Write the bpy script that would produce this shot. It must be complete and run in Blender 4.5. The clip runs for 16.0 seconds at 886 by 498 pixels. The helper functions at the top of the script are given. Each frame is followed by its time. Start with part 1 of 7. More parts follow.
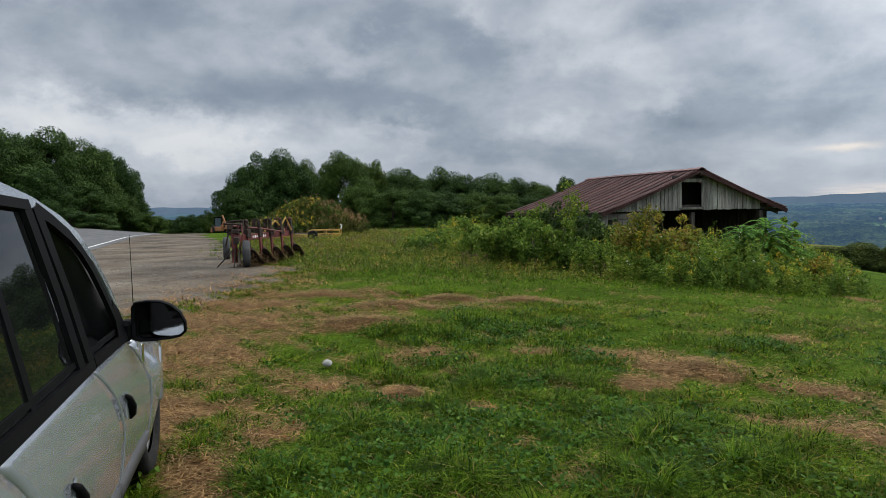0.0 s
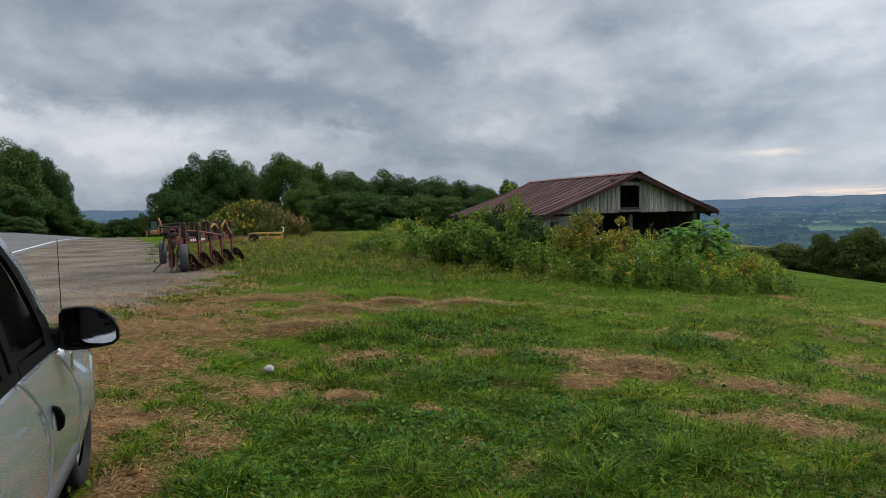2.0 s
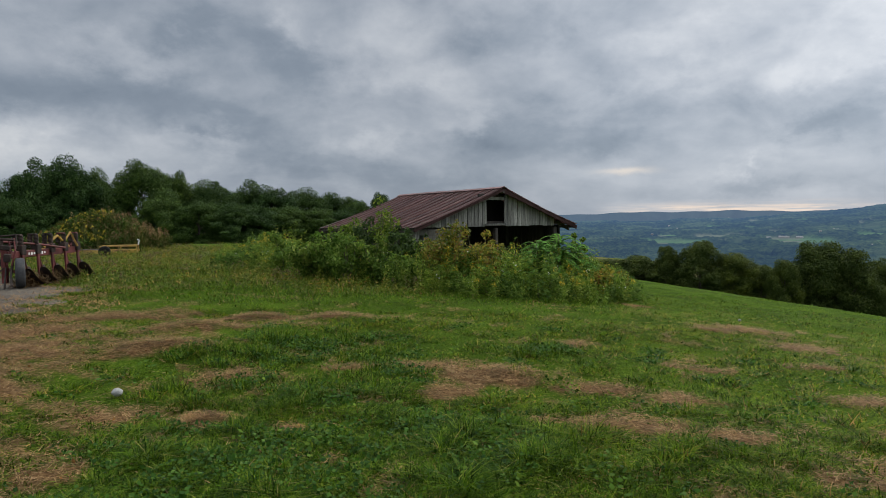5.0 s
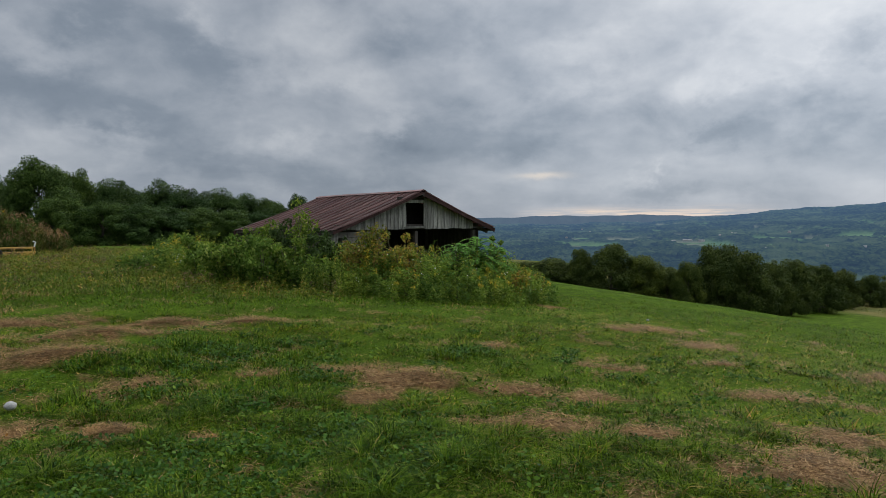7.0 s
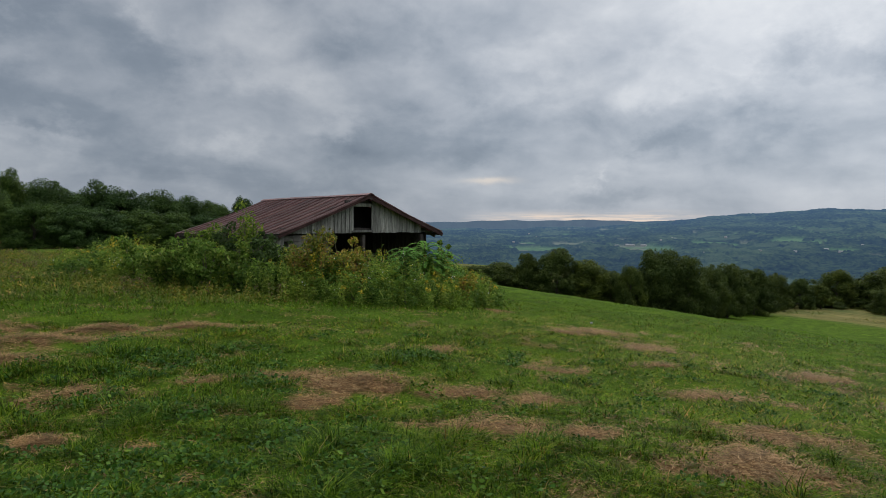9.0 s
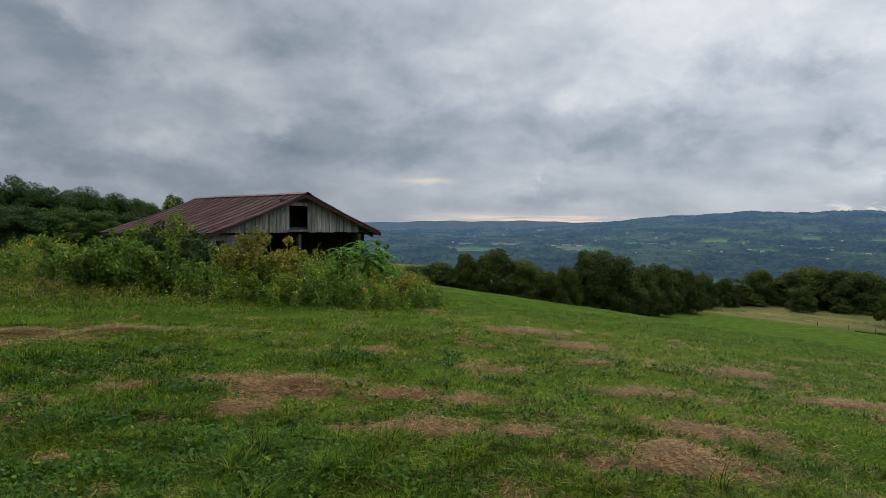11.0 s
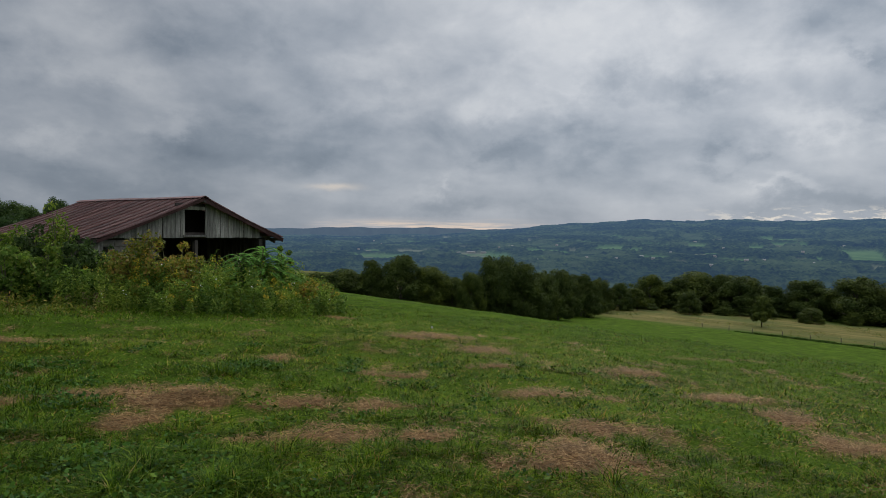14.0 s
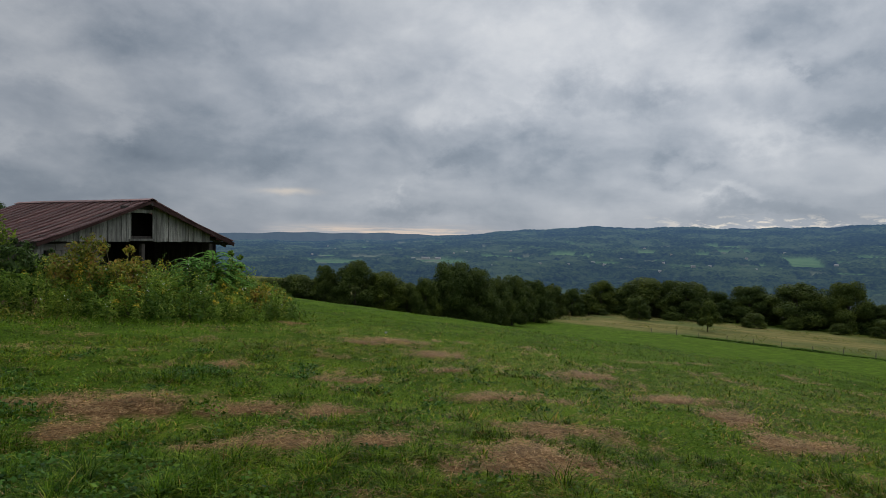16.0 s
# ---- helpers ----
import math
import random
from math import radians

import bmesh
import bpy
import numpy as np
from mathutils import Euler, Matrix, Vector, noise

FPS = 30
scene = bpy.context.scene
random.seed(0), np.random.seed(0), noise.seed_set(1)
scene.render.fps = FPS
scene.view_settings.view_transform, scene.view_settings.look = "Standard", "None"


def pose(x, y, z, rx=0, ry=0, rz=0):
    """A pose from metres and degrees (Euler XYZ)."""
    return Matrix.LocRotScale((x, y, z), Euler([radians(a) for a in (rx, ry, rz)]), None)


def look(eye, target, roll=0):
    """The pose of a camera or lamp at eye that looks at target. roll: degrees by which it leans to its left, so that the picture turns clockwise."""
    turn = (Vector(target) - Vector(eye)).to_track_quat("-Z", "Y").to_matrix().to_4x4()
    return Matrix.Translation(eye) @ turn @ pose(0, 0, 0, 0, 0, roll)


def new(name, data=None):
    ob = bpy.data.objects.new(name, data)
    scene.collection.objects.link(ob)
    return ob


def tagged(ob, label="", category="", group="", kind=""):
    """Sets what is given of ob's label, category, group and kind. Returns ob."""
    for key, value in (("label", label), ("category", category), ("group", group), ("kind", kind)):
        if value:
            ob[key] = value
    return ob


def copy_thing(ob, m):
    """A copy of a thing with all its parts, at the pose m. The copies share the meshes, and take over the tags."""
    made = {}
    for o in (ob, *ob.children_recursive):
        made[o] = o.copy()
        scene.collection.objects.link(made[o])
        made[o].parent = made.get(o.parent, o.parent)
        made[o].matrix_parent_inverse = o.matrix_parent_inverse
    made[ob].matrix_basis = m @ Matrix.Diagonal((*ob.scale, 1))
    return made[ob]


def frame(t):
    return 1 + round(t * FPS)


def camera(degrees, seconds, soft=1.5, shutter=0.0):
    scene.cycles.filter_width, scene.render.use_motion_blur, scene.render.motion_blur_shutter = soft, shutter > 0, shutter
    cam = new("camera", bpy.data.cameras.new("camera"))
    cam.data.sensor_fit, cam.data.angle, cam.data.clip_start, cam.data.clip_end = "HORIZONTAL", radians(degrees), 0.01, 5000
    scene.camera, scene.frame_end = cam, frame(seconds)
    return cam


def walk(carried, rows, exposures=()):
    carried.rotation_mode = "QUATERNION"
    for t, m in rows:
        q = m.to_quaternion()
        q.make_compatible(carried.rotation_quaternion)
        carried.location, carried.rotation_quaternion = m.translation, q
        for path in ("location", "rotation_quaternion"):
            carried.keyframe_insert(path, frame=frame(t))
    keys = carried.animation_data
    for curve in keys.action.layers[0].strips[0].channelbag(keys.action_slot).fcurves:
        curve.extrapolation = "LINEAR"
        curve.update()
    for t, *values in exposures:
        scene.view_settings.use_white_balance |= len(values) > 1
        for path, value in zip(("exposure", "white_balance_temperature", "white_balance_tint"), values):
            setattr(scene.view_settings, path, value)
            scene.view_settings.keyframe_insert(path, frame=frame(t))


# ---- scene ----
# ---- camera ----
cam = camera(67.9, 16.0, soft=0.7)
EYE = 1.55
ROWS = [  # seconds, yaw, pitch, roll, then the shift of the eye in metres
    (0.0, 0.00, -3.70, -1.20, -0.000, 0.000, -0.000),
    (0.5, -0.95, -3.65, -1.09, -0.005, 0.006, -0.003),
    (1.0, -2.01, -3.48, -1.21, 0.001, -0.004, -0.003),
    (1.5, -3.35, -3.78, -1.08, -0.001, -0.001, -0.003),
    (2.0, -4.85, -3.57, -1.22, 0.004, 0.005, -0.003),
    (2.5, -6.86, -3.39, -1.54, 0.017, 0.005, -0.002),
    (3.0, -9.38, -3.22, -1.28, 0.020, -0.002, 0.000),
    (3.5, -11.36, -3.06, -1.12, 0.031, -0.037, 0.003),
    (6.0, -19.57, -2.54, -0.56, 0.067, -0.042, 0.011),
    (6.5, -21.63, -2.54, -0.52, 0.061, -0.041, 0.013),
    (7.0, -23.00, -2.50, -0.37, 0.055, -0.039, 0.013),
    (7.5, -24.31, -2.44, -0.34, 0.063, -0.040, 0.015),
    (8.0, -25.67, -2.38, -0.21, 0.062, -0.053, 0.014),
    (8.5, -26.75, -2.22, -0.10, 0.062, -0.054, 0.013),
    (11.0, -32.79, -2.13, 0.21, 0.139, -0.015, -0.000),
    (11.5, -35.81, -1.87, 0.37, 0.162, -0.010, -0.008),
    (12.0, -38.44, -1.79, 0.35, 0.190, -0.001, -0.017),
    (12.5, -40.01, -1.60, 0.68, 0.198, 0.001, -0.021),
    (13.0, -40.45, -1.60, 0.61, 0.208, -0.003, -0.024),
    (13.5, -40.47, -1.64, 0.43, 0.206, -0.005, -0.024),
    (14.0, -40.95, -1.51, 0.45, 0.193, -0.005, -0.023),
    (14.5, -41.74, -1.30, 0.49, 0.181, -0.021, -0.030),
    (15.0, -42.87, -1.16, 0.65, 0.184, -0.017, -0.036),
    (15.5, -43.90, -1.20, 0.56, 0.193, -0.009, -0.033),
    (16.0, -44.88, -0.97, 0.77, 0.201, -0.008, -0.041),
]


def aim(yaw, pitch):
    a, b = radians(yaw), radians(pitch)
    return Vector((-math.sin(a) * math.cos(b), math.cos(a) * math.cos(b), math.sin(b)))


PATH = []
for t, yaw, pitch, roll, ex, ey, ez in ROWS:
    eye = Vector((ex, ey, EYE + ez))
    PATH.append((t, look(eye, eye + aim(yaw, pitch), roll)))
walk(cam, PATH, [(0.0, 0.34), (3.5, 0.26), (6.5, 0.05), (9.0, 0.02), (11.0, 0.04), (12.2, -0.18), (16.0, -0.22)])

# ---- world: an overcast sky over a valley ----
SUN_AZ, SUN_EL = 62.0, 38.0
world = bpy.data.worlds.new("overcast_sky")
scene.world = world
world.use_nodes = True


class Nodes:
    """Short hand for building node trees."""

    def __init__(self, tree):
        self.tree = tree
        self.tree.nodes.clear()

    def add(self, kind, values=None, operation=None, use_clamp=False):
        n = self.tree.nodes.new(kind)
        if operation:
            n.operation = operation
        if use_clamp:
            n.use_clamp = True
        for k, v in (values or {}).items():
            if isinstance(v, bpy.types.NodeSocket):
                self.tree.links.new(v, n.inputs[k])
            elif n.inputs[k].type == "RGBA" and len(v) == 3:
                n.inputs[k].default_value = (*v, 1)
            else:
                n.inputs[k].default_value = v
        return n

    def calc(self, op, a, b=0.0, c=0.0, clamp=False):
        return self.add("ShaderNodeMath", {0: a, 1: b, 2: c}, operation=op, use_clamp=clamp).outputs[0]

    def ramp(self, fac, stops, mode="LINEAR"):
        n = self.add("ShaderNodeValToRGB", {0: fac})
        n.color_ramp.interpolation = mode
        e = n.color_ramp.elements
        while len(e) < len(stops):
            e.new(0.5)
        for el, (p, c) in zip(e, stops):
            el.position = p
            el.color = (*c, 1) if len(c) == 3 else c
        return n.outputs[0]

    def mix(self, fac, a, b, blend="MIX"):
        n = self.add("ShaderNodeMix")
        n.data_type, n.blend_type = "RGBA", blend
        for sock, v in ((n.inputs[0], fac), (n.inputs[6], a), (n.inputs[7], b)):
            if isinstance(v, bpy.types.NodeSocket):
                self.tree.links.new(v, sock)
            else:
                sock.default_value = (*v, 1) if isinstance(v, (tuple, list)) and len(v) == 3 else v
        return n.outputs[2]

    def noise(self, vec, scale, detail=4.0, rough=0.55, distortion=0.0):
        return self.add("ShaderNodeTexNoise", {"Vector": vec, "Scale": scale, "Detail": detail, "Roughness": rough, "Distortion": distortion}).outputs[0]


w = Nodes(world.node_tree)
way = w.add("ShaderNodeTexCoord").outputs["Generated"]
xyz = w.add("ShaderNodeSeparateXYZ", {0: way})
bearing = w.calc("ARCTAN2", xyz.outputs[0], xyz.outputs[1])
height = w.calc("ARCSINE", xyz.outputs[2])
# cloud texture lies on a level sheet overhead, so it closes up towards the horizon
above = w.calc("ADD", w.calc("MAXIMUM", xyz.outputs[2], 0.0), 0.30)
deck = w.add("ShaderNodeCombineXYZ", {0: w.calc("DIVIDE", xyz.outputs[0], above), 1: w.calc("DIVIDE", xyz.outputs[1], above), 2: 3.7}).outputs[0]
puff = w.add("ShaderNodeMapping", {"Vector": way, "Location": (0.7, 0.2, 0.4), "Scale": (1.0, 1.0, 1.45)}).outputs[0]
rolls = w.noise(deck, 2.6, 9.0, 0.5, 0.3)
tufts = w.noise(puff, 11.0, 8.0, 0.55, 0.3)
billow = w.calc("ADD", w.calc("MULTIPLY", rolls, 0.6), w.calc("MULTIPLY", tufts, 0.4))
# the banks of cloud: bearing, height, half width and half depth in degrees, tilt; dark bases, then thinner cloud
DARK_BANKS = [
    (-32.5, 14.6, 5.5, 1.6, 0), (-29.0, 10.9, 5.5, 1.7, -6), (-20.8, 15.2, 5.5, 1.7, 4), (-16.0, 10.0, 7.5, 2.0, 0), (-5.2, 15.6, 3.2, 1.5, 10), (-1.6, 8.6, 6.0, 1.7, -18), (3.6, 12.3, 3.4, 2.2, -10),
    (21.4, 15.6, 5.0, 2.2, 0), (19.6, 6.3, 3.2, 0.9, 0), (32.0, 9.3, 9.0, 1.8, 6), (29.0, 6.2, 3.6, 0.9, 0),
]
DARK_EAST = [
    (53.4, 7.8, 3.0, 2.0, 0), (60.5, 11.8, 3.0, 1.4, 6), (64.0, 6.4, 1.7, 0.9, 0), (77.0, 13.2, 2.6, 1.6, 10), (73.8, 12.8, 1.1, 0.9, 30), (72.0, 17.6, 4.0, 1.6, 0),
    (77.5, 8.4, 3.0, 1.2, 0), (46.0, 6.0, 4.0, 0.9, 0), (6.5, 4.2, 5.0, 1.0, 0), (42.0, 2.2, 6.0, 0.8, 0), (-21.0, 0.6, 7.0, 0.9, 0), (71.0, 2.9, 7.0, 0.8, 0), (15.0, 2.6, 7.0, 1.1, 0),
]
PALE_BANKS = [
    (-26.0, 6.4, 10.0, 1.7, -6), (-30.0, 6.8, 5.0, 1.2, -6), (-23.0, 5.4, 7.0, 1.2, -6), (-9.4, 13.2, 3.6, 1.1, 0), (10.5, 15.4, 4.2, 2.2, 0), (13.5, 12.0, 3.6, 1.3, 0), (17.6, 8.5, 2.4, 0.9, 0), (8.6, 7.0, 2.8, 0.8, 0), (-4.2, 6.2, 3.6, 0.8, 0),
    (36.0, 14.2, 4.5, 1.8, 0), (49.0, 15.4, 4.6, 2.6, 0), (57.6, 17.4, 4.4, 2.4, 0), (66.2, 13.0, 3.4, 2.0, 0), (52.4, 12.6, 2.4, 1.2, 0), (67.5, 4.1, 2.2, 0.5, 0), (40.6, 3.8, 0.9, 0.5, 0), (3.4, 15.6, 1.6, 1.2, 0), (46.0, 10.2, 3.6, 1.1, 0), (69.0, 8.6, 3.0, 1.0, 0),
]
warp_n = w.add("ShaderNodeTexNoise", {"Vector": puff, "Scale": 9.0, "Detail": 8.0, "Roughness": 0.62})
warp = w.add("ShaderNodeSeparateXYZ", {0: warp_n.outputs["Color"]})
bent_az = w.calc("ADD", bearing, w.calc("MULTIPLY", w.calc("SUBTRACT", warp.outputs[0], 0.5), 0.30))
bent_el = w.calc("ADD", height, w.calc("MULTIPLY", w.calc("SUBTRACT", warp.outputs[1], 0.5), 0.15))


def banks(rows, power):
    """Cloud banks with a level middle and a ragged edge, added together."""
    total = 0.0
    for az, el, wide, deep, tilt in rows:
        da, de = w.calc("SUBTRACT", bent_az, radians(az)), w.calc("SUBTRACT", bent_el, radians(el))
        c, q = math.cos(radians(tilt)), math.sin(radians(tilt))
        along = w.calc("MULTIPLY_ADD", da, c / radians(wide), w.calc("MULTIPLY", de, q / radians(wide)))
        across = w.calc("MULTIPLY_ADD", de, c / radians(deep), w.calc("MULTIPLY", da, -q / radians(deep)))
        r2 = w.calc("MULTIPLY_ADD", along, along, w.calc("MULTIPLY", across, across))
        total = w.calc("ADD", total, w.calc("DIVIDE", 1.0, w.calc("ADD", 1.0, w.calc("POWER", r2, power))))
    return w.calc("MINIMUM", total, 1.25)


cover = w.calc("ADD", 0.544, w.calc("MULTIPLY", w.calc("SUBTRACT", billow, 0.5), 0.34))
dark_total = w.calc("MINIMUM", w.calc("ADD", banks(DARK_BANKS, 1.25), banks(DARK_EAST, 1.35)), 1.25)
cover = w.calc("ADD", cover, w.calc("MULTIPLY", w.calc("SUBTRACT", w.calc("MULTIPLY", banks(PALE_BANKS, 1.3), 1.0), dark_total), 0.055))
cover = w.calc("ADD", cover, w.calc("MULTIPLY", banks([(-28.0, 6.4, 8.0, 1.4, -6), (-20.5, 4.9, 5.0, 1.4, -6)], 1.3), 0.045))
cloud = w.ramp(cover, [(0.41, (1.5, 1.88, 2.4)), (0.48, (2.2, 2.6, 3.16)), (0.54, (3.3, 3.66, 4.2)), (0.60, (4.5, 4.8, 5.25)), (0.67, (5.8, 6.0, 6.25))])
low = w.ramp(xyz.outputs[2], [(0.0, (2.75, 3.15, 3.75)), (0.06, (2.6, 3.0, 3.6)), (0.2, (2.8, 3.15, 3.7))])
haze = w.calc("POWER", w.calc("SUBTRACT", 1.0, w.calc("MULTIPLY", xyz.outputs[2], 7.0, clamp=True), clamp=True), 1.5)
cloud = w.mix(w.calc("MULTIPLY", haze, 0.5), cloud, low)
# an overcast sky is about three times as bright overhead as along the horizon
over_head = w.ramp(xyz.outputs[2], [(0.36, (1, 1, 1)), (0.85, (3.9, 3.75, 3.5))])
cloud = w.mix(1.0, cloud, over_head, "MULTIPLY")


def toward(az, el, width):
    """How near the way looked is to a bearing: 1 at it, falling off over width degrees."""
    a, e = radians(az), radians(el)
    d = w.add("ShaderNodeVectorMath", {0: way, 1: (math.sin(a) * math.cos(e), math.cos(a) * math.cos(e), math.sin(e))}, operation="DOT_PRODUCT").outputs["Value"]
    return w.ramp(w.calc("DIVIDE", w.calc("SUBTRACT", 1.0, d), 1 - math.cos(radians(width))), [(0, (1, 1, 1)), (0.35, (0.55, 0.55, 0.55)), (1, (0, 0, 0))], "EASE")


# the veiled sun thins the cloud over the valley
cloud = w.mix(w.calc("MULTIPLY", toward(64, 20, 48), 0.7), cloud, w.mix(1.0, cloud, (1.75, 1.72, 1.68), "MULTIPLY"))
# breaks along the horizon
slit = w.noise(w.add("ShaderNodeCombineXYZ", {0: w.calc("MULTIPLY", bearing, 9.0), 1: w.calc("MULTIPLY", xyz.outputs[2], 150.0), 2: 4.0}).outputs[0], 1.0, 5.0, 0.6, 0.4)
band = w.ramp(xyz.outputs[2], [(0.0, (0.9, 0.9, 0.9)), (0.010, (1, 1, 1)), (0.015, (0.3, 0.3, 0.3)), (0.022, (0, 0, 0))], "EASE")
span = w.ramp(w.calc("DIVIDE", bearing, 2.0), [(0.25, (0, 0, 0)), (0.31, (1, 1, 1)), (0.40, (0.9, 0.9, 0.9)), (0.44, (0, 0, 0))])
rift = w.ramp(xyz.outputs[2], [(0.016, (1, 1, 1)), (0.026, (0.9, 0.9, 0.9)), (0.040, (0, 0, 0))], "EASE")
rift_span = w.ramp(w.calc("DIVIDE", bearing, 2.0), [(0.53, (0, 0, 0)), (0.57, (0.6, 0.6, 0.6)), (0.60, (0.9, 0.9, 0.9)), (0.64, (1, 1, 1)), (0.78, (0, 0, 0))])
rags = w.ramp(w.noise(w.add("ShaderNodeCombineXYZ", {0: w.calc("MULTIPLY", bearing, 32.0), 1: w.calc("MULTIPLY", xyz.outputs[2], 110.0), 2: 9.0}).outputs[0], 1.0, 6.0, 0.6, 0.3), [(0.52, (0, 0, 0)), (0.62, (1, 1, 1))])
cloud = w.mix(w.calc("MULTIPLY", w.calc("MULTIPLY", band, span), w.ramp(slit, [(0.40, (0.15, 0.15, 0.15)), (0.56, (1, 1, 1))])), cloud, (8.2, 6.8, 5.7))
cloud = w.mix(w.calc("MULTIPLY", w.calc("MULTIPLY", rift, rift_span), rags), cloud, (9.6, 8.9, 7.8))
streak_u = w.calc("DIVIDE", w.calc("SUBTRACT", bearing, radians(31.5)), radians(1.9))
streak_v = w.calc("DIVIDE", w.calc("SUBTRACT", w.calc("ADD", height, w.calc("MULTIPLY", w.calc("SUBTRACT", warp.outputs[1], 0.5), 0.03)), radians(3.75)), radians(0.24))
streak = w.calc("POWER", 2.718, w.calc("MULTIPLY", w.calc("MULTIPLY_ADD", streak_u, streak_u, w.calc("MULTIPLY", streak_v, streak_v)), -1.0))
cloud = w.mix(w.calc("MULTIPLY", streak, 0.75), cloud, (7.4, 6.7, 6.0))
sky = w.add("ShaderNodeTexSky")
sky.sky_type, sky.sun_disc, sky.sun_elevation, sky.sun_rotation = "NISHITA", False, radians(SUN_EL), radians(SUN_AZ)
over = w.mix(0.97, sky.outputs[0], cloud)
w.add("ShaderNodeOutputWorld", {0: w.add("ShaderNodeBackground", {0: over, 1: 0.1}).outputs[0]})

sun = new("sun", bpy.data.lights.new("sun", "SUN"))
sun.data.energy, sun.data.angle, sun.data.color = 1.5, radians(30), (1.0, 0.96, 0.9)
sa, se = radians(SUN_AZ), radians(SUN_EL)
sun.matrix_world = look((0, 0, 60), (-math.sin(sa) * math.cos(se), -math.cos(sa) * math.cos(se), 60 - math.sin(se)))
scene.view_settings.exposure = 0.0


# ---- materials ----
def material(name):
    m = bpy.data.materials.new(name)
    m.use_nodes = True
    return m, Nodes(m.node_tree)


def finish(n, color, rough=0.8, metal=0.0, bump=None, height=0.02, strength=0.5, glow=None, through_light=0.0, coat=0.0, spec=0.5):
    vals = {"Base Color": color, "Roughness": rough, "Metallic": metal, "Coat Weight": coat, "Coat Roughness": 0.06, "Specular IOR Level": spec}
    p = n.add("ShaderNodeBsdfPrincipled", vals)
    if bump is not None:
        b = n.add("ShaderNodeBump", {"Height": bump, "Distance": height, "Strength": strength})
        n.tree.links.new(b.outputs[0], p.inputs["Normal"])
    out = p.outputs[0]
    if through_light:
        tr = n.add("ShaderNodeBsdfTranslucent", {0: color})
        out = n.add("ShaderNodeMixShader", {0: through_light, 1: out, 2: tr.outputs[0]}).outputs[0]
    if glow is not None:
        em = n.add("ShaderNodeEmission", {0: (*glow[:3], 1), 1: glow[3]})
        out = n.add("ShaderNodeAddShader", {0: out, 1: em.outputs[0]}).outputs[0]
    n.add("ShaderNodeOutputMaterial", {0: out})


def coords(n, stretch=(1, 1, 1), where="Object"):
    v = n.add("ShaderNodeTexCoord").outputs[where]
    return n.add("ShaderNodeMapping", {"Vector": v, "Scale": stretch}).outputs[0]


def surface(name, dark, mid, light, scale=4.0, fine=40.0, rough=0.8, metal=0.0, bump=0.4, height=0.01, stretch=(1, 1, 1), spread=0.0, coat=0.0, stain=None, spec=0.5, glow=None):
    """A worn surface: three colours over two scales of noise, relief, and a change from piece to piece."""
    m, n = material(name)
    v = coords(n, stretch)
    if spread:
        r = n.add("ShaderNodeObjectInfo").outputs["Random"]
        v = n.add("ShaderNodeVectorMath", {0: v, 1: n.add("ShaderNodeCombineXYZ", {0: n.calc("MULTIPLY", r, 37.0), 1: n.calc("MULTIPLY", r, 11.0), 2: 0.0}).outputs[0]}, operation="ADD").outputs[0]
    a, b = n.noise(v, scale, 5), n.noise(v, fine, 4)
    c = n.ramp(n.calc("ADD", n.calc("MULTIPLY", a, 0.65), n.calc("MULTIPLY", b, 0.35)), [(0.36, dark), (0.5, mid), (0.64, light)])
    if stain:
        c = n.mix(n.ramp(n.noise(v, scale * 0.45, 6, 0.65), [(stain[3], (0, 0, 0)), (stain[3] + 0.12, (1, 1, 1))]), c, stain[:3])
    if spread:
        c = n.mix(1.0, c, n.ramp(r, [(0, (1 - spread,) * 3), (1, (1 + spread,) * 3)]), "MULTIPLY")
    rr = n.calc("ADD", rough - 0.06, n.calc("MULTIPLY", b, 0.12))
    finish(n, c, rr, metal, n.calc("ADD", b, a), height, bump, coat=coat, spec=spec, glow=glow)
    return m


def foliage(name, stops, rough=0.6, through_light=0.25, patch=0.35, patch_scale=0.5, tint=(1.25, 1.2, 0.7), spec=0.07, tuft=5.0):
    """Leaves or blades: colour by leaf, with broader drifts of tint."""
    m, n = material(name)
    r = n.add("ShaderNodeNewGeometry").outputs["Random Per Island"]
    c = n.ramp(r, stops)
    v = n.add("ShaderNodeTexCoord").outputs["Object"]
    d = n.ramp(n.noise(v, patch_scale, 5, 0.6), [(0.4, (1, 1, 1)), (0.66, tint)])
    c = n.mix(patch, c, n.mix(1.0, c, d, "MULTIPLY"))
    c = n.mix(1.0, c, n.ramp(n.noise(v, tuft, 3, 0.6), [(0.34, (0.55, 0.6, 0.56)), (0.5, (1, 1, 1)), (0.66, (1.35, 1.3, 1.15))]), "MULTIPLY")
    o = n.add("ShaderNodeObjectInfo").outputs["Random"]
    c = n.mix(1.0, c, n.ramp(o, [(0, (0.74, 0.82, 0.84)), (0.5, (1, 1, 1)), (0.8, (1.12, 1.1, 0.96)), (1, (1.3, 1.2, 0.9))]), "MULTIPLY")
    finish(n, c, rough, through_light=through_light, spec=spec)
    return m


def plain(name, color, rough=0.6, metal=0.0, coat=0.0):
    return surface(name, [v * 0.85 for v in color], color, [min(1, v * 1.12) for v in color], 6, 60, rough, metal, 0.12, 0.003, coat=coat)


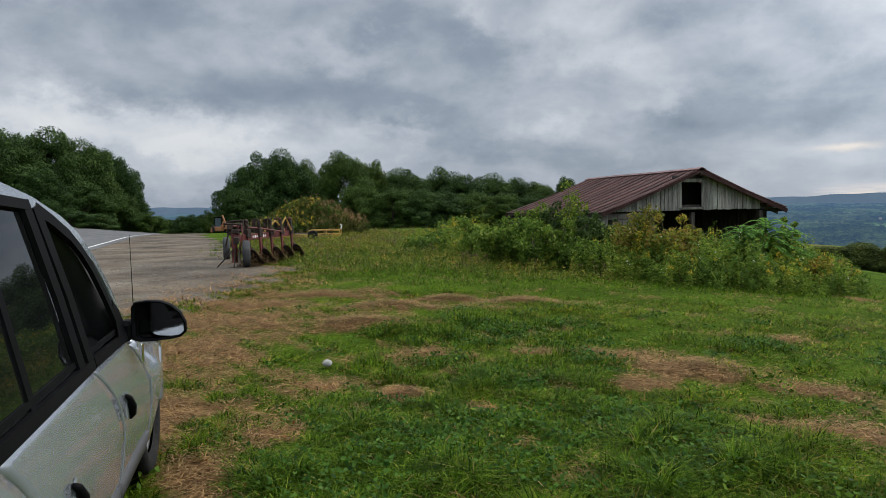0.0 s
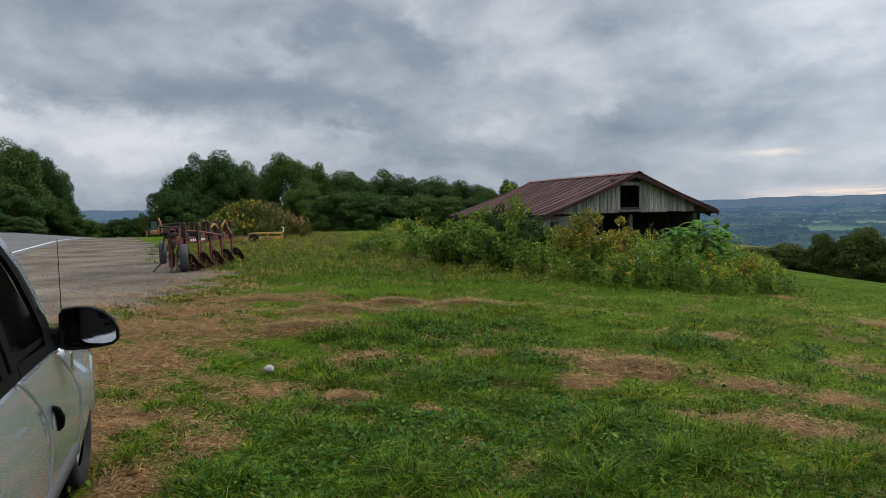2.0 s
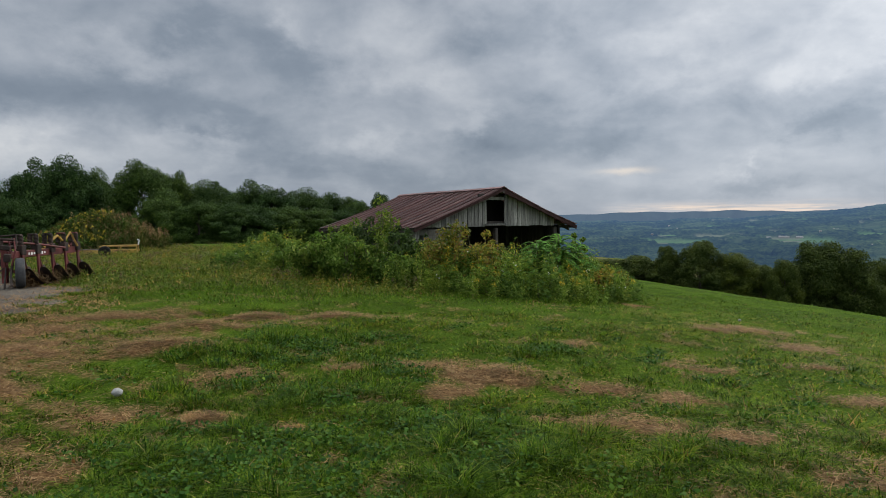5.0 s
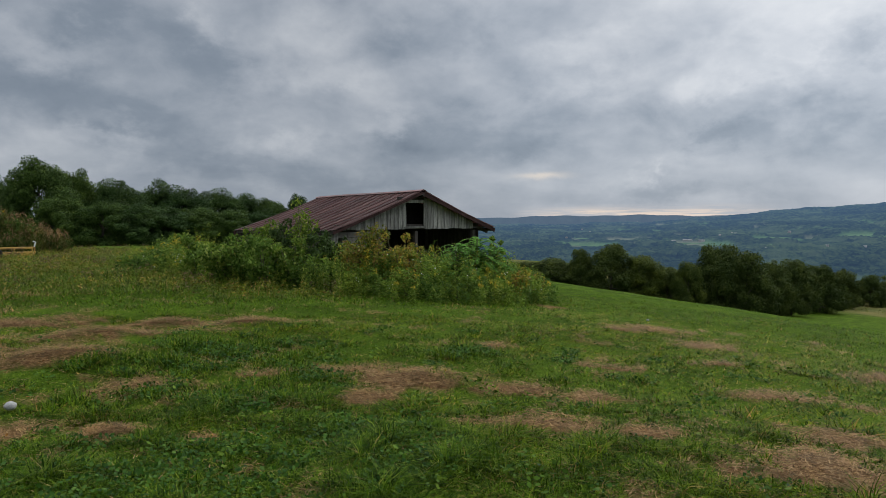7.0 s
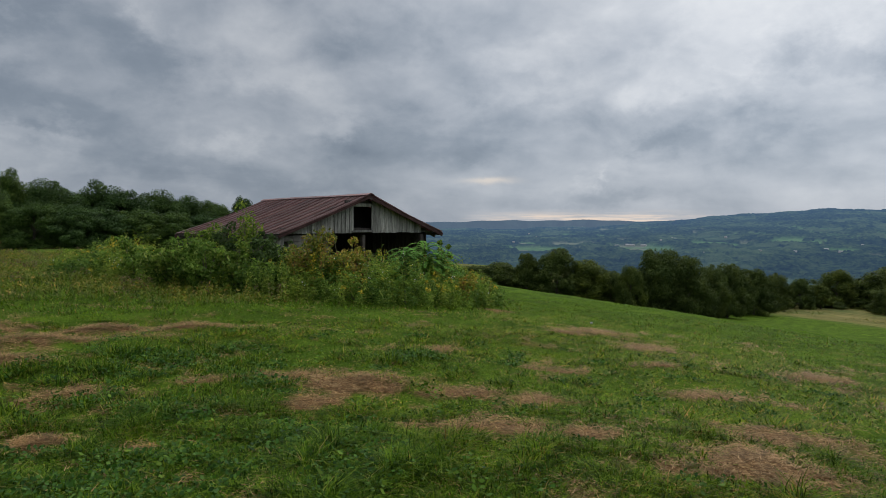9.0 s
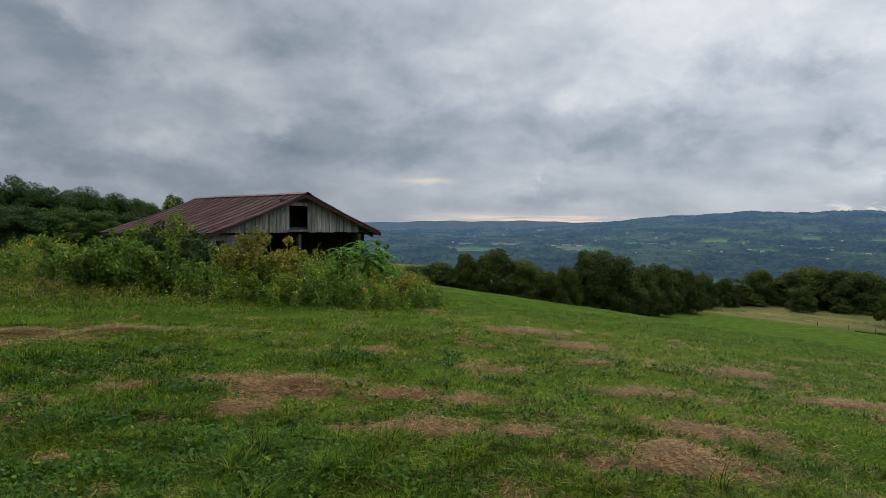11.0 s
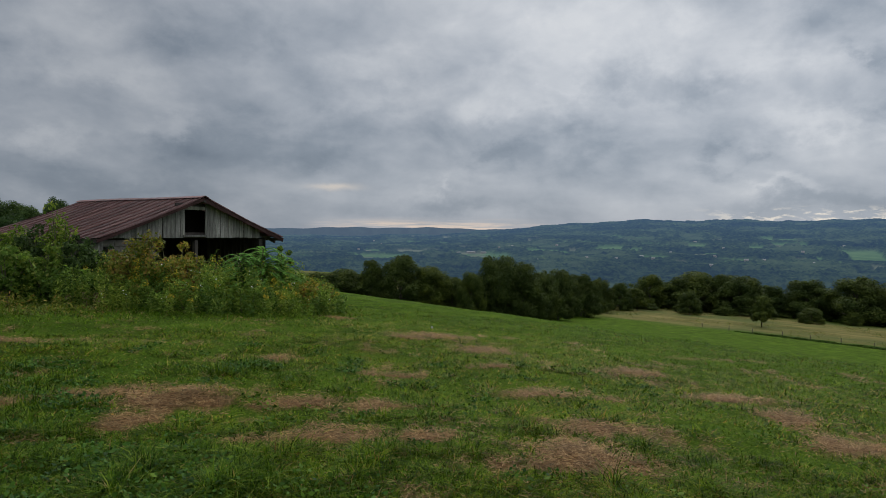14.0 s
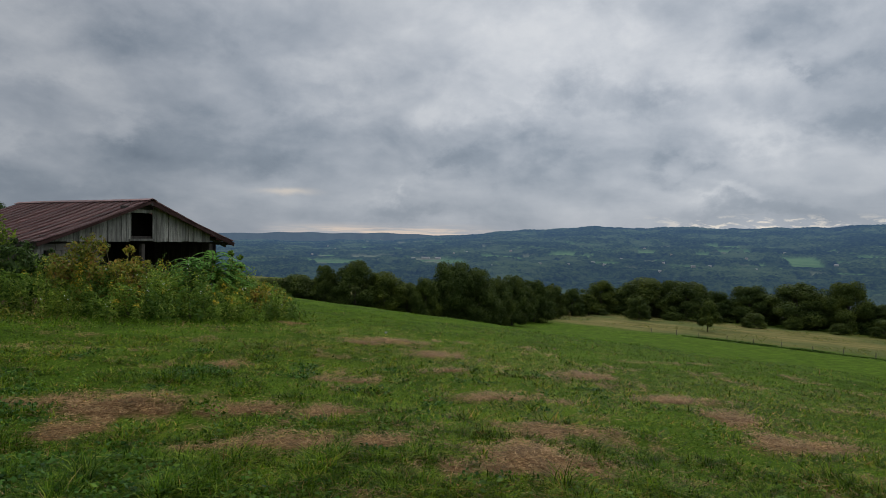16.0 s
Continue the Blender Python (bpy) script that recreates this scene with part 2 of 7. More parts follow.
# ---- helpers for meshes ----
def mesh_of(name, verts, faces, mat=None, smooth=False):
    me = bpy.data.meshes.new(name)
    if isinstance(faces, np.ndarray):
        k = faces.shape[1]
        me.vertices.add(len(verts))
        me.vertices.foreach_set("co", np.ascontiguousarray(verts, dtype=np.float32).ravel())
        me.loops.add(faces.size)
        me.loops.foreach_set("vertex_index", faces.astype(np.int32).ravel())
        me.polygons.add(len(faces))
        me.polygons.foreach_set("loop_start", np.arange(0, faces.size, k, dtype=np.int32))
        me.polygons.foreach_set("loop_total", np.full(len(faces), k, dtype=np.int32))
        me.update(calc_edges=True)
    else:
        me.from_pydata([tuple(v) for v in verts], [], faces)
        me.update()
    if smooth:
        me.polygons.foreach_set("use_smooth", np.ones(len(me.polygons), dtype=bool))
    if mat:
        me.materials.append(mat)
    return me


def part(name, bm, mat, parent=None, label="", smooth=False, at=None):
    """Links a bmesh, or a mesh, as one object under a thing or a part."""
    if isinstance(bm, bmesh.types.BMesh):
        me = bpy.data.meshes.new(name)
        bm.normal_update()
        bm.to_mesh(me)
        bm.free()
        if smooth:
            me.polygons.foreach_set("use_smooth", np.ones(len(me.polygons), dtype=bool))
        me.materials.append(mat)
    else:
        me = bm
    ob = new(name, me)
    if parent:
        ob.parent = parent
    if at is not None:
        ob.matrix_local = at
    if label:
        ob["label"] = label
    return ob


def thing(name, m, label, category, group="", kind=""):
    ob = new(name)
    ob.matrix_world = m
    return tagged(ob, label, category, group, kind)


def box(sx, sy, sz, at=(0, 0, 0), bevel=0.01, turn=(0, 0, 0), bm=None):
    """A bevelled box by its sizes and its middle."""
    own = bmesh.new()
    bmesh.ops.create_cube(own, size=1.0)
    bmesh.ops.scale(own, vec=(sx, sy, sz), verts=own.verts)
    if bevel > 0:
        bmesh.ops.bevel(own, geom=own.edges[:], offset=min(bevel, 0.45 * min(sx, sy, sz)), segments=1, affect="EDGES")
    bmesh.ops.transform(own, matrix=pose(*at, *turn), verts=own.verts)
    return join(bm, own)


def join(bm, own):
    if bm is None:
        return own
    me = bpy.data.meshes.new("tmp")
    own.to_mesh(me)
    own.free()
    bm.from_mesh(me)
    bpy.data.meshes.remove(me)
    return bm


def tube(points, radii, sides=8, bm=None, cap=True):
    """A tapered tube along points."""
    own = bmesh.new()
    pts = [Vector(p) for p in points]
    if isinstance(radii, (int, float)):
        radii = [radii] * len(pts)
    rings = []
    for i, p in enumerate(pts):
        d = (pts[min(i + 1, len(pts) - 1)] - pts[max(i - 1, 0)]).normalized()
        side = d.cross(Vector((0, 0, 1)) if abs(d.z) < 0.9 else Vector((1, 0, 0))).normalized()
        up = side.cross(d)
        rings.append([own.verts.new(p + (side * math.cos(a) + up * math.sin(a)) * radii[i]) for a in (2 * math.pi * k / sides for k in range(sides))])
    for a, b in zip(rings, rings[1:]):
        for k in range(sides):
            own.faces.new((a[k], a[(k + 1) % sides], b[(k + 1) % sides], b[k]))
    if cap:
        own.faces.new(rings[0][::-1])
        own.faces.new(rings[-1])
    bmesh.ops.recalc_face_normals(own, faces=own.faces)
    return join(bm, own)


def turned(profile, sides=32, m=None, bm=None):
    """A body turned about z from (radius, height) pairs."""
    own = bmesh.new()
    rings = [[own.verts.new((r * math.cos(a), r * math.sin(a), z)) for a in (2 * math.pi * k / sides for k in range(sides))] for r, z in profile]
    for a, b in zip(rings, rings[1:]):
        for k in range(sides):
            own.faces.new((a[k], a[(k + 1) % sides], b[(k + 1) % sides], b[k]))
    bmesh.ops.remove_doubles(own, verts=own.verts, dist=1e-5)
    bmesh.ops.recalc_face_normals(own, faces=own.faces)
    if m is not None:
        bmesh.ops.transform(own, matrix=m, verts=own.verts)
    return join(bm, own)


def prism(outline, thick, m=None, bevel=0.0, bm=None):
    """A plate from an outline in x and y, thick along z."""
    own = bmesh.new()
    f = own.faces.new([own.verts.new((x, y, 0)) for x, y in outline])
    ext = bmesh.ops.extrude_face_region(own, geom=[f])
    bmesh.ops.translate(own, vec=(0, 0, thick), verts=[v for v in ext["geom"] if isinstance(v, bmesh.types.BMVert)])
    bmesh.ops.recalc_face_normals(own, faces=own.faces)
    if bevel:
        bmesh.ops.bevel(own, geom=own.edges[:], offset=bevel, segments=1, affect="EDGES")
    if m is not None:
        bmesh.ops.transform(own, matrix=m, verts=own.verts)
    return join(bm, own)


# ---- the lie of the land ----
_U = np.arange(-400.0, 1401.0, 1.0)
_Z = np.interp(_U, [-400, -60, -5, 0, 10, 20, 30, 40, 60, 80, 95, 110, 180, 260, 600, 1200, 1400], [0, 0, 0, -0.03, -0.70, -1.91, -3.62, -5.8, -9.6, -12.6, -14.4, -15.6, -20, -27, -60, -128, -140])
for _ in range(3):
    _Z = np.convolve(np.pad(_Z, 3, mode="edge"), np.ones(7) / 7, mode="valid")
_WAVES = [(random.uniform(0, 6.28), random.uniform(0.25, 2.2), random.uniform(0, 6.28)) for _ in range(14)]


def lumps(x, y):
    z = 0
    for a, k, p in _WAVES:
        z = z + np.sin((x * math.cos(a) + y * math.sin(a)) * k + p) / (1 + k)
    return z


def land(x, y):
    """The height of the ground: flat by the road, falling away to the valley."""
    x, y = np.asarray(x, float), np.asarray(y, float)
    r = np.hypot(x, y)
    z = np.interp(x, _U, _Z)
    far = np.clip((r - 350) / 500, 0, 1)
    z = z * (1 - far) + far * np.minimum(z, np.interp(r, [350, 1200, 1500], [-38, -128, -150]))
    back = np.clip((y - 44) / 60, 0, 1) * np.clip((25 - x) / 40, 0, 1)
    z = z - 4.0 * back * back * (3 - 2 * back) * (1 - far)
    z = z + 1.4 * np.clip((-22 - x) / 10, 0, 1) * np.clip((y - 14) / 12, 0, 1) * np.clip((62 - y) / 15, 0, 1)
    z = z - 0.45 * np.exp(-((x - 8.0) ** 2 + (y - 25.0) ** 2) / 30.0)
    for hx, hy, hr, hh in ((0.1, 11.9, 0.5, 0.11), (-0.8, 10.3, 0.6, 0.11), (1.3, 11.2, 0.6, 0.09), (-1.1, 8.8, 0.55, 0.08), (2.75, 6.9, 0.4, 0.07), (4.4, 3.2, 0.45, 0.04), (-0.4, 5.8, 0.22, 0.03)):
        z = z + hh * np.exp(-((x - hx) ** 2 / (hr * hr) + (y - hy) ** 2 / (hr * hr * 0.5)))
    amp = 0.025 * np.clip((x + 5.0) / 3.0, 0, 1) * np.clip((60 - r) / 30, 0, 1)
    return z + amp * lumps(x, y)


def ground_at(x, y):
    return float(land(x, y))


# ---- ground ----
# patches of dead straw: x, y, half width, half depth, turn
DRY_HEAPS = [
    (0.1, 11.9, 0.75, 0.4, 0), (-0.8, 10.3, 0.95, 0.5, 20), (-1.15, 8.8, 0.85, 0.42, 15), (1.35, 11.2, 0.9, 0.4, -10),
    (2.55, 6.75, 0.75, 0.5, -10), (1.1, 7.4, 0.4, 0.22, 0), (2.0, 7.45, 0.65, 0.28, 0), (-3.2, 9.3, 1.5, 1.2, 0),
    (-2.9, 7.4, 1.0, 1.3, 0), (-2.3, 12.4, 1.5, 0.6, 10), (-3.4, 11.0, 1.3, 0.8, 0), (-0.3, 7.3, 0.5, 0.25, 10),
]
DRY_NEAR = [
    (1.9, 6.25, 0.45, 0.3, 20), (-1.2, 6.15, 0.5, 0.42, 0), (-0.4, 5.8, 0.28, 0.26, 0), (0.25, 5.35, 0.24, 0.2, 0),
    (-1.25, 4.6, 0.34, 0.26, 30), (-1.8, 5.3, 0.35, 0.3, 0), (3.55, 6.2, 0.45, 0.4, 0), (3.0, 4.9, 0.75, 0.34, -20),
    (-2.2, 5.0, 0.5, 1.2, 10), (-1.45, 3.7, 0.35, 0.7, 10), (3.1, 4.7, 0.6, 0.35, -15), (3.7, 4.3, 0.45, 0.3, 0),
]
DRY_SLOPE = [
    (4.4, 3.15, 0.95, 0.6, -20), (4.05, 5.6, 0.5, 0.3, 0), (6.35, 5.3, 0.7, 0.32, -20), (9.5, 6.0, 0.7, 0.5, 0),
    (8.5, 3.95, 0.7, 0.4, -30), (8.1, 3.0, 0.6, 0.4, 0), (7.3, 2.1, 0.7, 0.5, -30), (5.3, 3.7, 0.8, 0.4, -25),
    (8.8, 8.8, 0.7, 0.6, 0), (9.3, 10.6, 0.8, 0.6, 0), (8.3, 10.3, 0.4, 0.4, 0), (9.5, 15.0, 0.5, 0.5, 0),
    (4.6, 8.6, 0.5, 0.2, -20), (5.4, 7.0, 0.5, 0.2, -20), (7.3, 7.0, 0.5, 0.2, -20),
]
DRY = DRY_HEAPS + DRY_NEAR + DRY_SLOPE


def fuzz(x, y, k, p=0.0):
    return (np.sin(x * 2.1 * k + 1.7 * np.sin(y * 1.3 * k + p)) + np.sin(y * 2.7 * k + 1.9 * np.sin(x * 1.7 * k + p + 2.0)) + np.sin((x + y) * 4.3 * k + p) * 0.6) / 2.6


def dryness(x, y):
    """0 in green grass, 1 on dead straw."""
    d = np.zeros_like(x)
    for px, py, a, b, turn in DRY:
        c, s = math.cos(radians(turn)), math.sin(radians(turn))
        k = 0.8
        u, v = ((x - px) * c + (y - py) * s) / (a * k), (-(x - px) * s + (y - py) * c) / (b * k)
        q = np.sqrt(u * u + v * v) + 0.42 * fuzz(x, y, 2.6) + 0.40 * fuzz(x, y, 6.3, 1.0) + 0.28 * fuzz(x, y, 15.0, 3.0)
        d = np.maximum(d, np.clip((1.3 - q) / 0.75, 0, 1))
    worn = 0.30 * np.exp(-((x + 2.0) / 1.9) ** 2) * np.clip((13 - y) / 4, 0, 1)
    thin = np.clip((fuzz(x, y, 1.1, 4.0) * 0.6 + fuzz(x, y, 3.7, 2.0) * 0.5 + 0.3 * fuzz(x, y, 11.0, 1.0) - 0.37 + worn) / 0.3, 0, 1) * (0.55 + 0.45 * worn)
    return np.maximum(d, thin * np.clip((26 - np.hypot(x, y)) / 18, 0, 1))


def gravel_edge(y):
    """How far to the east the gravel reaches, by y."""
    return np.interp(y, [6, 9, 10.5, 12.3, 14.2, 16.6, 19, 22, 27, 34, 40, 46], [-6.5, -5.2, -4.3, -3.8, -4.0, -3.4, -4.6, -6.6, -8.6, -11.5, -14.5, -17.0])


m, n = material("meadow_soil")
gv = n.add("ShaderNodeTexCoord").outputs["Object"]
dry = n.add("ShaderNodeAttribute")
dry.attribute_name = "dry"
tan = n.add("ShaderNodeAttribute")
tan.attribute_name = "hayfield"
g1, g2 = n.noise(gv, 0.7, 6, 0.6), n.noise(gv, 24, 7, 0.75)
gmix = n.calc("ADD", n.calc("MULTIPLY", g1, 0.35), n.calc("MULTIPLY", g2, 0.65))
thatch = n.ramp(n.noise(gv, 70, 5, 0.7), [(0.54, (0, 0, 0)), (0.66, (0.4, 0.4, 0.4))])
green = n.ramp(gmix, [(0.36, (0.010, 0.020, 0.003)), (0.5, (0.044, 0.09, 0.006)), (0.62, (0.108, 0.172, 0.013))])
straw = n.ramp(n.noise(gv, 22, 7, 0.7), [(0.35, (0.06, 0.033, 0.015)), (0.5, (0.175, 0.10, 0.045)), (0.66, (0.31, 0.195, 0.095))])
hay_g = n.noise(gv, 0.045, 5, 0.6)
hayc = n.ramp(n.add("ShaderNodeTexNoise", {"Vector": n.add("ShaderNodeMapping", {"Vector": gv, "Scale": (0.35, 0.08, 1)}).outputs[0], "Scale": 1.0, "Detail": 8.0, "Roughness": 0.7}).outputs[0], [(0.32, (0.05, 0.064, 0.018)), (0.46, (0.12, 0.108, 0.036)), (0.66, (0.19, 0.16, 0.062))])
dfac = n.calc("ADD", dry.outputs["Fac"], n.calc("MULTIPLY", n.calc("SUBTRACT", g2, 0.5), 0.8), clamp=True)
gc = n.mix(dfac, n.mix(thatch, green, (0.12, 0.088, 0.03)), straw)
hayc = n.mix(n.ramp(hay_g, [(0.46, (0, 0, 0)), (0.6, (0.8, 0.8, 0.8))]), hayc, (0.062, 0.085, 0.026))
gc = n.mix(tan.outputs["Fac"], gc, hayc)
finish(n, gc, 0.95, bump=g2, height=0.05, strength=0.8, spec=0.02)
MEADOW = m

rings = np.concatenate([[0.5], np.geomspace(0.9, 60, 150), np.geomspace(62, 1480, 70)])
azs = np.concatenate([np.arange(-48, 95, 0.45), np.arange(95, 312, 3.0)])
A, Rr = np.meshgrid(np.radians(azs), rings)
gx, gy = (Rr * np.sin(A)).ravel(), (Rr * np.cos(A)).ravel()
gz = land(gx, gy)
na, nr = len(azs), len(rings)
ii, jj = np.meshgrid(np.arange(nr - 1), np.arange(na))
ii, jj = ii.ravel(), jj.ravel()
quads = np.stack([ii * na + jj, (ii + 1) * na + jj, (ii + 1) * na + (jj + 1) % na, ii * na + (jj + 1) % na], 1)[:, ::-1]
verts = np.concatenate([np.stack([gx, gy, gz], 1), [[0, 0, ground_at(0, 0)]]])
hub = len(verts) - 1
fan = np.stack([np.full(na, hub), (np.arange(na) + 1) % na, np.arange(na), np.arange(na)], 1)
gme = mesh_of("ground", verts, [tuple(int(v) for v in q) for q in quads] + [tuple(int(v) for v in q[:3]) for q in fan], MEADOW, True)
dv = np.append(dryness(gx, gy), 0)
hv = np.append(np.clip((gx - 116 - 3 * np.sin(gy * 0.05)) / 5, 0, 1) * np.clip((178 - gx) / 8, 0, 1) * np.clip((gy + 60) / 10, 0, 1), 0)
gme.attributes.new("dry", "FLOAT", "POINT").data.foreach_set("value", dv.astype(np.float32))
gme.attributes.new("hayfield", "FLOAT", "POINT").data.foreach_set("value", hv.astype(np.float32))
tagged(new("ground", gme), "rough mown meadow falling away to the valley", "ground", kind="structure")

# gravel pull-off and road
GRAVEL = surface("gravel", (0.05, 0.040, 0.031), (0.105, 0.088, 0.069), (0.185, 0.158, 0.126), 0.6, 7, 0.95, 0, 0.9, 0.05, stain=(0.15, 0.118, 0.085, 0.52), spec=0.1)
ASPHALT = surface("asphalt", (0.06, 0.06, 0.062), (0.085, 0.085, 0.087), (0.115, 0.115, 0.115), 0.8, 60, 0.85, 0, 0.4, 0.008)
PAINT = surface("road_paint", (0.5, 0.5, 0.48), (0.7, 0.7, 0.68), (0.78, 0.78, 0.76), 5, 50, 0.7)


def road_mid(y):
    return -8.9 - 0.335 * y + np.clip(y - 40, 0, 60) ** 2 * 0.02


def sheet(name, ys, left, right, n_across, lift_by, mat):
    v = []
    for y in ys:
        for k in range(n_across + 1):
            x = left(y) + (right(y) - left(y)) * k / n_across
            v.append((x, y, ground_at(x, y) + lift_by))
    f = []
    for i in range(len(ys) - 1):
        for k in range(n_across):
            a = i * (n_across + 1) + k
            f.append((a, a + 1, a + n_across + 2, a + n_across + 1))
    return mesh_of(name, v, f, mat, True)


ys = np.arange(6, 48, 0.15)
tagged(new("gravel_pulloff", sheet("gravel", ys, lambda y: float(road_mid(y)) + 3.0, lambda y: float(gravel_edge(y) + 0.3 * math.sin(y * 1.9) + 0.2 * math.sin(y * 4.3 + 1.0)), 40, 0.015, GRAVEL)), "worn grey gravel pull-off beside the road", "gravel", kind="structure")
ys = np.arange(-40, 53, 0.8)
tagged(new("road", sheet("road", ys, lambda y: float(road_mid(y)) - 3.4, lambda y: float(road_mid(y)) + 3.4, 10, 0.03, ASPHALT)), "weathered grey asphalt country road", "road", kind="structure")
for name, off in (("road_line", 2.75), ("road_line", -2.85)):
    tagged(new(name, sheet(name, ys, lambda y: float(road_mid(y)) + off, lambda y: float(road_mid(y)) + off + 0.14, 1, 0.036, PAINT)), "white painted line along the edge of the road", "road marking", kind="structure")

# ---- water and the far side of the valley ----
WATER, n = material("lake_water")
finish(n, (0.05, 0.08, 0.10), 0.12, bump=n.noise(coords(n), 0.05, 4), height=0.3, strength=0.2)
lake_v = [(r * math.sin(radians(a)), r * math.cos(radians(a)), -126.0) for r in (1050, 1750) for a in range(66, 131, 4)]
lake_n = len(lake_v) // 2
lake_f = [(k, k + 1, lake_n + k + 1, lake_n + k) for k in range(lake_n - 1)]
tagged(new("lake", mesh_of("lake", lake_v, lake_f, WATER)), "grey lake at the bottom of the valley", "lake", kind="structure")


def skyline(a):
    """How high the far ridge stands, in degrees, by azimuth."""
    return np.interp(a, [-60, -40, -26, -22, -19, -17, -10, 10, 27, 34, 41, 47, 53, 58, 66, 71, 78, 95, 130], [0.0, -0.1, -0.25, -0.3, -0.3, -0.2, 0.0, -0.3, -0.48, -0.45, -0.28, 0.25, 0.8, 1.06, 1.05, 1.0, 1.3, 1.2, 0.9]) + 0.05 * np.sin(a * 0.9) + 0.03 * np.sin(a * 2.3 + 1)


def far_z(a, r):
    """The height of the far hillside: up from the lake, over benches, to a ridge."""
    top = EYE + r * np.tan(np.radians(skyline(a)))
    t = np.clip((r - 1660) / (4300 - 1660), 0, 1)
    rise = np.interp(t, [0, 0.06, 0.2, 0.42, 0.62, 0.82, 1.0], [0, 0.10, 0.27, 0.47, 0.65, 0.85, 1.0])
    z = -127 + (127 + top) * rise
    z = z + 5 * np.sin(a * 0.55 + r * 0.004) * np.sin(r * 0.0031 + a * 0.2) * np.sin(t * 3.14)
    z = z - np.where(r < 1700, 30.0 * np.clip((a - 67) / 4, 0, 1), 0)
    return z + np.where(r > 4300, -(r - 4300) * 0.3, 0)


# blue haze of distance, put into the far hillside as emission
HAZE_GLOW = (0.14, 0.26, 0.50)
m, n = material("far_woods_haze_glow")
hx = n.add("ShaderNodeTexCoord").outputs["Object"]
h1, h2, h3 = n.noise(hx, 0.0035, 6, 0.55), n.noise(hx, 0.012, 6, 0.6), n.noise(hx, 0.05, 5, 0.65)
woods = n.ramp(h3, [(0.36, (0.006, 0.012, 0.008)), (0.5, (0.018, 0.031, 0.014)), (0.66, (0.045, 0.062, 0.024))])
meads = n.ramp(h2, [(0.4, (0.018, 0.032, 0.016)), (0.6, (0.04, 0.056, 0.028))])
open_ = n.ramp(n.calc("ADD", n.calc("MULTIPLY", h1, 0.5), n.calc("MULTIPLY", h2, 0.5)), [(0.53, (0, 0, 0)), (0.57, (1, 1, 1))])
fc = n.mix(n.calc("MULTIPLY", open_, 0.8), woods, meads)
fc = n.mix(1.0, fc, n.ramp(h1, [(0.38, (0.55, 0.6, 0.7)), (0.62, (1.4, 1.35, 1.2))]), "MULTIPLY")
fat = n.add("ShaderNodeAttribute")
fat.attribute_name = "field"
sat = n.add("ShaderNodeAttribute")
sat.attribute_name = "stubble"
fc = n.mix(fat.outputs["Fac"], fc, n.ramp(h2, [(0.4, (0.055, 0.098, 0.032)), (0.6, (0.08, 0.13, 0.045))]))
fc = n.mix(sat.outputs["Fac"], fc, n.ramp(h2, [(0.4, (0.075, 0.085, 0.045)), (0.6, (0.12, 0.125, 0.075))]))
finish(n, fc, 0.95, bump=h3, height=8.0, strength=0.8, glow=(*HAZE_GLOW, 0.19), spec=0.0)
# strength of the emitted haze, read from each vertex
haze_glow = n.add("ShaderNodeAttribute")
haze_glow.attribute_name = "haze_glow"
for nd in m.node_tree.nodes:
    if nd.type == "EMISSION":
        m.node_tree.links.new(haze_glow.outputs["Fac"], nd.inputs[1])
FARWOODS = m
# dark woods again; a stronger emission stands in for the thicker haze
ridge_m, n = material("far_ridge_haze_glow")
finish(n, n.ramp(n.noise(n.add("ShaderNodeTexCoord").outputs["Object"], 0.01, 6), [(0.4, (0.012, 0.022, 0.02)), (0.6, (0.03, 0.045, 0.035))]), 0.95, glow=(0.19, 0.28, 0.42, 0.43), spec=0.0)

fa = np.arange(-62, 132, 0.16)
fr = np.linspace(1250, 4330, 210)
FA, FR = np.meshgrid(fa, fr)
fx, fy = FR * np.sin(np.radians(FA)), FR * np.cos(np.radians(FA))
fz = far_z(FA, FR)
bumpy = np.random.RandomState(5).rand(*fz.shape)
copse = fuzz(fx, fy, 0.004) * 0.5 + fuzz(fx, fy, 0.011, 2.0) * 0.5
FIELDS = [  # cleared fields: azimuth, elevation, width and height in degrees, stubble or not
    (73.6, -1.55, 2.4, 0.7, 0), (78.6, -1.1, 4.0, 0.25, 0), (44.6, -2.1, 4.6, 0.36, 0), (35.6, -2.2, 5.0, 0.22, 0), (38.8, -1.7, 4.0, 0.16, 1), (43.9, -2.12, 1.7, 0.14, 1),
    (49.6, -1.6, 2.6, 0.25, 0), (55.2, -1.35, 2.2, 0.4, 0), (58.6, -2.0, 1.8, 0.16, 0), (63.8, -0.62, 2.4, 0.10, 1), (68.6, -0.8, 2.4, 0.14, 0), (31.4, -1.8, 2.6, 0.14, 0), (61.2, -2.5, 1.2, 0.12, 1),
    (47.2, -2.4, 1.4, 0.12, 0), (52.5, -0.9, 2.0, 0.12, 0), (41.0, -2.5, 1.6, 0.12, 0), (65.8, -2.2, 3.6, 0.14, 0), (70.6, -2.05, 1.6, 0.16, 0), (75.4, -2.5, 2.4, 0.18, 1), (57.0, -0.4, 2.6, 0.1, 0),
]
frnd = random.Random(33)
for _ in range(75):  # many small clearings among the woods
    FIELDS.append((frnd.uniform(28, 82), frnd.uniform(-2.35, -0.25), frnd.uniform(0.4, 2.2), frnd.uniform(0.05, 0.15), 1 if frnd.random() < 0.3 else 0))
FE = np.degrees(np.arctan2(fz - EYE, FR))
masks = [np.zeros_like(fz), np.zeros_like(fz)]
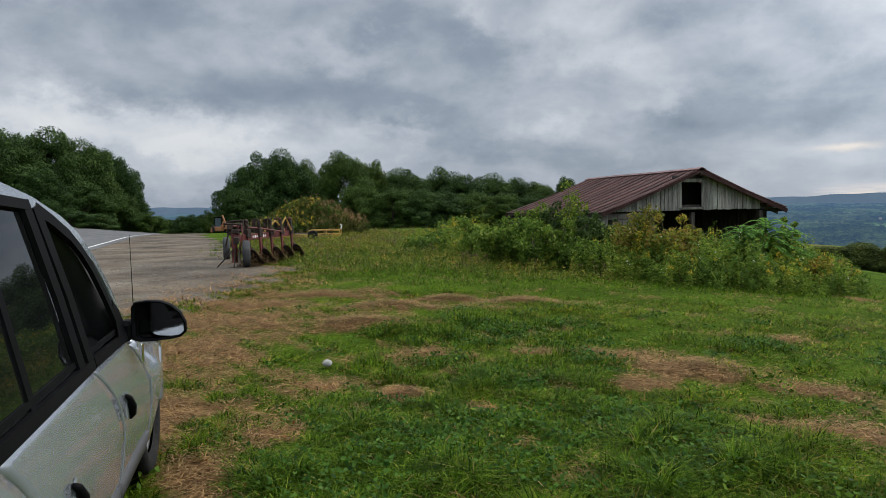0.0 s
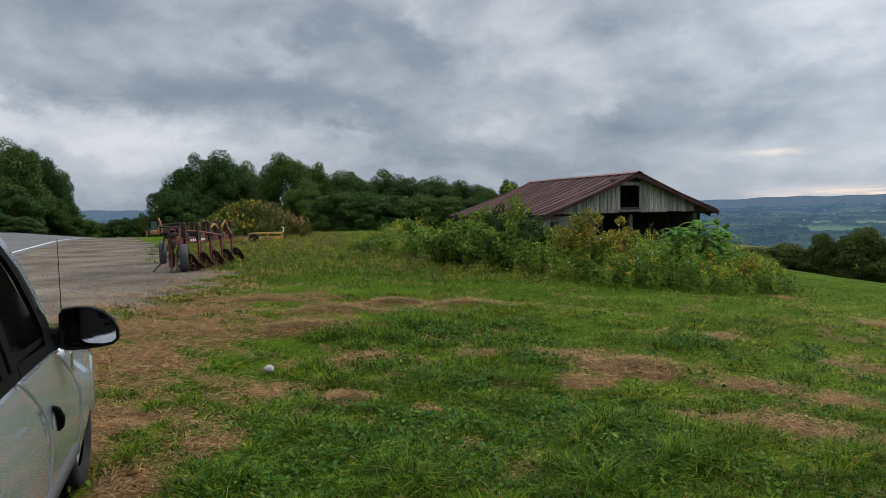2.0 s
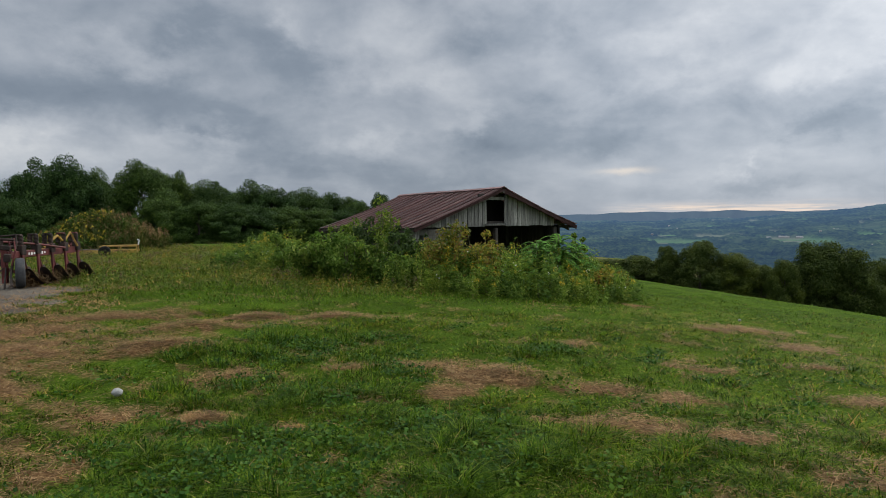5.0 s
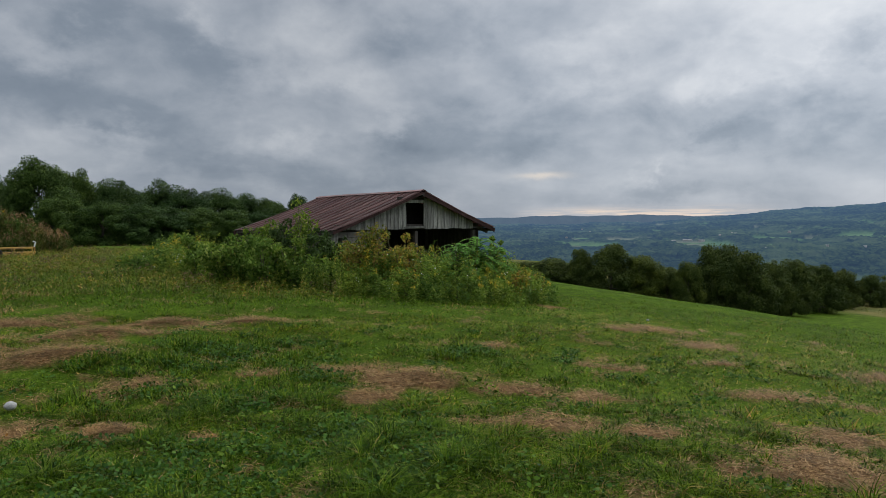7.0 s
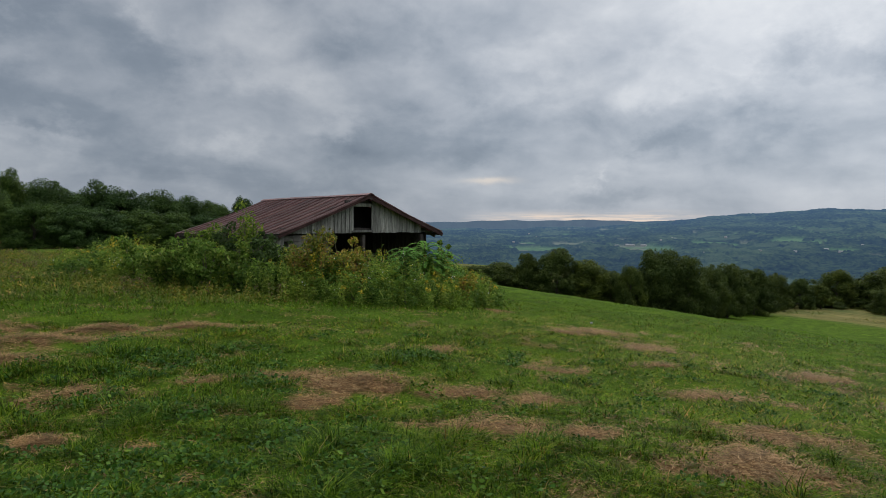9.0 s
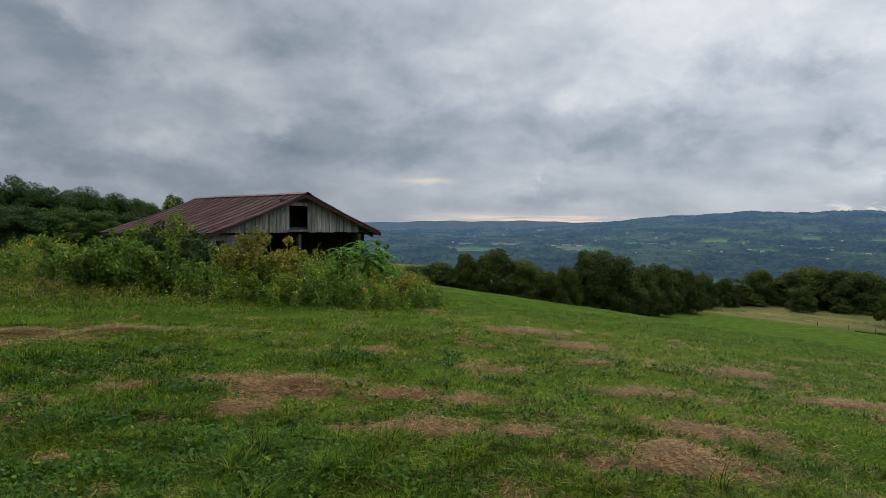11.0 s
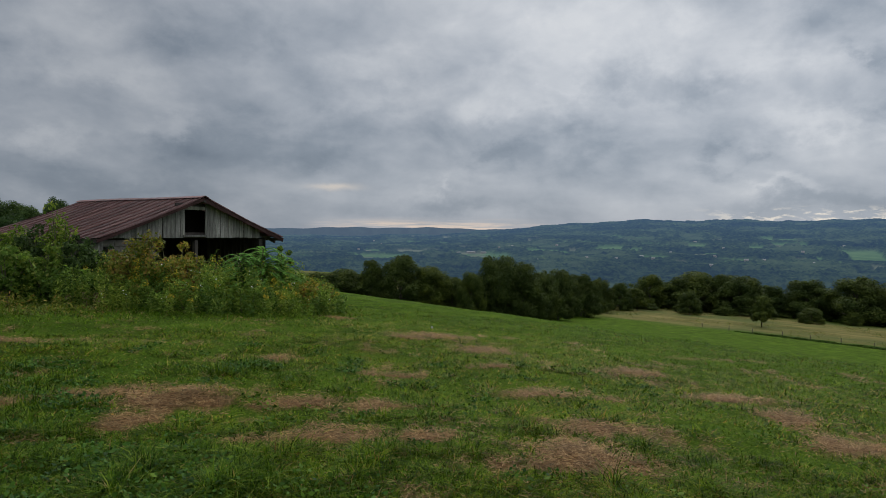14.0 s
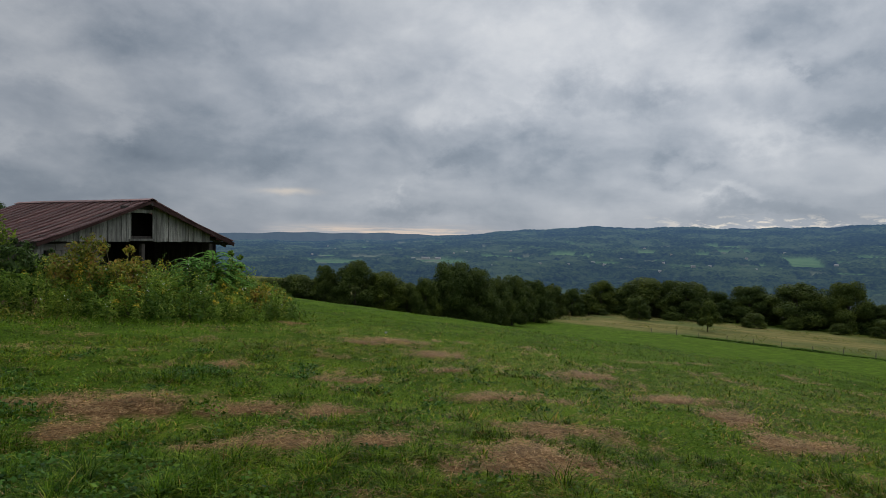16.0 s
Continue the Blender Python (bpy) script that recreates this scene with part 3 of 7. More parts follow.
for fk, (az, el, wd, tl, kind_of) in enumerate(FIELDS):
    u, q = (FA - az - 1.5 * (FE - el) * (1 if fk % 2 else -1)) / (wd / 2), (FE - el) / (tl / 2)
    inside_it = np.maximum(np.abs(u), np.abs(q)) + 0.22 * fuzz(fx, fy, 0.006, fk) + 0.12 * fuzz(fx, fy, 0.02, fk)
    masks[kind_of] = np.maximum(masks[kind_of], np.clip((1.0 - inside_it) / 0.12, 0, 1))
cleared = np.maximum(masks[0], masks[1])
fz = fz + np.where(copse > -0.1, 6.0 + bumpy * 8.0, bumpy * 2.5) * np.clip((4300 - FR) / 100, 0.15, 1) * (1 - cleared)
na = len(fa)
ii, jj = np.meshgrid(np.arange(len(fr) - 1), np.arange(na - 1))
ii, jj = ii.ravel(), jj.ravel()
quads = np.stack([ii * na + jj, ii * na + jj + 1, (ii + 1) * na + jj + 1, (ii + 1) * na + jj], 1)
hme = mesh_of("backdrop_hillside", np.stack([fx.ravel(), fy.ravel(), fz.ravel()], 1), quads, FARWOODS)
# more haze glow the farther up the hillside lies
haze_level = np.interp(FR, [1660, 2300, 3200, 4300], [0.155, 0.195, 0.26, 0.345])
for att, values in (("field", masks[0]), ("stubble", masks[1]), ("haze_glow", haze_level)):
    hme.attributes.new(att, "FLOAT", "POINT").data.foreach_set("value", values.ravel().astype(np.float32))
tagged(new("backdrop_hillside", hme), "wooded hillside with fields across the valley, haze put in as blue glow", "hillside", kind="structure")
# a ridge behind, seen above the hillside; its paleness is emitted haze
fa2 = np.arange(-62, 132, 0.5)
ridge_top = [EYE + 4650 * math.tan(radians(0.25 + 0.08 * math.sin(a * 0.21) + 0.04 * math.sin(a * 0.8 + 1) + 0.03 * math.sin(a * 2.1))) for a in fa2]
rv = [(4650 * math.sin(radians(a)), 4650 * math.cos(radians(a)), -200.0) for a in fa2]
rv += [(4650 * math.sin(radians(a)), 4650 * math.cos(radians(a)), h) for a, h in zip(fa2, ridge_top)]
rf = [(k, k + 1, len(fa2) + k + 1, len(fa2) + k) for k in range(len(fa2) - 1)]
tagged(new("backdrop_ridge", mesh_of("backdrop_ridge", rv, rf, ridge_m)), "ridge on the horizon, pale blue from an emitted haze", "ridge", kind="structure")

def far_place(az, el):
    """The place on the far hillside that is seen at an azimuth and elevation."""
    r = np.linspace(1660, 4290, 1400)
    k = int(np.argmax(EYE + r * math.tan(radians(el)) <= far_z(np.full_like(r, az), r)))
    return float(r[k])


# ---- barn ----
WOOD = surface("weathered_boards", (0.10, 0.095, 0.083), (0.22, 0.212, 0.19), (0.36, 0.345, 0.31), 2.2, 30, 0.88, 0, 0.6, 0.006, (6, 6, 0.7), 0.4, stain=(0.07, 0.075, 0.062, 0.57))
BEAM = surface("old_beams_and_shaded_boards", (0.03, 0.025, 0.021), (0.055, 0.046, 0.04), (0.09, 0.078, 0.066), 3, 30, 0.9, 0, 0.5, 0.006, (3, 3, 0.8), 0.2)
BLOCK = surface("old_blockwork", (0.10, 0.092, 0.08), (0.165, 0.152, 0.132), (0.22, 0.205, 0.18), 2.5, 30, 0.92, 0, 0.6, 0.008, spread=0.15, stain=(0.10, 0.09, 0.075, 0.56))
ROOFING = surface("rusted_roof_sheet", (0.085, 0.036, 0.034), (0.145, 0.062, 0.057), (0.20, 0.10, 0.092), 1.1, 18, 0.5, 0.25, 0.25, 0.004, (0.7, 2.2, 1), 0.22, stain=(0.15, 0.088, 0.07, 0.58))

BARGE = surface("barge_boards", (0.03, 0.015, 0.014), (0.055, 0.028, 0.026), (0.085, 0.048, 0.044), 2, 20, 0.9, spec=0.15)
BARN = pose(8.80, 22.33, -1.05, 0, 0, 22)
EAVE, PEAK, HALF, LONG = 2.30, 3.70, 4.0, 6.7
barn = thing("barn", BARN, "weathered grey board barn with a rusty red metal roof", "barn")
slope = math.atan2(PEAK - EAVE, HALF)
run = math.hypot(HALF, PEAK - EAVE)


def sag(y):
    return -0.03 * math.sin(math.pi * min(1, max(0, y / LONG))) - 0.06 * max(0.0, y - 4) ** 1.5 / 4


def roof_sheet(y0, y1, side, seed):
    """One sheet of roofing with raised seams, from eave to ridge."""
    rnd = random.Random(seed)
    bm = bmesh.new()
    prof_y = [(y0, 0.0), (y0 + 0.012, 0.035), (y0 + 0.035, 0.035), (y0 + 0.05, 0.0), ((y0 + y1) / 2 - 0.03, 0.0), ((y0 + y1) / 2, 0.013), ((y0 + y1) / 2 + 0.03, 0.0), (y1, 0.0)]
    k = 6
    drop = rnd.uniform(-0.03, 0.05)
    grid = []
    for i in range(k + 1):
        s = i / k
        row = []
        for y, h in prof_y:
            d = s * (run + drop)
            x = side * d * math.cos(slope)
            z = PEAK - d * math.sin(slope) + sag(y) * (1 - 0.5 * s) + h + rnd.uniform(-0.006, 0.006) - 0.05 * math.sin(math.pi * s)
            row.append(bm.verts.new((x, y, z)))
        grid.append(row)
    for a, b in zip(grid, grid[1:]):
        for j in range(len(a) - 1):
            q = (a[j], a[j + 1], b[j + 1], b[j])
            bm.faces.new(q if side < 0 else q[::-1])
    ext = bmesh.ops.solidify(bm, geom=bm.faces[:], thickness=0.012)
    bmesh.ops.recalc_face_normals(bm, faces=bm.faces)
    return bm


roof = part("roof", tube([(0, LONG * k / 8, PEAK - 0.16 + sag(LONG * k / 8)) for k in range(9)], 0.06, 4), BEAM, barn, "rust-red sheet metal roof over old rafters")
for k in range(6):
    y0, y1 = k * LONG / 6, (k + 1) * LONG / 6
    own = prism([(-0.17, -0.055), (0.0, 0.008), (0.17, -0.055), (0.17, -0.04), (0.0, 0.024), (-0.17, -0.04)], y1 - y0 + 0.01, pose(0, 0, 0, 90, 0, 0))
    bmesh.ops.transform(own, matrix=pose(0, y1, PEAK + 0.022 + sag(y1), math.degrees(math.atan2(sag(y1) - sag(y0), y1 - y0)), 0, 0), verts=own.verts)
    part("ridge_cap", own, ROOFING, roof)
COUNT = 16
for side in (-1, 1):
    for k in range(COUNT):
        y0 = k * LONG / COUNT
        part("roof_sheet", roof_sheet(y0, y0 + LONG / COUNT, side, 10 * k + side), ROOFING, roof)
    # barge board along the front edge and rafters behind
    for y, hgt, nm in ((0.03, 0.10 if side < 0 else 0.15, "barge_board"), (LONG - 0.05, 0.15, "barge_board")):
        bm = box(run, 0.03, hgt, (0, 0, 0), 0.005)
        bmesh.ops.transform(bm, matrix=pose(side * HALF / 2, y, (PEAK + EAVE) / 2 - hgt / 2 - 0.035 + sag(y) * 0.7, 0, side * math.degrees(slope), 0), verts=bm.verts)
        part(nm, bm, BARGE, barn)
    for k in range(9):
        bm = box(run - 0.1, 0.05, 0.12, (0, 0, 0), 0.004)
        bmesh.ops.transform(bm, matrix=pose(side * HALF / 2, 0.4 + k * (LONG - 0.7) / 8, (PEAK + EAVE) / 2 - 0.19, 0, side * math.degrees(slope), 0), verts=bm.verts)
        part("rafter", bm, BEAM, barn)
    part("eave_board", box(0.03, LONG - 0.1, 0.12, (side * (HALF - 0.1), LONG / 2, EAVE - 0.07), 0.005), BEAM, barn)

FRONT, SHIFT = 0.30, 0.2


def roof_under(x):
    return PEAK - abs(x) * math.tan(slope) - 0.10


rnd = random.Random(4)
x = -3.66
while x < 2.90:  # upright boards of the gable
    wide = rnd.uniform(0.15, 0.23)
    if -0.86 + SHIFT < x + wide and x < 0.06 + SHIFT:
        if x < -0.86 + SHIFT:
            wide = -0.86 + SHIFT - x - 0.004
        else:
            x = 0.07 + SHIFT
            continue
    if wide < 0.05:
        x = 0.07 + SHIFT
        continue
    x1 = min(x + wide, 2.94) - rnd.uniform(0.008, 0.03)
    low = EAVE + rnd.uniform(-0.012, 0.008)
    za, zb = roof_under(x), roof_under(x1)
    if x < 0 < x1:
        zb = za
    if max(za, zb) - low > 0.06:
        own = prism([(x, low), (x1, low + rnd.uniform(-0.005, 0.005)), (x1, max(low + 0.02, zb)), (x, max(low + 0.02, za))], 0.024, pose(0, FRONT + rnd.uniform(-0.008, 0.008), 0, 90, rnd.uniform(-0.3, 0.3), 0), 0.003)
        part("board", own, WOOD, barn)
    x += wide
# unseen deck added at eave height to keep light out of the loft
part("loft_floor", box(7.7, LONG - 0.62, 0.05, (0, LONG / 2 + 0.04, EAVE + 0.03), 0.01), BEAM, barn)
# near-black sheet added behind the gable window for the darkness inside
LOFT_DARK = surface("loft_darkness", (0.006, 0.006, 0.006), (0.010, 0.009, 0.008), (0.016, 0.014, 0.012), 3, 30, 0.9, spec=0.1)
part("loft_partition", prism([(-3.5, EAVE + 0.06), (3.5, EAVE + 0.06), (0, PEAK - 0.2)], 0.04, pose(0, 0.98, 0, 90, 0, 0)), LOFT_DARK, barn)
part("board", box(0.93, 0.026, 0.12, (-0.39 + SHIFT, FRONT, 3.31), 0.004), WOOD, barn)
part("window_sill", box(1.02, 0.07, 0.07, (-0.39 + SHIFT, FRONT - 0.03, 2.36), 0.006), WOOD, barn)
part("window_jamb", box(0.09, 0.04, 0.92, (-0.87 + SHIFT, FRONT - 0.02, 2.84), 0.004), WOOD, barn)
part("window_jamb", box(0.06, 0.04, 1.0, (0.09 + SHIFT, FRONT - 0.02, 2.82), 0.004), WOOD, barn)
part("lintel", box(7.0, 0.16, 0.16, (-0.05, FRONT + 0.2, EAVE + 0.10), 0.01), BEAM, barn)
part("collar_beam", box(1.2, 0.09, 0.10, (-0.3, FRONT + 0.1, 3.42), 0.008), BEAM, barn)
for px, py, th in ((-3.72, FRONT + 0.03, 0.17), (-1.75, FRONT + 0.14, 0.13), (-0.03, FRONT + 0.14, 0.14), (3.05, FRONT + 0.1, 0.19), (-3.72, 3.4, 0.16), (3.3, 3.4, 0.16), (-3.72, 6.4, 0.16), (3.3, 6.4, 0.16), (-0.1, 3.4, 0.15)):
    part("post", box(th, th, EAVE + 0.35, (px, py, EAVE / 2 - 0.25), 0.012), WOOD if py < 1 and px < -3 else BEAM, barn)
# blockwork under the left of the gable, course by course
block = prism([(0, 0), (0.39, 0), (0.39, 0.19), (0, 0.19)], 0.18, pose(0, 0, 0, 90, 0, 0), 0.008)
bme = bpy.data.meshes.new("block")
block.to_mesh(bme)
block.free()
bme.materials.append(BLOCK)
for row in range(11):
    for col in range(5):
        bx = -3.6 + col * 0.4 - (0.2 if row % 2 else 0)
        if bx < -3.65 or bx > -2.0 or (row > 9 and col > 3):
            continue
        part("block", bme, BLOCK, barn, at=pose(bx, FRONT + 0.22, row * 0.2 + 0.05))
# side walls and back wall, boarded
rnd = random.Random(9)
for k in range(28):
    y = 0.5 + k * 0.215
    # left side boards take the dark beam colour to put in the eave's shade
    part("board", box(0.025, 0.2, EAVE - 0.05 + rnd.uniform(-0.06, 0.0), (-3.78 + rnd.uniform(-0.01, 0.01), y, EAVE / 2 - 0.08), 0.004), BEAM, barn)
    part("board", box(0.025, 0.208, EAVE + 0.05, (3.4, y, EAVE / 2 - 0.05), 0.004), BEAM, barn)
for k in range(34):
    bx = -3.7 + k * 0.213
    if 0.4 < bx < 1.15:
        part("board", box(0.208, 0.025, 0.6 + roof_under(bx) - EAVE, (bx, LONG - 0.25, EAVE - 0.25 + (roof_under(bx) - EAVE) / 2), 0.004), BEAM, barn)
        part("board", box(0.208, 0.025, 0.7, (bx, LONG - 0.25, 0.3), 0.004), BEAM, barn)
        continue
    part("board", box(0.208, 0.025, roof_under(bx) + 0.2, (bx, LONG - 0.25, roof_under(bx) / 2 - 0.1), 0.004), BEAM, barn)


# ---- trees ----
BARK = surface("bark", (0.035, 0.03, 0.025), (0.07, 0.06, 0.05), (0.12, 0.105, 0.09), 3, 20, 0.95, 0, 0.8, 0.03, (2, 2, 0.6))
LEAF = foliage("tree_leaves", [(0, (0.027, 0.052, 0.016)), (0.45, (0.044, 0.082, 0.023)), (0.85, (0.064, 0.112, 0.031)), (1, (0.09, 0.135, 0.038))], through_light=0.22, patch_scale=0.35, tuft=0.9)
VALLEY_LEAF = foliage("valley_leaves", [(0, (0.040, 0.058, 0.017)), (0.5, (0.056, 0.080, 0.022)), (0.85, (0.072, 0.10, 0.027)), (1, (0.092, 0.115, 0.033))], through_light=0.22, patch_scale=0.35, tuft=0.35, tint=(1.35, 1.15, 0.7), spec=0.03)


def leaves(centres, normals, size, rng, aspect=0.55, droop=0.25, ruffle=0.55, folded=True):
    """Leaf blades at the centres given: folded diamonds, or single triangles for far trees."""
    k = len(centres)
    nrm = normals + rng.normal(0, ruffle, (k, 3))
    nrm /= np.linalg.norm(nrm, axis=1)[:, None]
    d = rng.normal(0, 1, (k, 3))
    d[:, 2] -= droop
    d -= nrm * (d * nrm).sum(1)[:, None]
    d /= np.linalg.norm(d, axis=1)[:, None]
    b = np.cross(nrm, d)
    s = (size * rng.uniform(0.65, 1.35, k))[:, None]
    if not folded:
        v = np.stack([centres - d * s, centres + b * s * aspect * 1.5 + d * s * 0.3, centres - b * s * aspect * 1.5 + d * s * 0.6], 1).reshape(-1, 3)
        return v, np.arange(3 * k).reshape(-1, 3)
    v = np.stack([centres - d * s, centres + b * s * aspect - nrm * s * 0.12, centres + d * s, centres - b * s * aspect - nrm * s * 0.12], 1).reshape(-1, 3)
    i = np.arange(k)[:, None] * 4
    return v, i + np.array([[0, 1, 2, 3]])


def crown_points(clumps, count, rng, shell=0.5):
    """Points on and in a set of clumps (x, y, z, radius), with the way out of each."""
    clumps = np.asarray(clumps)
    wts = clumps[:, 3] ** 2
    pick = rng.choice(len(clumps), count, p=wts / wts.sum())
    d = rng.normal(0, 1, (count, 3))
    d /= np.linalg.norm(d, axis=1)[:, None]
    rad = (shell + (1 - shell) * rng.rand(count) ** 0.5) * (1 + 0.05 * rng.normal(0, 1, count))
    p = clumps[pick, :3] + d * (clumps[pick, 3] * rad)[:, None] * np.array([1, 1, 0.85])
    return p, d


def tree(name, high, wide, bare, count, leaf, seed, mat, label, category="tree", trunk=0.2, full=1.0):
    """A tree: tapered trunk with limbs, and a crown of leaf clumps with an uneven outline."""
    rng = np.random.RandomState(seed)
    ob = thing(name, pose(0, 0, -500), label, category)
    bm = tube([(0, 0, -0.4), (0.05, 0.02, high * 0.25), (0.0, 0.1, high * 0.55), (0.1, 0, high * 0.85)], [trunk * 1.25, trunk, trunk * 0.7, trunk * 0.2], 9)
    clumps = []
    for k in range(22):
        a = k * 2.4 + rng.uniform(-0.5, 0.5)
        f = bare + 0.06 + (0.9 - bare) * (k + rng.uniform(0, 1)) / 22
        reach = wide * (0.82 * math.sin(math.pi * min(1.0, 0.32 + 0.62 * (f - bare) / (1 - bare))) + 0.05) * rng.uniform(0.7, 1.1)
        tip = np.array([math.cos(a) * reach, math.sin(a) * reach, high * f])
        clumps.append((*tip, wide * full * rng.uniform(0.28, 0.44)))
        if k % 2 == 0:
            z0 = max(high * 0.15, tip[2] * 0.55)
            tube([(0, 0, z0), tuple(tip * [0.5, 0.5, 0] + [0, 0, (z0 + tip[2]) / 2 + 0.2]), tuple(tip)], [trunk * 0.5, trunk * 0.3, trunk * 0.08], 6, bm)
        for _ in range(3):
            q = tip + rng.normal(0, wide * 0.17, 3)
            clumps.append((*q, wide * rng.uniform(0.13, 0.25)))
    for _ in range(5):
        clumps.append((rng.normal(0, wide * 0.25), rng.normal(0, wide * 0.25), high * rng.uniform(0.8, 0.9), wide * rng.uniform(0.16, 0.26)))
    part("trunk", bm, BARK, ob, smooth=True)
    p, d = crown_points(clumps, count, rng, 0.42)
    p[:, 2] *= high / np.percentile(p[:, 2], 99.7)
    v, f = leaves(p, d + np.array([0, 0, 0.35]), leaf, rng, 0.8, 0.0, 0.55, False)
    part("crown", mesh_of("crown", v, f, mat), mat, ob)
    return ob


def put(ob, x, y, scale=(1, 1, 1), turn=0.0, z=None, sink=0.0):
    zz = ground_at(x, y) - sink if z is None else z
    return copy_thing(ob, Matrix.Translation((x, y, zz)) @ Matrix.Rotation(radians(turn), 4, "Z") @ Matrix.Diagonal((*scale, 1)))


def polar(az, r):
    return r * math.sin(radians(az)), r * math.cos(radians(az))


# pattern trees, of which the woods are planted
OAKS = [tree("tree", 10, 4.6, 0.0, 46000, 0.098, 20 + k, LEAF, "broad leafy deciduous tree in full summer leaf") for k in range(4)]
FAR_OAKS = [tree("tree", 10, 4.2, 0.0, 30000, 0.12, 40 + k, VALLEY_LEAF, "broad leafy deciduous tree below the meadow", full=1.2) for k in range(4)]
YOUNG = [tree("tree", 10, 3.6, 0.24, 9000, 0.22, 70, VALLEY_LEAF, "young round-headed tree standing in the hayfield", trunk=0.22)]
rnd = random.Random(2)


def plant(az, r, top_el, half_width, kinds, group, base=None):
    """A tree by its bearing, range, the height at which its top is seen, and its half width in degrees."""
    x, y = polar(az, r)
    z = ground_at(x, y)
    high = EYE + r * math.tan(radians(top_el)) - z
    wide = r * math.tan(radians(half_width))
    ob = put(rnd.choice(kinds), x, y, (wide / 4.4, wide / 4.4, high / 10.1), rnd.uniform(0, 360), z - 0.1)
    ob["group"] = group
    return ob


# the wood behind the pull-off and the barn
for az, r, el, hw in ((-16.2, 70, 4.7, 2.3), (-13.8, 72, 4.9, 2.5), (-11.6, 74, 4.1, 1.8), (-8.4, 70, 4.7, 2.6), (-6.2, 73, 4.0, 1.7), (-10.4, 80, 3.2, 1.8), (-4.6, 76, 3.0, 1.8), (-3.2, 72, 3.3, 2.5), (-1.0, 75, 3.3, 2.4), (1.5, 74, 2.9, 2.4), (3.9, 76, 2.7, 2.3), (6.0, 78, 2.3, 2.2), (8.2, 80, 1.9, 2.0), (10.7, 82, 2.3, 1.2), (12.8, 84, 1.2, 2.0), (15.5, 86, 0.9, 2.4),
                      (-17.0, 66, 1.8, 1.8), (-6.9, 66, 2.0, 2.0), (-4.3, 65, 1.6, 2.2), (-1.8, 64, 1.5, 2.2), (0.4, 65, 1.3, 2.3), (2.8, 65, 1.2, 2.2), (5.2, 66, 1.0, 2.2), (7.5, 68, 0.8, 2.2), (9.8, 70, 0.6, 2.2)):
    plant(az, r, el, hw, OAKS, "wood behind the barn")
# trees beyond the road
for az, r, el, hw in ((-36.8, 63, 9.8, 3.8), (-33.4, 62, 6.2, 2.9), (-30.8, 64, 6.3, 2.8), (-28.4, 66, 5.6, 2.5), (-26.5, 70, 4.8, 2.1), (-25.3, 72, 3.2, 1.4), (-31.5, 59, 3.4, 2.4), (-28.6, 62, 2.6, 2.1), (-36.5, 58, 3.5, 3), (-26.2, 67, 1.8, 1.7), (-41, 60, 6.5, 3.5), (-46, 58, 7, 3.5)):
    plant(az, r, el, hw, OAKS, "trees beyond the road")
for az, r, el, hw in ((-23.9, 66, 0.1, 1.2), (-22.6, 70, -0.5, 1.2), (-21.2, 68, -0.2, 1.1), (-20.0, 72, 0.1, 1.0), (-18.9, 70, 0.3, 1.1), (-17.8, 68, 0.8, 1.2), (-29.5, 55, 0.5, 1.6), (-27.9, 57, 0.1, 1.6), (-31.5, 52, 0.0, 1.6)):
    plant(az, r, el, hw, OAKS, "scrub beside the road")
# the wood below the meadow
T_AZ = [26, 45, 49, 53, 57, 60, 90]
T_R = [95, 92, 100, 140, 178, 188, 190]
VALLEY_WOOD = [  # bearing, height of the top and half width, in degrees
    (30.3, -3.6, 1.3), (32.4, -3.31, 1.6), (34.9, -2.53, 0.9), (37.4, -2.12, 1.7), (39.9, -3.08, 1.6), (41.9, -3.95, 1.0), (43.5, -3.54, 1.0), (45.8, -2.12, 1.7), (47.8, -2.68, 1.6),
    (49.6, -3.44, 1.2), (51.0, -3.22, 1.2), (52.9, -3.57, 1.2), (54.5, -3.93, 1.0), (56.1, -4.22, 0.9), (57.2, -4.64, 0.9), (58.5, -3.48, 1.2), (60.7, -4.19, 1.5), (61.9, -3.15, 2.0),
    (64.2, -3.3, 1.2), (65.3, -3.37, 1.8), (67.5, -4.03, 1.2), (70.0, -3.5, 1.6), (69.1, -5.02, 1.2), (73.2, -3.19, 2.1), (76.6, -2.9, 1.5), (75.4, -4.05, 1.2), (78.5, -4.45, 1.4),
    (81, -3.4, 1.8), (84, -3.2, 2.0),
]
for az, el, hw in VALLEY_WOOD:
    r = float(np.interp(az, T_AZ, T_R))
    plant(az, r * rnd.uniform(0.98, 1.02), el + 0.05, hw * (1.25 if az < 54 else 1.15), FAR_OAKS, "wood below the meadow")
    if az < 76:
        plant(az + rnd.uniform(0.5, 1.2), r * 1.10, min(el, -3.3) - rnd.uniform(0.5, 1.1), hw * 1.1, FAR_OAKS, "wood below the meadow")
for k in range(9):
    plant(55.5 + k * 2.9 + rnd.uniform(-0.4, 0.4), 176 + rnd.uniform(-3, 3), -5.75 + rnd.uniform(-0.3, 0.3), rnd.uniform(0.6, 1.0), FAR_OAKS, "scrub along the hayfield")
plant(66.95, 147, -4.85, 0.85, YOUNG, "hayfield trees")
plant(57.5, 172, -4.6, 0.8, YOUNG, "hayfield trees")
plant(61.6, 170, -4.7, 0.9, FAR_OAKS, "hayfield trees")
for ob in OAKS + FAR_OAKS + YOUNG:
    for o in (*ob.children_recursive, ob):
        bpy.data.objects.remove(o)


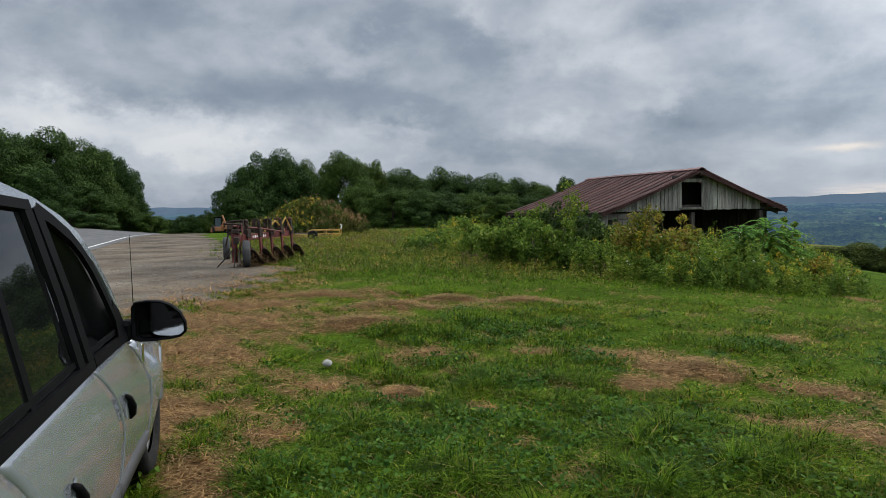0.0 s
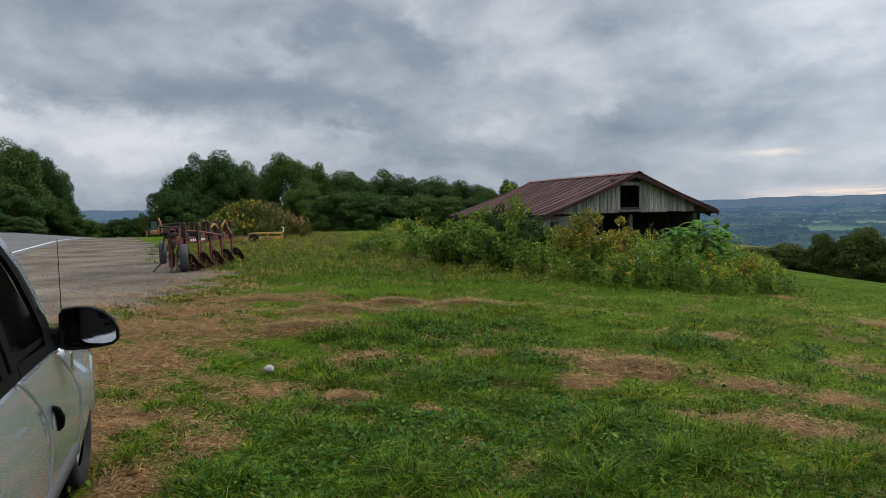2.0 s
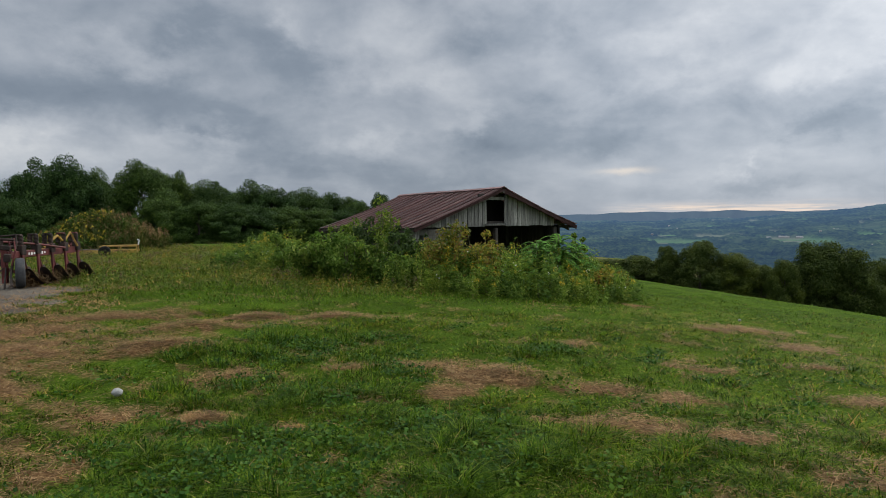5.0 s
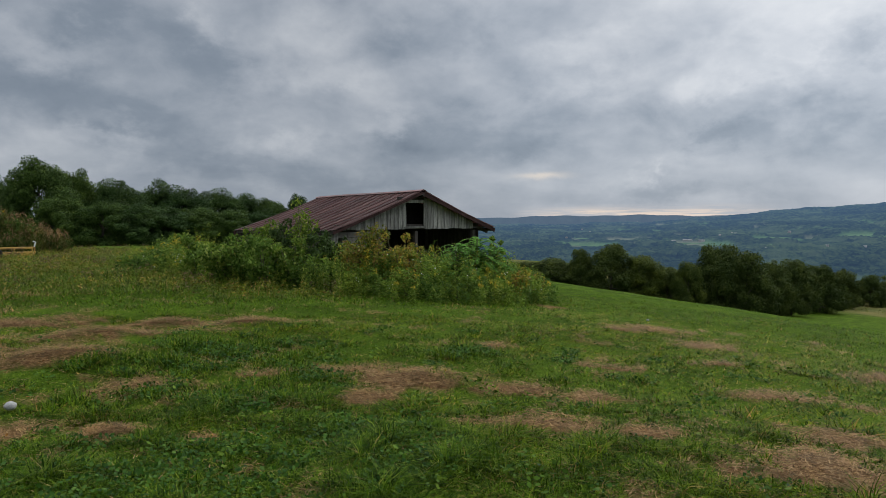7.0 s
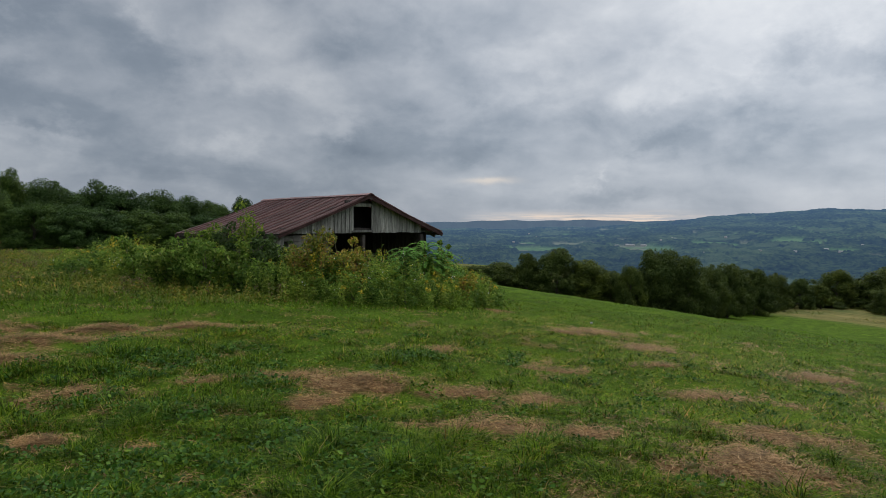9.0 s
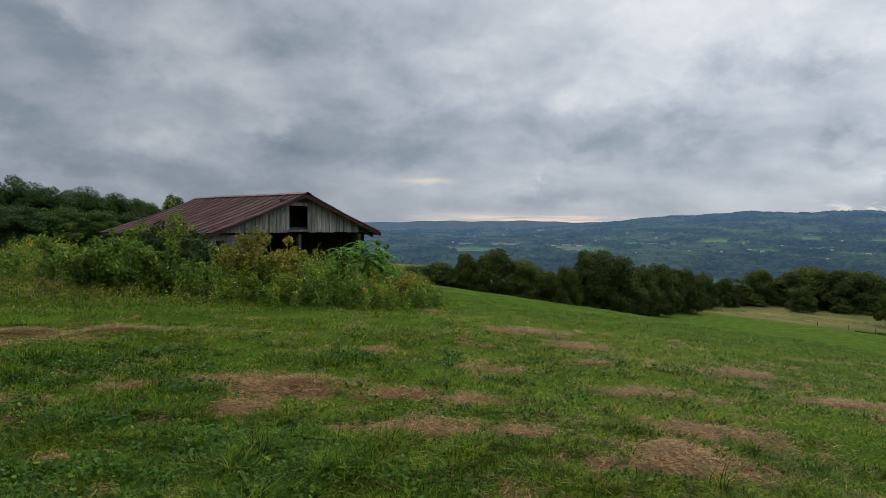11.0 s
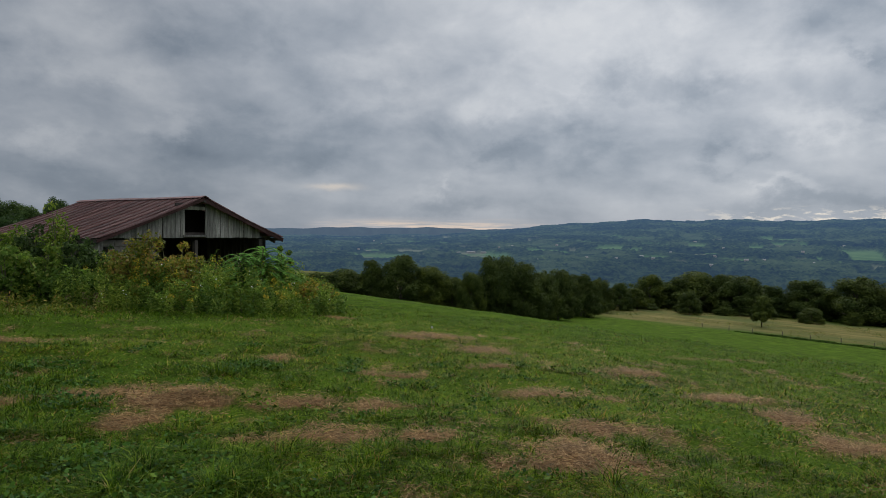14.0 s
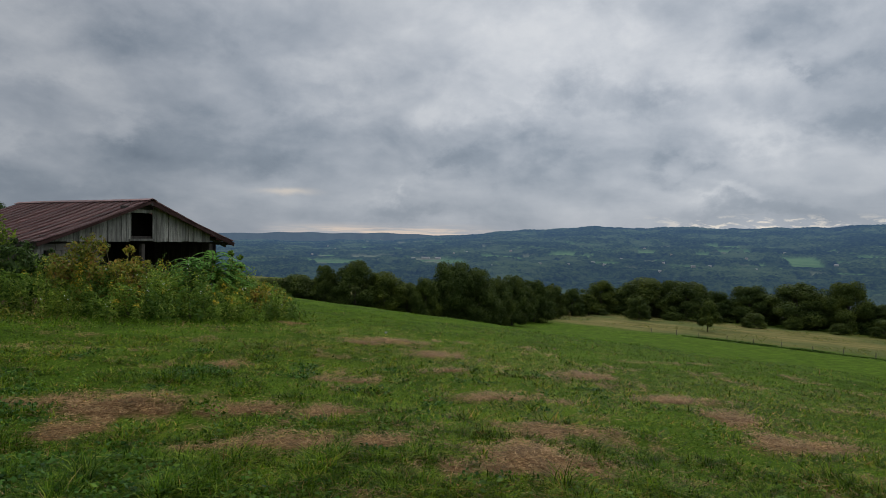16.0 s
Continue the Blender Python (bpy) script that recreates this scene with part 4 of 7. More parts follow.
# ---- weeds, shrubs and grass ----
GOLDENROD = foliage("weed_leaves", [(0, (0.055, 0.105, 0.016)), (0.45, (0.115, 0.195, 0.032)), (0.85, (0.18, 0.27, 0.048)), (1, (0.26, 0.30, 0.075))], patch_scale=0.8, patch=0.5, through_light=0.42, tuft=2.2)
DARKWEED = foliage("dark_weed_leaves", [(0, (0.035, 0.07, 0.014)), (0.5, (0.065, 0.125, 0.024)), (0.85, (0.10, 0.175, 0.035)), (1, (0.14, 0.21, 0.05))], patch_scale=0.8, patch=0.3, through_light=0.4, tuft=2.6)
PALEWEED = foliage("pale_weed_leaves", [(0, (0.09, 0.14, 0.02)), (0.45, (0.165, 0.235, 0.034)), (0.85, (0.24, 0.31, 0.05)), (1, (0.33, 0.34, 0.07))], patch_scale=0.9, patch=0.5, through_light=0.45, tuft=2.2)
FLOWER = foliage("weed_flowers", [(0, (0.20, 0.21, 0.03)), (0.6, (0.36, 0.29, 0.035)), (1, (0.50, 0.35, 0.04))], patch=0.2)
YELLOWING = foliage("yellowing_leaves", [(0, (0.09, 0.12, 0.02)), (0.4, (0.19, 0.20, 0.035)), (0.75, (0.30, 0.255, 0.045)), (0.92, (0.25, 0.145, 0.045)), (1, (0.16, 0.08, 0.035))], patch=0.3)
SUMAC = foliage("compound_leaves", [(0, (0.055, 0.13, 0.027)), (0.6, (0.105, 0.23, 0.048)), (1, (0.15, 0.29, 0.07))], patch=0.2, rough=0.9, spec=0.0)
DARKLEAF = foliage("dark_shrub_leaves", [(0, (0.025, 0.045, 0.014)), (0.6, (0.05, 0.085, 0.024)), (1, (0.085, 0.13, 0.035))], patch=0.3)
LIGHTLEAF = foliage("light_shrub_leaves", [(0, (0.05, 0.095, 0.014)), (0.45, (0.105, 0.175, 0.028)), (0.85, (0.17, 0.24, 0.042)), (1, (0.25, 0.28, 0.065))], patch=0.3, through_light=0.4)
STEM = surface("weed_stems", (0.05, 0.05, 0.02), (0.09, 0.085, 0.04), (0.14, 0.12, 0.07), 6, 40, 0.85)
GRASS = foliage("grass_blades", [(0, (0.009, 0.021, 0.002)), (0.3, (0.030, 0.070, 0.004)), (0.65, (0.084, 0.160, 0.010)), (0.88, (0.155, 0.235, 0.024)), (0.95, (0.15, 0.098, 0.034)), (1, (0.36, 0.24, 0.11))], rough=0.5, through_light=0.3, patch=0.6, patch_scale=0.55, tint=(1.45, 1.2, 0.75), spec=0.03)
SLOPEGRASS = foliage("slope_grass", [(0, (0.032, 0.070, 0.004)), (0.4, (0.066, 0.138, 0.006)), (0.75, (0.098, 0.185, 0.009)), (1, (0.15, 0.225, 0.018))], rough=0.6, through_light=0.3, patch=0.6, patch_scale=0.3, tint=(1.4, 1.2, 0.75), spec=0.03)
MEADOWGRASS = foliage("meadow_grass", [(0, (0.05, 0.088, 0.013)), (0.5, (0.105, 0.155, 0.027)), (0.85, (0.165, 0.185, 0.05)), (1, (0.27, 0.19, 0.09))], rough=0.6, patch=0.6, patch_scale=0.35, tint=(1.45, 1.02, 0.65), tuft=2.5)
RANKGRASS = foliage("rank_grass", [(0, (0.035, 0.06, 0.012)), (0.5, (0.075, 0.105, 0.024)), (0.85, (0.125, 0.125, 0.045)), (1, (0.20, 0.13, 0.07))], rough=0.6, patch=0.6, patch_scale=0.35, tint=(1.35, 1.0, 0.7), tuft=2.5)
STRAW = foliage("dead_straw", [(0, (0.10, 0.052, 0.022)), (0.5, (0.28, 0.158, 0.07)), (1, (0.48, 0.30, 0.145))], rough=0.7, through_light=0.1, patch=0.4, patch_scale=1.2, tint=(0.78, 0.74, 0.7))
CLOVER = foliage("clover_leaves", [(0, (0.022, 0.06, 0.008)), (0.5, (0.05, 0.12, 0.014)), (0.9, (0.085, 0.17, 0.022)), (1, (0.13, 0.21, 0.04))], patch=0.3, through_light=0.3, spec=0.12)
YELLOWGRASS = foliage("yellow_grass_blades", [(0, (0.10, 0.13, 0.015)), (0.5, (0.20, 0.22, 0.03)), (0.85, (0.30, 0.26, 0.06)), (1, (0.42, 0.32, 0.14))], rough=0.6, patch=0.4)
BROAD = foliage("broad_weed_leaves", [(0, (0.03, 0.07, 0.010)), (0.6, (0.06, 0.12, 0.016)), (1, (0.10, 0.165, 0.025))], patch=0.3)


def stuff(name, v, f, mat, label, category):
    return tagged(new(name, mesh_of(name, v, f, mat)), label, category, kind="stuff")


def stalks(xs, ys, zs, high, per, leaf, rng, spread=0.06):
    """Leafy upright stalks: leaf places and the ways they face."""
    k = len(xs)
    t = rng.rand(k, per) ** 0.8
    a = rng.uniform(0, 6.283, (k, per))
    lean = rng.normal(0, 0.10, (k, 2, 1))
    rad = spread * (1.25 - t * 0.7)
    px = xs[:, None] + lean[:, 0] * t * high[:, None] + np.cos(a) * rad
    py = ys[:, None] + lean[:, 1] * t * high[:, None] + np.sin(a) * rad
    pz = zs[:, None] + t * high[:, None]
    c = np.stack([px, py, pz], -1).reshape(-1, 3)
    d = np.stack([np.cos(a) * 0.5, np.sin(a) * 0.5, np.full_like(a, 0.8)], -1).reshape(-1, 3)
    return c, d


def inside(x, y, corners):
    hit = np.zeros_like(x, bool)
    k = len(corners)
    for i in range(k):
        (x0, y0), (x1, y1) = corners[i], corners[(i + 1) % k]
        cross = (y0 > y) != (y1 > y)
        hit ^= cross & (x < (x1 - x0) * (y - y0) / (y1 - y0 + 1e-9) + x0)
    return hit


THICKET = [(-1.8, 25.5), (0.4, 21.0), (2.0, 18.6), (3.6, 16.6), (5.2, 14.9), (6.8, 14.4), (8.4, 14.6), (9.9, 15.5), (11.2, 17.2), (12.6, 19.6), (13.2, 22.8), (12.3, 23.2), (8.5, 21.6), (5.2, 20.2), (4.2, 22.5), (2.6, 27.5), (0.5, 30.0)]


def edge_distance(x, y, corners):
    """How far inside the outline a point lies."""
    d = np.full_like(x, 1e9)
    for (x0, y0), (x1, y1) in zip(corners, corners[1:] + corners[:1]):
        ex, ey = x1 - x0, y1 - y0
        t = np.clip(((x - x0) * ex + (y - y0) * ey) / (ex * ex + ey * ey), 0, 1)
        d = np.minimum(d, np.hypot(x - x0 - t * ex, y - y0 - t * ey))
    return d


rng = np.random.RandomState(11)
tx, ty = rng.uniform(-2, 14, 19000), rng.uniform(14, 30, 19000)
ok = inside(tx, ty, THICKET)
tx, ty = tx[ok], ty[ok]
deep = edge_distance(tx, ty, THICKET)
gather = fuzz(tx, ty, 1.25, 2.0) * 0.6 + fuzz(tx, ty, 2.9, 0.5) * 0.5
keep = rng.rand(len(tx)) < np.clip(0.35 + deep, 0, 1) * np.clip(0.75 + 0.7 * gather, 0.25, 1)
tx, ty, deep, gather = tx[keep], ty[keep], deep[keep], gather[keep]
th = (0.40 + 0.62 * np.clip(deep / 1.5, 0, 1)) * (1 + 0.2 * fuzz(tx, ty, 0.9, 1.0) + 0.34 * gather) * rng.uniform(0.72, 1.2, len(tx))
tz = land(tx, ty)
# three kinds of weed stand in drifts
drift = fuzz(tx, ty, 0.75, 5.0) * 0.7 + fuzz(tx, ty, 2.2, 1.0) * 0.45 + rng.normal(0, 0.12, len(tx))
for low_d, high_d, mat, leaf, asp, words in ((-9, -0.28, DARKWEED, 0.055, 0.34, "dark green leafy weeds in the thicket round the barn"), (-0.28, 0.22, GOLDENROD, 0.05, 0.26, "tangled green thicket of tall goldenrod and weeds round the barn"), (0.22, 9, PALEWEED, 0.042, 0.24, "yellow-green goldenrod stems standing in the thicket")):
    own = (drift >= low_d) & (drift < high_d)
    c, d = stalks(tx[own], ty[own], tz[own], th[own] * (1.08 if low_d > 0 else 1.0), 32, 0.05, rng, 0.075)
    v, f = leaves(c, d, leaf, rng, asp, 0.3)
    stuff("weed_thicket", v, f, mat, words, "weeds")
pick = rng.rand(len(tx)) < np.clip(0.04 + 0.5 * fuzz(tx, ty, 1.3, 3.0), 0.01, 0.5)
c, d = stalks(tx[pick], ty[pick], tz[pick] + th[pick] * 0.84, th[pick] * 0.2, 22, 0.03, rng, 0.06)
v, f = leaves(c, d, 0.026, rng, 0.4, 0.0)
stuff("goldenrod_flowers", v, f, FLOWER, "dull yellow flower heads above the weeds", "flowers")
WHITE = plain("white_petals", (0.7, 0.7, 0.66), 0.6)
pick = (rng.rand(len(tx)) < 0.035) & (deep < 1.6)
c = np.stack([tx[pick], ty[pick], tz[pick] + th[pick] * rng.uniform(0.75, 1.0, pick.sum())], 1)
c = np.concatenate([c + rng.normal(0, 0.05, c.shape) for _ in range(4)])
v, f = leaves(c, np.tile([0.0, -0.6, 0.6], (len(c), 1)), 0.014, rng, 0.8)
stuff("aster_flowers", v, f, WHITE, "tiny white wild asters scattered among the weeds", "flowers")


def shrub(name, x, y, high, wide, count, leaf, seed, mat, label, aspect=0.5, stems=7, category="shrub"):
    """A shrub: several stems from one foot and an uneven, open head of leaves."""
    g = np.random.RandomState(seed)
    ob = thing(name, pose(x, y, ground_at(x, y) - 0.03), label, category)
    clumps = []
    bm = None
    for k in range(stems):
        a = g.uniform(0, 6.283)
        rr = wide * g.uniform(0.1, 0.85)
        top = high * g.uniform(0.6, 0.95) * (1 - 0.25 * rr / wide)
        tip = (math.cos(a) * rr, math.sin(a) * rr, top)
        bm = tube([(0, 0, 0), (tip[0] * 0.4, tip[1] * 0.4, top * 0.5), tip], [0.025, 0.018, 0.006], 5, bm)
        for s in np.linspace(0.35, 1.0, 5):
            clumps.append((tip[0] * s + g.normal(0, wide * 0.12), tip[1] * s + g.normal(0, wide * 0.12), top * s + g.normal(0, 0.06), wide * g.uniform(0.14, 0.3)))
    part("stem", bm, STEM, ob)
    p, d = crown_points(clumps, count, g, 0.3)
    p[:, 2] = np.abs(p[:, 2])
    v, f = leaves(p, d, leaf, g, aspect)
    part("leaf_head", mesh_of("leaf_head", v, f, mat), mat, ob)
    return ob


def frond_plant(name, x, y, high, fronds, length, seed, mat, label, category):
    """A sapling with long compound leaves, leaflets in pairs along each midrib."""
    g = np.random.RandomState(seed)
    ob = thing(name, pose(x, y, ground_at(x, y)), label, category)
    bm = tube([(0, 0, -0.1), (0.04, 0, high * 0.5), (0, 0.05, high * 0.9)], [0.03, 0.022, 0.01], 6)
    vs, fs = [], []
    base = 0
    for k in range(fronds):
        a = k * 2.4 + g.uniform(-0.3, 0.3)
        z0 = high * (0.35 + 0.6 * k / fronds)
        ln = length * g.uniform(0.75, 1.1) * (1.1 - 0.35 * k / fronds)
        pts = [Vector((math.cos(a) * ln * s, math.sin(a) * ln * s, z0 + ln * (0.75 * s - 0.75 * s * s))) for s in np.linspace(0, 1, 16)]
        tube(pts[::4] + [pts[-1]], [0.007, 0.006, 0.005, 0.004, 0.002], 4, bm)
        for i in range(1, 16):
            ahead = (pts[i] - pts[i - 1]).normalized()
            side = ahead.cross(Vector((0, 0, 1))).normalized()
            for sgn in (-1, 1):
                out = (side * sgn + ahead * 0.35 - Vector((0, 0, 0.25))).normalized()
                l = ln * 0.22 * (1 - 0.5 * abs(i / 15 - 0.45))
                p = pts[i]
                wv = ahead * l * 0.23
                vs += [p, p + out * l * 0.45 + wv, p + out * l, p + out * l * 0.45 - wv]
                fs.append((base, base + 1, base + 2, base + 3))
                base += 4
    part("stem", bm, STEM, ob)
    part("leaf_head", mesh_of("leaf_head", vs, fs, mat), mat, ob)
    return ob


for k, (az, r, hh, ww) in enumerate(((24.4, 18.2, 1.55, 0.8), (26.2, 18.6, 1.75, 0.95), (27.6, 18.9, 1.5, 0.8), (25.4, 19.4, 1.5, 0.8))):
    x, y = polar(az, r)
    frond_plant("sumac", x, y, hh * 1.02, 46, ww * 0.78, 60 + k, SUMAC, "bright green sapling with drooping compound leaves before the barn", "sapling")
for k, (az, r, hh, ww, cnt) in enumerate(((17.2, 18.2, 2.15, 0.95, 2600), (19.2, 18.0, 2.0, 0.9, 2400), (21.0, 18.6, 1.7, 0.6, 1300), (15.6, 18.6, 1.8, 0.7, 1300), (20.0, 17.6, 1.65, 0.8, 1900), (30.0, 18.5, 1.0, 0.7, 1200), (31.2, 19.5, 0.8, 0.55, 800))):
    x, y = polar(az, r)
    shrub("shrub", x, y, hh, ww, cnt, 0.05, 80 + k, YELLOWING, "open shrub turning yellow among the weeds", stems=9)
for k, (az, r, hh, ww, cnt) in enumerate(((5.2, 19.5, 1.6, 1.0, 2200), (7.2, 19.2, 1.95, 0.95, 2400), (9.0, 19.4, 1.75, 0.9, 2200), (12.0, 19.2, 1.7, 0.9, 2200), (10.3, 18.6, 1.6, 0.8, 1900), (8.0, 18.0, 1.5, 0.8, 1800), (13.2, 19.6, 1.7, 0.7, 1800), (2.6, 21.8, 1.5, 1.0, 2200), (3.9, 22.5, 1.2, 0.9, 1800), (28.6, 20.4, 1.2, 0.7, 1400), (23.2, 19.0, 0.9, 0.6, 1000), (13.5, 18.4, 1.1, 0.7, 1300))):
    x, y = polar(az, r)
    shrub("shrub", x, y, hh, ww, cnt, 0.06, 100 + k, (LIGHTLEAF, GOLDENROD, DARKLEAF)[2 if k in (3, 6) else k % 2], "leafy green shrub growing against the barn", stems=8)
for k, (az, r, hh, ww, cnt) in enumerate(((9.6, 20.6, 2.3, 0.8, 2200), (12.6, 20.4, 2.2, 0.6, 1700), (7.6, 21.2, 2.25, 0.9, 2300), (13.9, 20.0, 1.9, 0.5, 1200))):
    x, y = polar(az, r)
    shrub("shrub", x, y, hh, ww, cnt, 0.06, 150 + k, DARKLEAF if k != 2 else LIGHTLEAF, "tall dark leafy shrub under the eave of the barn", stems=9)
x, y = polar(11.3, 19.9)
shrub("sapling", x, y, 3.05, 0.95, 1300, 0.055, 130, LIGHTLEAF, "thin leafy sapling standing before the barn roof", stems=10, category="sapling")
x, y = polar(27.7, 25.6)
shrub("vine", x, y, 2.35, 0.45, 1300, 0.06, 131, GOLDENROD, "green vine climbing the corner post of the barn", stems=8, category="vine")

# an overgrown heap of earth
mx, my = polar(-11.4, 38.0)
mv, mf = [], []
for i in range(13):
    for j in range(40):
        a, q = 2 * math.pi * j / 40, i / 12
        rx, ry, hgt = 3.4 * q, 2.6 * q, 1.35 * (math.cos(q * math.pi) * 0.5 + 0.5) ** 0.8
        x, y = mx + rx * math.cos(a), my + ry * math.sin(a)
        mv.append((x, y, ground_at(x, y) + hgt + 0.1 * math.sin(3 * a + 5 * q) * q * (1 - q) - 0.02))
mf = [(i * 40 + j, i * 40 + (j + 1) % 40, (i + 1) * 40 + (j + 1) % 40, (i + 1) * 40 + j) for i in range(12) for j in range(40)]
mound = tagged(new("earth_mound", mesh_of("earth_mound", mv, [q[::-1] for q in mf], MEADOW, True)), "heap of earth overgrown with weeds", "mound", kind="structure")
g = np.random.RandomState(31)
q, a = np.sqrt(g.rand(2600)), g.uniform(0, 6.283, 2600)
wx, wy = mx + 3.3 * q * np.cos(a), my + 2.5 * q * np.sin(a)
wz = land(wx, wy) + 1.35 * (np.cos(q * math.pi) * 0.5 + 0.5) ** 0.8
c, d = stalks(wx, wy, wz, g.uniform(0.3, 1.0, 2600), 14, 0.05, g, 0.07)
d[:, 2] *= 0.2
v, f = leaves(c, d, 0.13, g, 0.10, -2.0)
stuff("mound_weeds", v, f, RANKGRASS, "tall drying weeds and grass on the earth heap", "weeds")
pick = g.rand(2600) < np.clip(0.45 + 0.6 * fuzz(wx, wy, 0.7, 1.0) - 0.12 * (wx - mx), 0.05, 0.9)
c, d = stalks(wx[pick], wy[pick], wz[pick], g.uniform(0.35, 0.95, pick.sum()), 20, 0.05, g, 0.1)
v, f = leaves(c, d, 0.085, g, 0.3, 0.3)
stuff("mound_weeds", v, f, DARKWEED, "leafy green weeds on the side of the earth heap", "weeds")
pick = (g.rand(2600) < 0.10) & (wx < mx + 0.6)
c, d = stalks(wx[pick], wy[pick], wz[pick] + 0.65, np.full(pick.sum(), 0.25), 16, 0.03, g, 0.08)
v, f = leaves(c, d, 0.045, g, 0.5, 0.0)
stuff("mound_flowers", v, f, FLOWER, "yellow flower heads on the earth heap", "flowers")
PLUME = foliage("seed_plumes", [(0, (0.10, 0.06, 0.03)), (0.5, (0.19, 0.12, 0.065)), (1, (0.30, 0.21, 0.12))], patch=0.3)
pick = g.rand(2600) < np.clip(0.06 + 0.06 * (wx - mx), 0.02, 0.22)
c, d = stalks(wx[pick], wy[pick], wz[pick] + g.uniform(0.6, 0.95, pick.sum()), np.full(pick.sum(), 0.25), 10, 0.03, g, 0.05)
v, f = leaves(c, d, 0.06, g, 0.22, -1.5)
stuff("mound_plumes", v, f, PLUME, "brown seed plumes of reed grass on the earth heap", "grass")
# weeds and seed heads among the uncut grass
ux, uy = g.uniform(-11, 4, 9000), g.uniform(15, 40, 9000)
ok = (np.clip((uy - 14.5 + 0.35 * ux) / 5, 0, 1) > g.rand(9000)) & ~inside(ux, uy, THICKET) & (ux > gravel_edge(uy) + 0.3) & (fuzz(ux, uy, 0.5, 1.0) + 0.6 * fuzz(ux, uy, 1.7, 1.0) > -0.1)
ux, uy = ux[ok], uy[ok]
uz = land(ux, uy)
uh = g.uniform(0.18, 0.42, len(ux))
c, d = stalks(ux, uy, uz, uh, 11, 0.04, g, 0.07)
v, f = leaves(c, d, 0.045, g, 0.3, 0.2)
stuff("meadow_weeds", v, f, MEADOWGRASS, "low leafy weeds among the uncut grass", "weeds")
pick = fuzz(ux, uy, 0.8, 3.0) > 0.35
c, d = stalks(ux[pick], uy[pick], uz[pick] + uh[pick] * 0.8, np.full(pick.sum(), 0.2), 8, 0.03, g, 0.06)
v, f = leaves(c, d, 0.04, g, 0.25, -1.0)
stuff("meadow_plumes", v, f, PLUME, "brown seed heads among the uncut grass", "grass")


# ---- grass ----
def tall(x, y):
    """How high the grass stands."""
    lawn = 0.085 + 0.05 * (fuzz(x, y, 0.8) + fuzz(x, y, 2.6, 1.0)) * 0.8
    uncut = np.clip((y - 13.5 + 0.35 * x + 0.8 * fuzz(x, y, 0.5)) / 5, 0, 1) * np.clip((4.5 - x + 0.6 * fuzz(x, y, 0.7)) / 2, 0, 1)
    rough = 0.5 * np.clip(1 - edge_distance(x, y, THICKET) / 0.7, 0, 1)
    return np.maximum(lawn, 0.06) * (1 - uncut) + uncut * 0.30 + 0.25 * rough


def blades(x, y, high, width, rng, segs, flop):
    """Bent, tapering blades: 2*segs + 1 points each."""
    k = len(x)
    z = land(x, y) - 0.01
    a = rng.uniform(0, 6.283, k) + 1.2 * fuzz(x, y, 1.5, 2.0)
    lean = np.clip(np.abs(rng.normal(flop, 0.5, k)), 0, 2.0)
    dx, dy = np.cos(a), np.sin(a)
    wx, wy = -np.sin(a) * width, np.cos(a) * width
    cols = []
    for s in range(segs):
        t = s / segs
        off, up, ww = high * lean * t * t, high * t * (1 - 0.35 * lean * t), (1 - t * 0.55)
        for sg in (-1, 1):
            cols.append(np.stack([x + dx * off + sg * wx * ww, y + dy * off + sg * wy * ww, z + up], -1))
    off, up = high * lean, high * (1 - 0.35 * lean)
    cols.append(np.stack([x + dx * off, y + dy * off, z + up], -1))
    return np.stack(cols, 1), z


def sow(r0, r1, count, rng, a0=-46, a1=86):
    a = np.radians(rng.uniform(a0, a1, count))
    r = np.sqrt(rng.uniform(r0 * r0, r1 * r1, count))
    return r * np.sin(a), r * np.cos(a)


def bare_ground(x, y):
    on_gravel = (x < gravel_edge(y) - 0.1 + 0.3 * np.sin(y * 1.9) + 0.35 * fuzz(x, y, 1.6) - 1.3 * (fuzz(x, y, 1.9, 2.0) > 0.62)) & (y > 6)
    return on_gravel | (x < -11)


def faces_for(k, segs):
    n_v = 2 * segs + 1
    i = np.arange(k)[:, None] * n_v
    f = [i + np.array([[2 * s, 2 * s + 1, 2 * s + 3]]) for s in range(segs - 1)] + [i + np.array([[2 * s, 2 * s + 3, 2 * s + 2]]) for s in range(segs - 1)]
    f.append(i + np.array([[2 * segs - 2, 2 * segs - 1, 2 * segs]]))
    return np.concatenate(f)


LUSH = foliage("lush_grass", [(0, (0.009, 0.024, 0.002)), (0.35, (0.032, 0.076, 0.005)), (0.75, (0.084, 0.16, 0.011)), (0.97, (0.19, 0.25, 0.035)), (1, (0.3, 0.24, 0.1))], rough=0.5, through_light=0.3, patch=0.3, patch_scale=0.7, tint=(1.2, 1.1, 0.9), spec=0.04)


def lush(x, y):
    """Where the grass grows thick and dark."""
    d = np.zeros_like(x)
    for px, py, a, b in ((0.7, 8.5, 1.35, 0.95), (0.1, 4.5, 1.5, 1.0), (0.6, 6.3, 0.8, 0.5), (-0.2, 7.0, 0.6, 0.4), (-0.5, 3.7, 0.9, 0.6), (1.4, 4.5, 1.1, 1.1), (1.5, 7.2, 0.5, 0.4), (-0.7, 5.4, 0.4, 0.35), (3.6, 8.0, 0.7, 0.4)):
        d = np.maximum(d, 1.35 - np.hypot((x - px) / a, (y - py) / b))
    return d + 0.3 * fuzz(x, y, 2.3, 4.0) + 0.2 * fuzz(x, y, 6.0, 1.5)


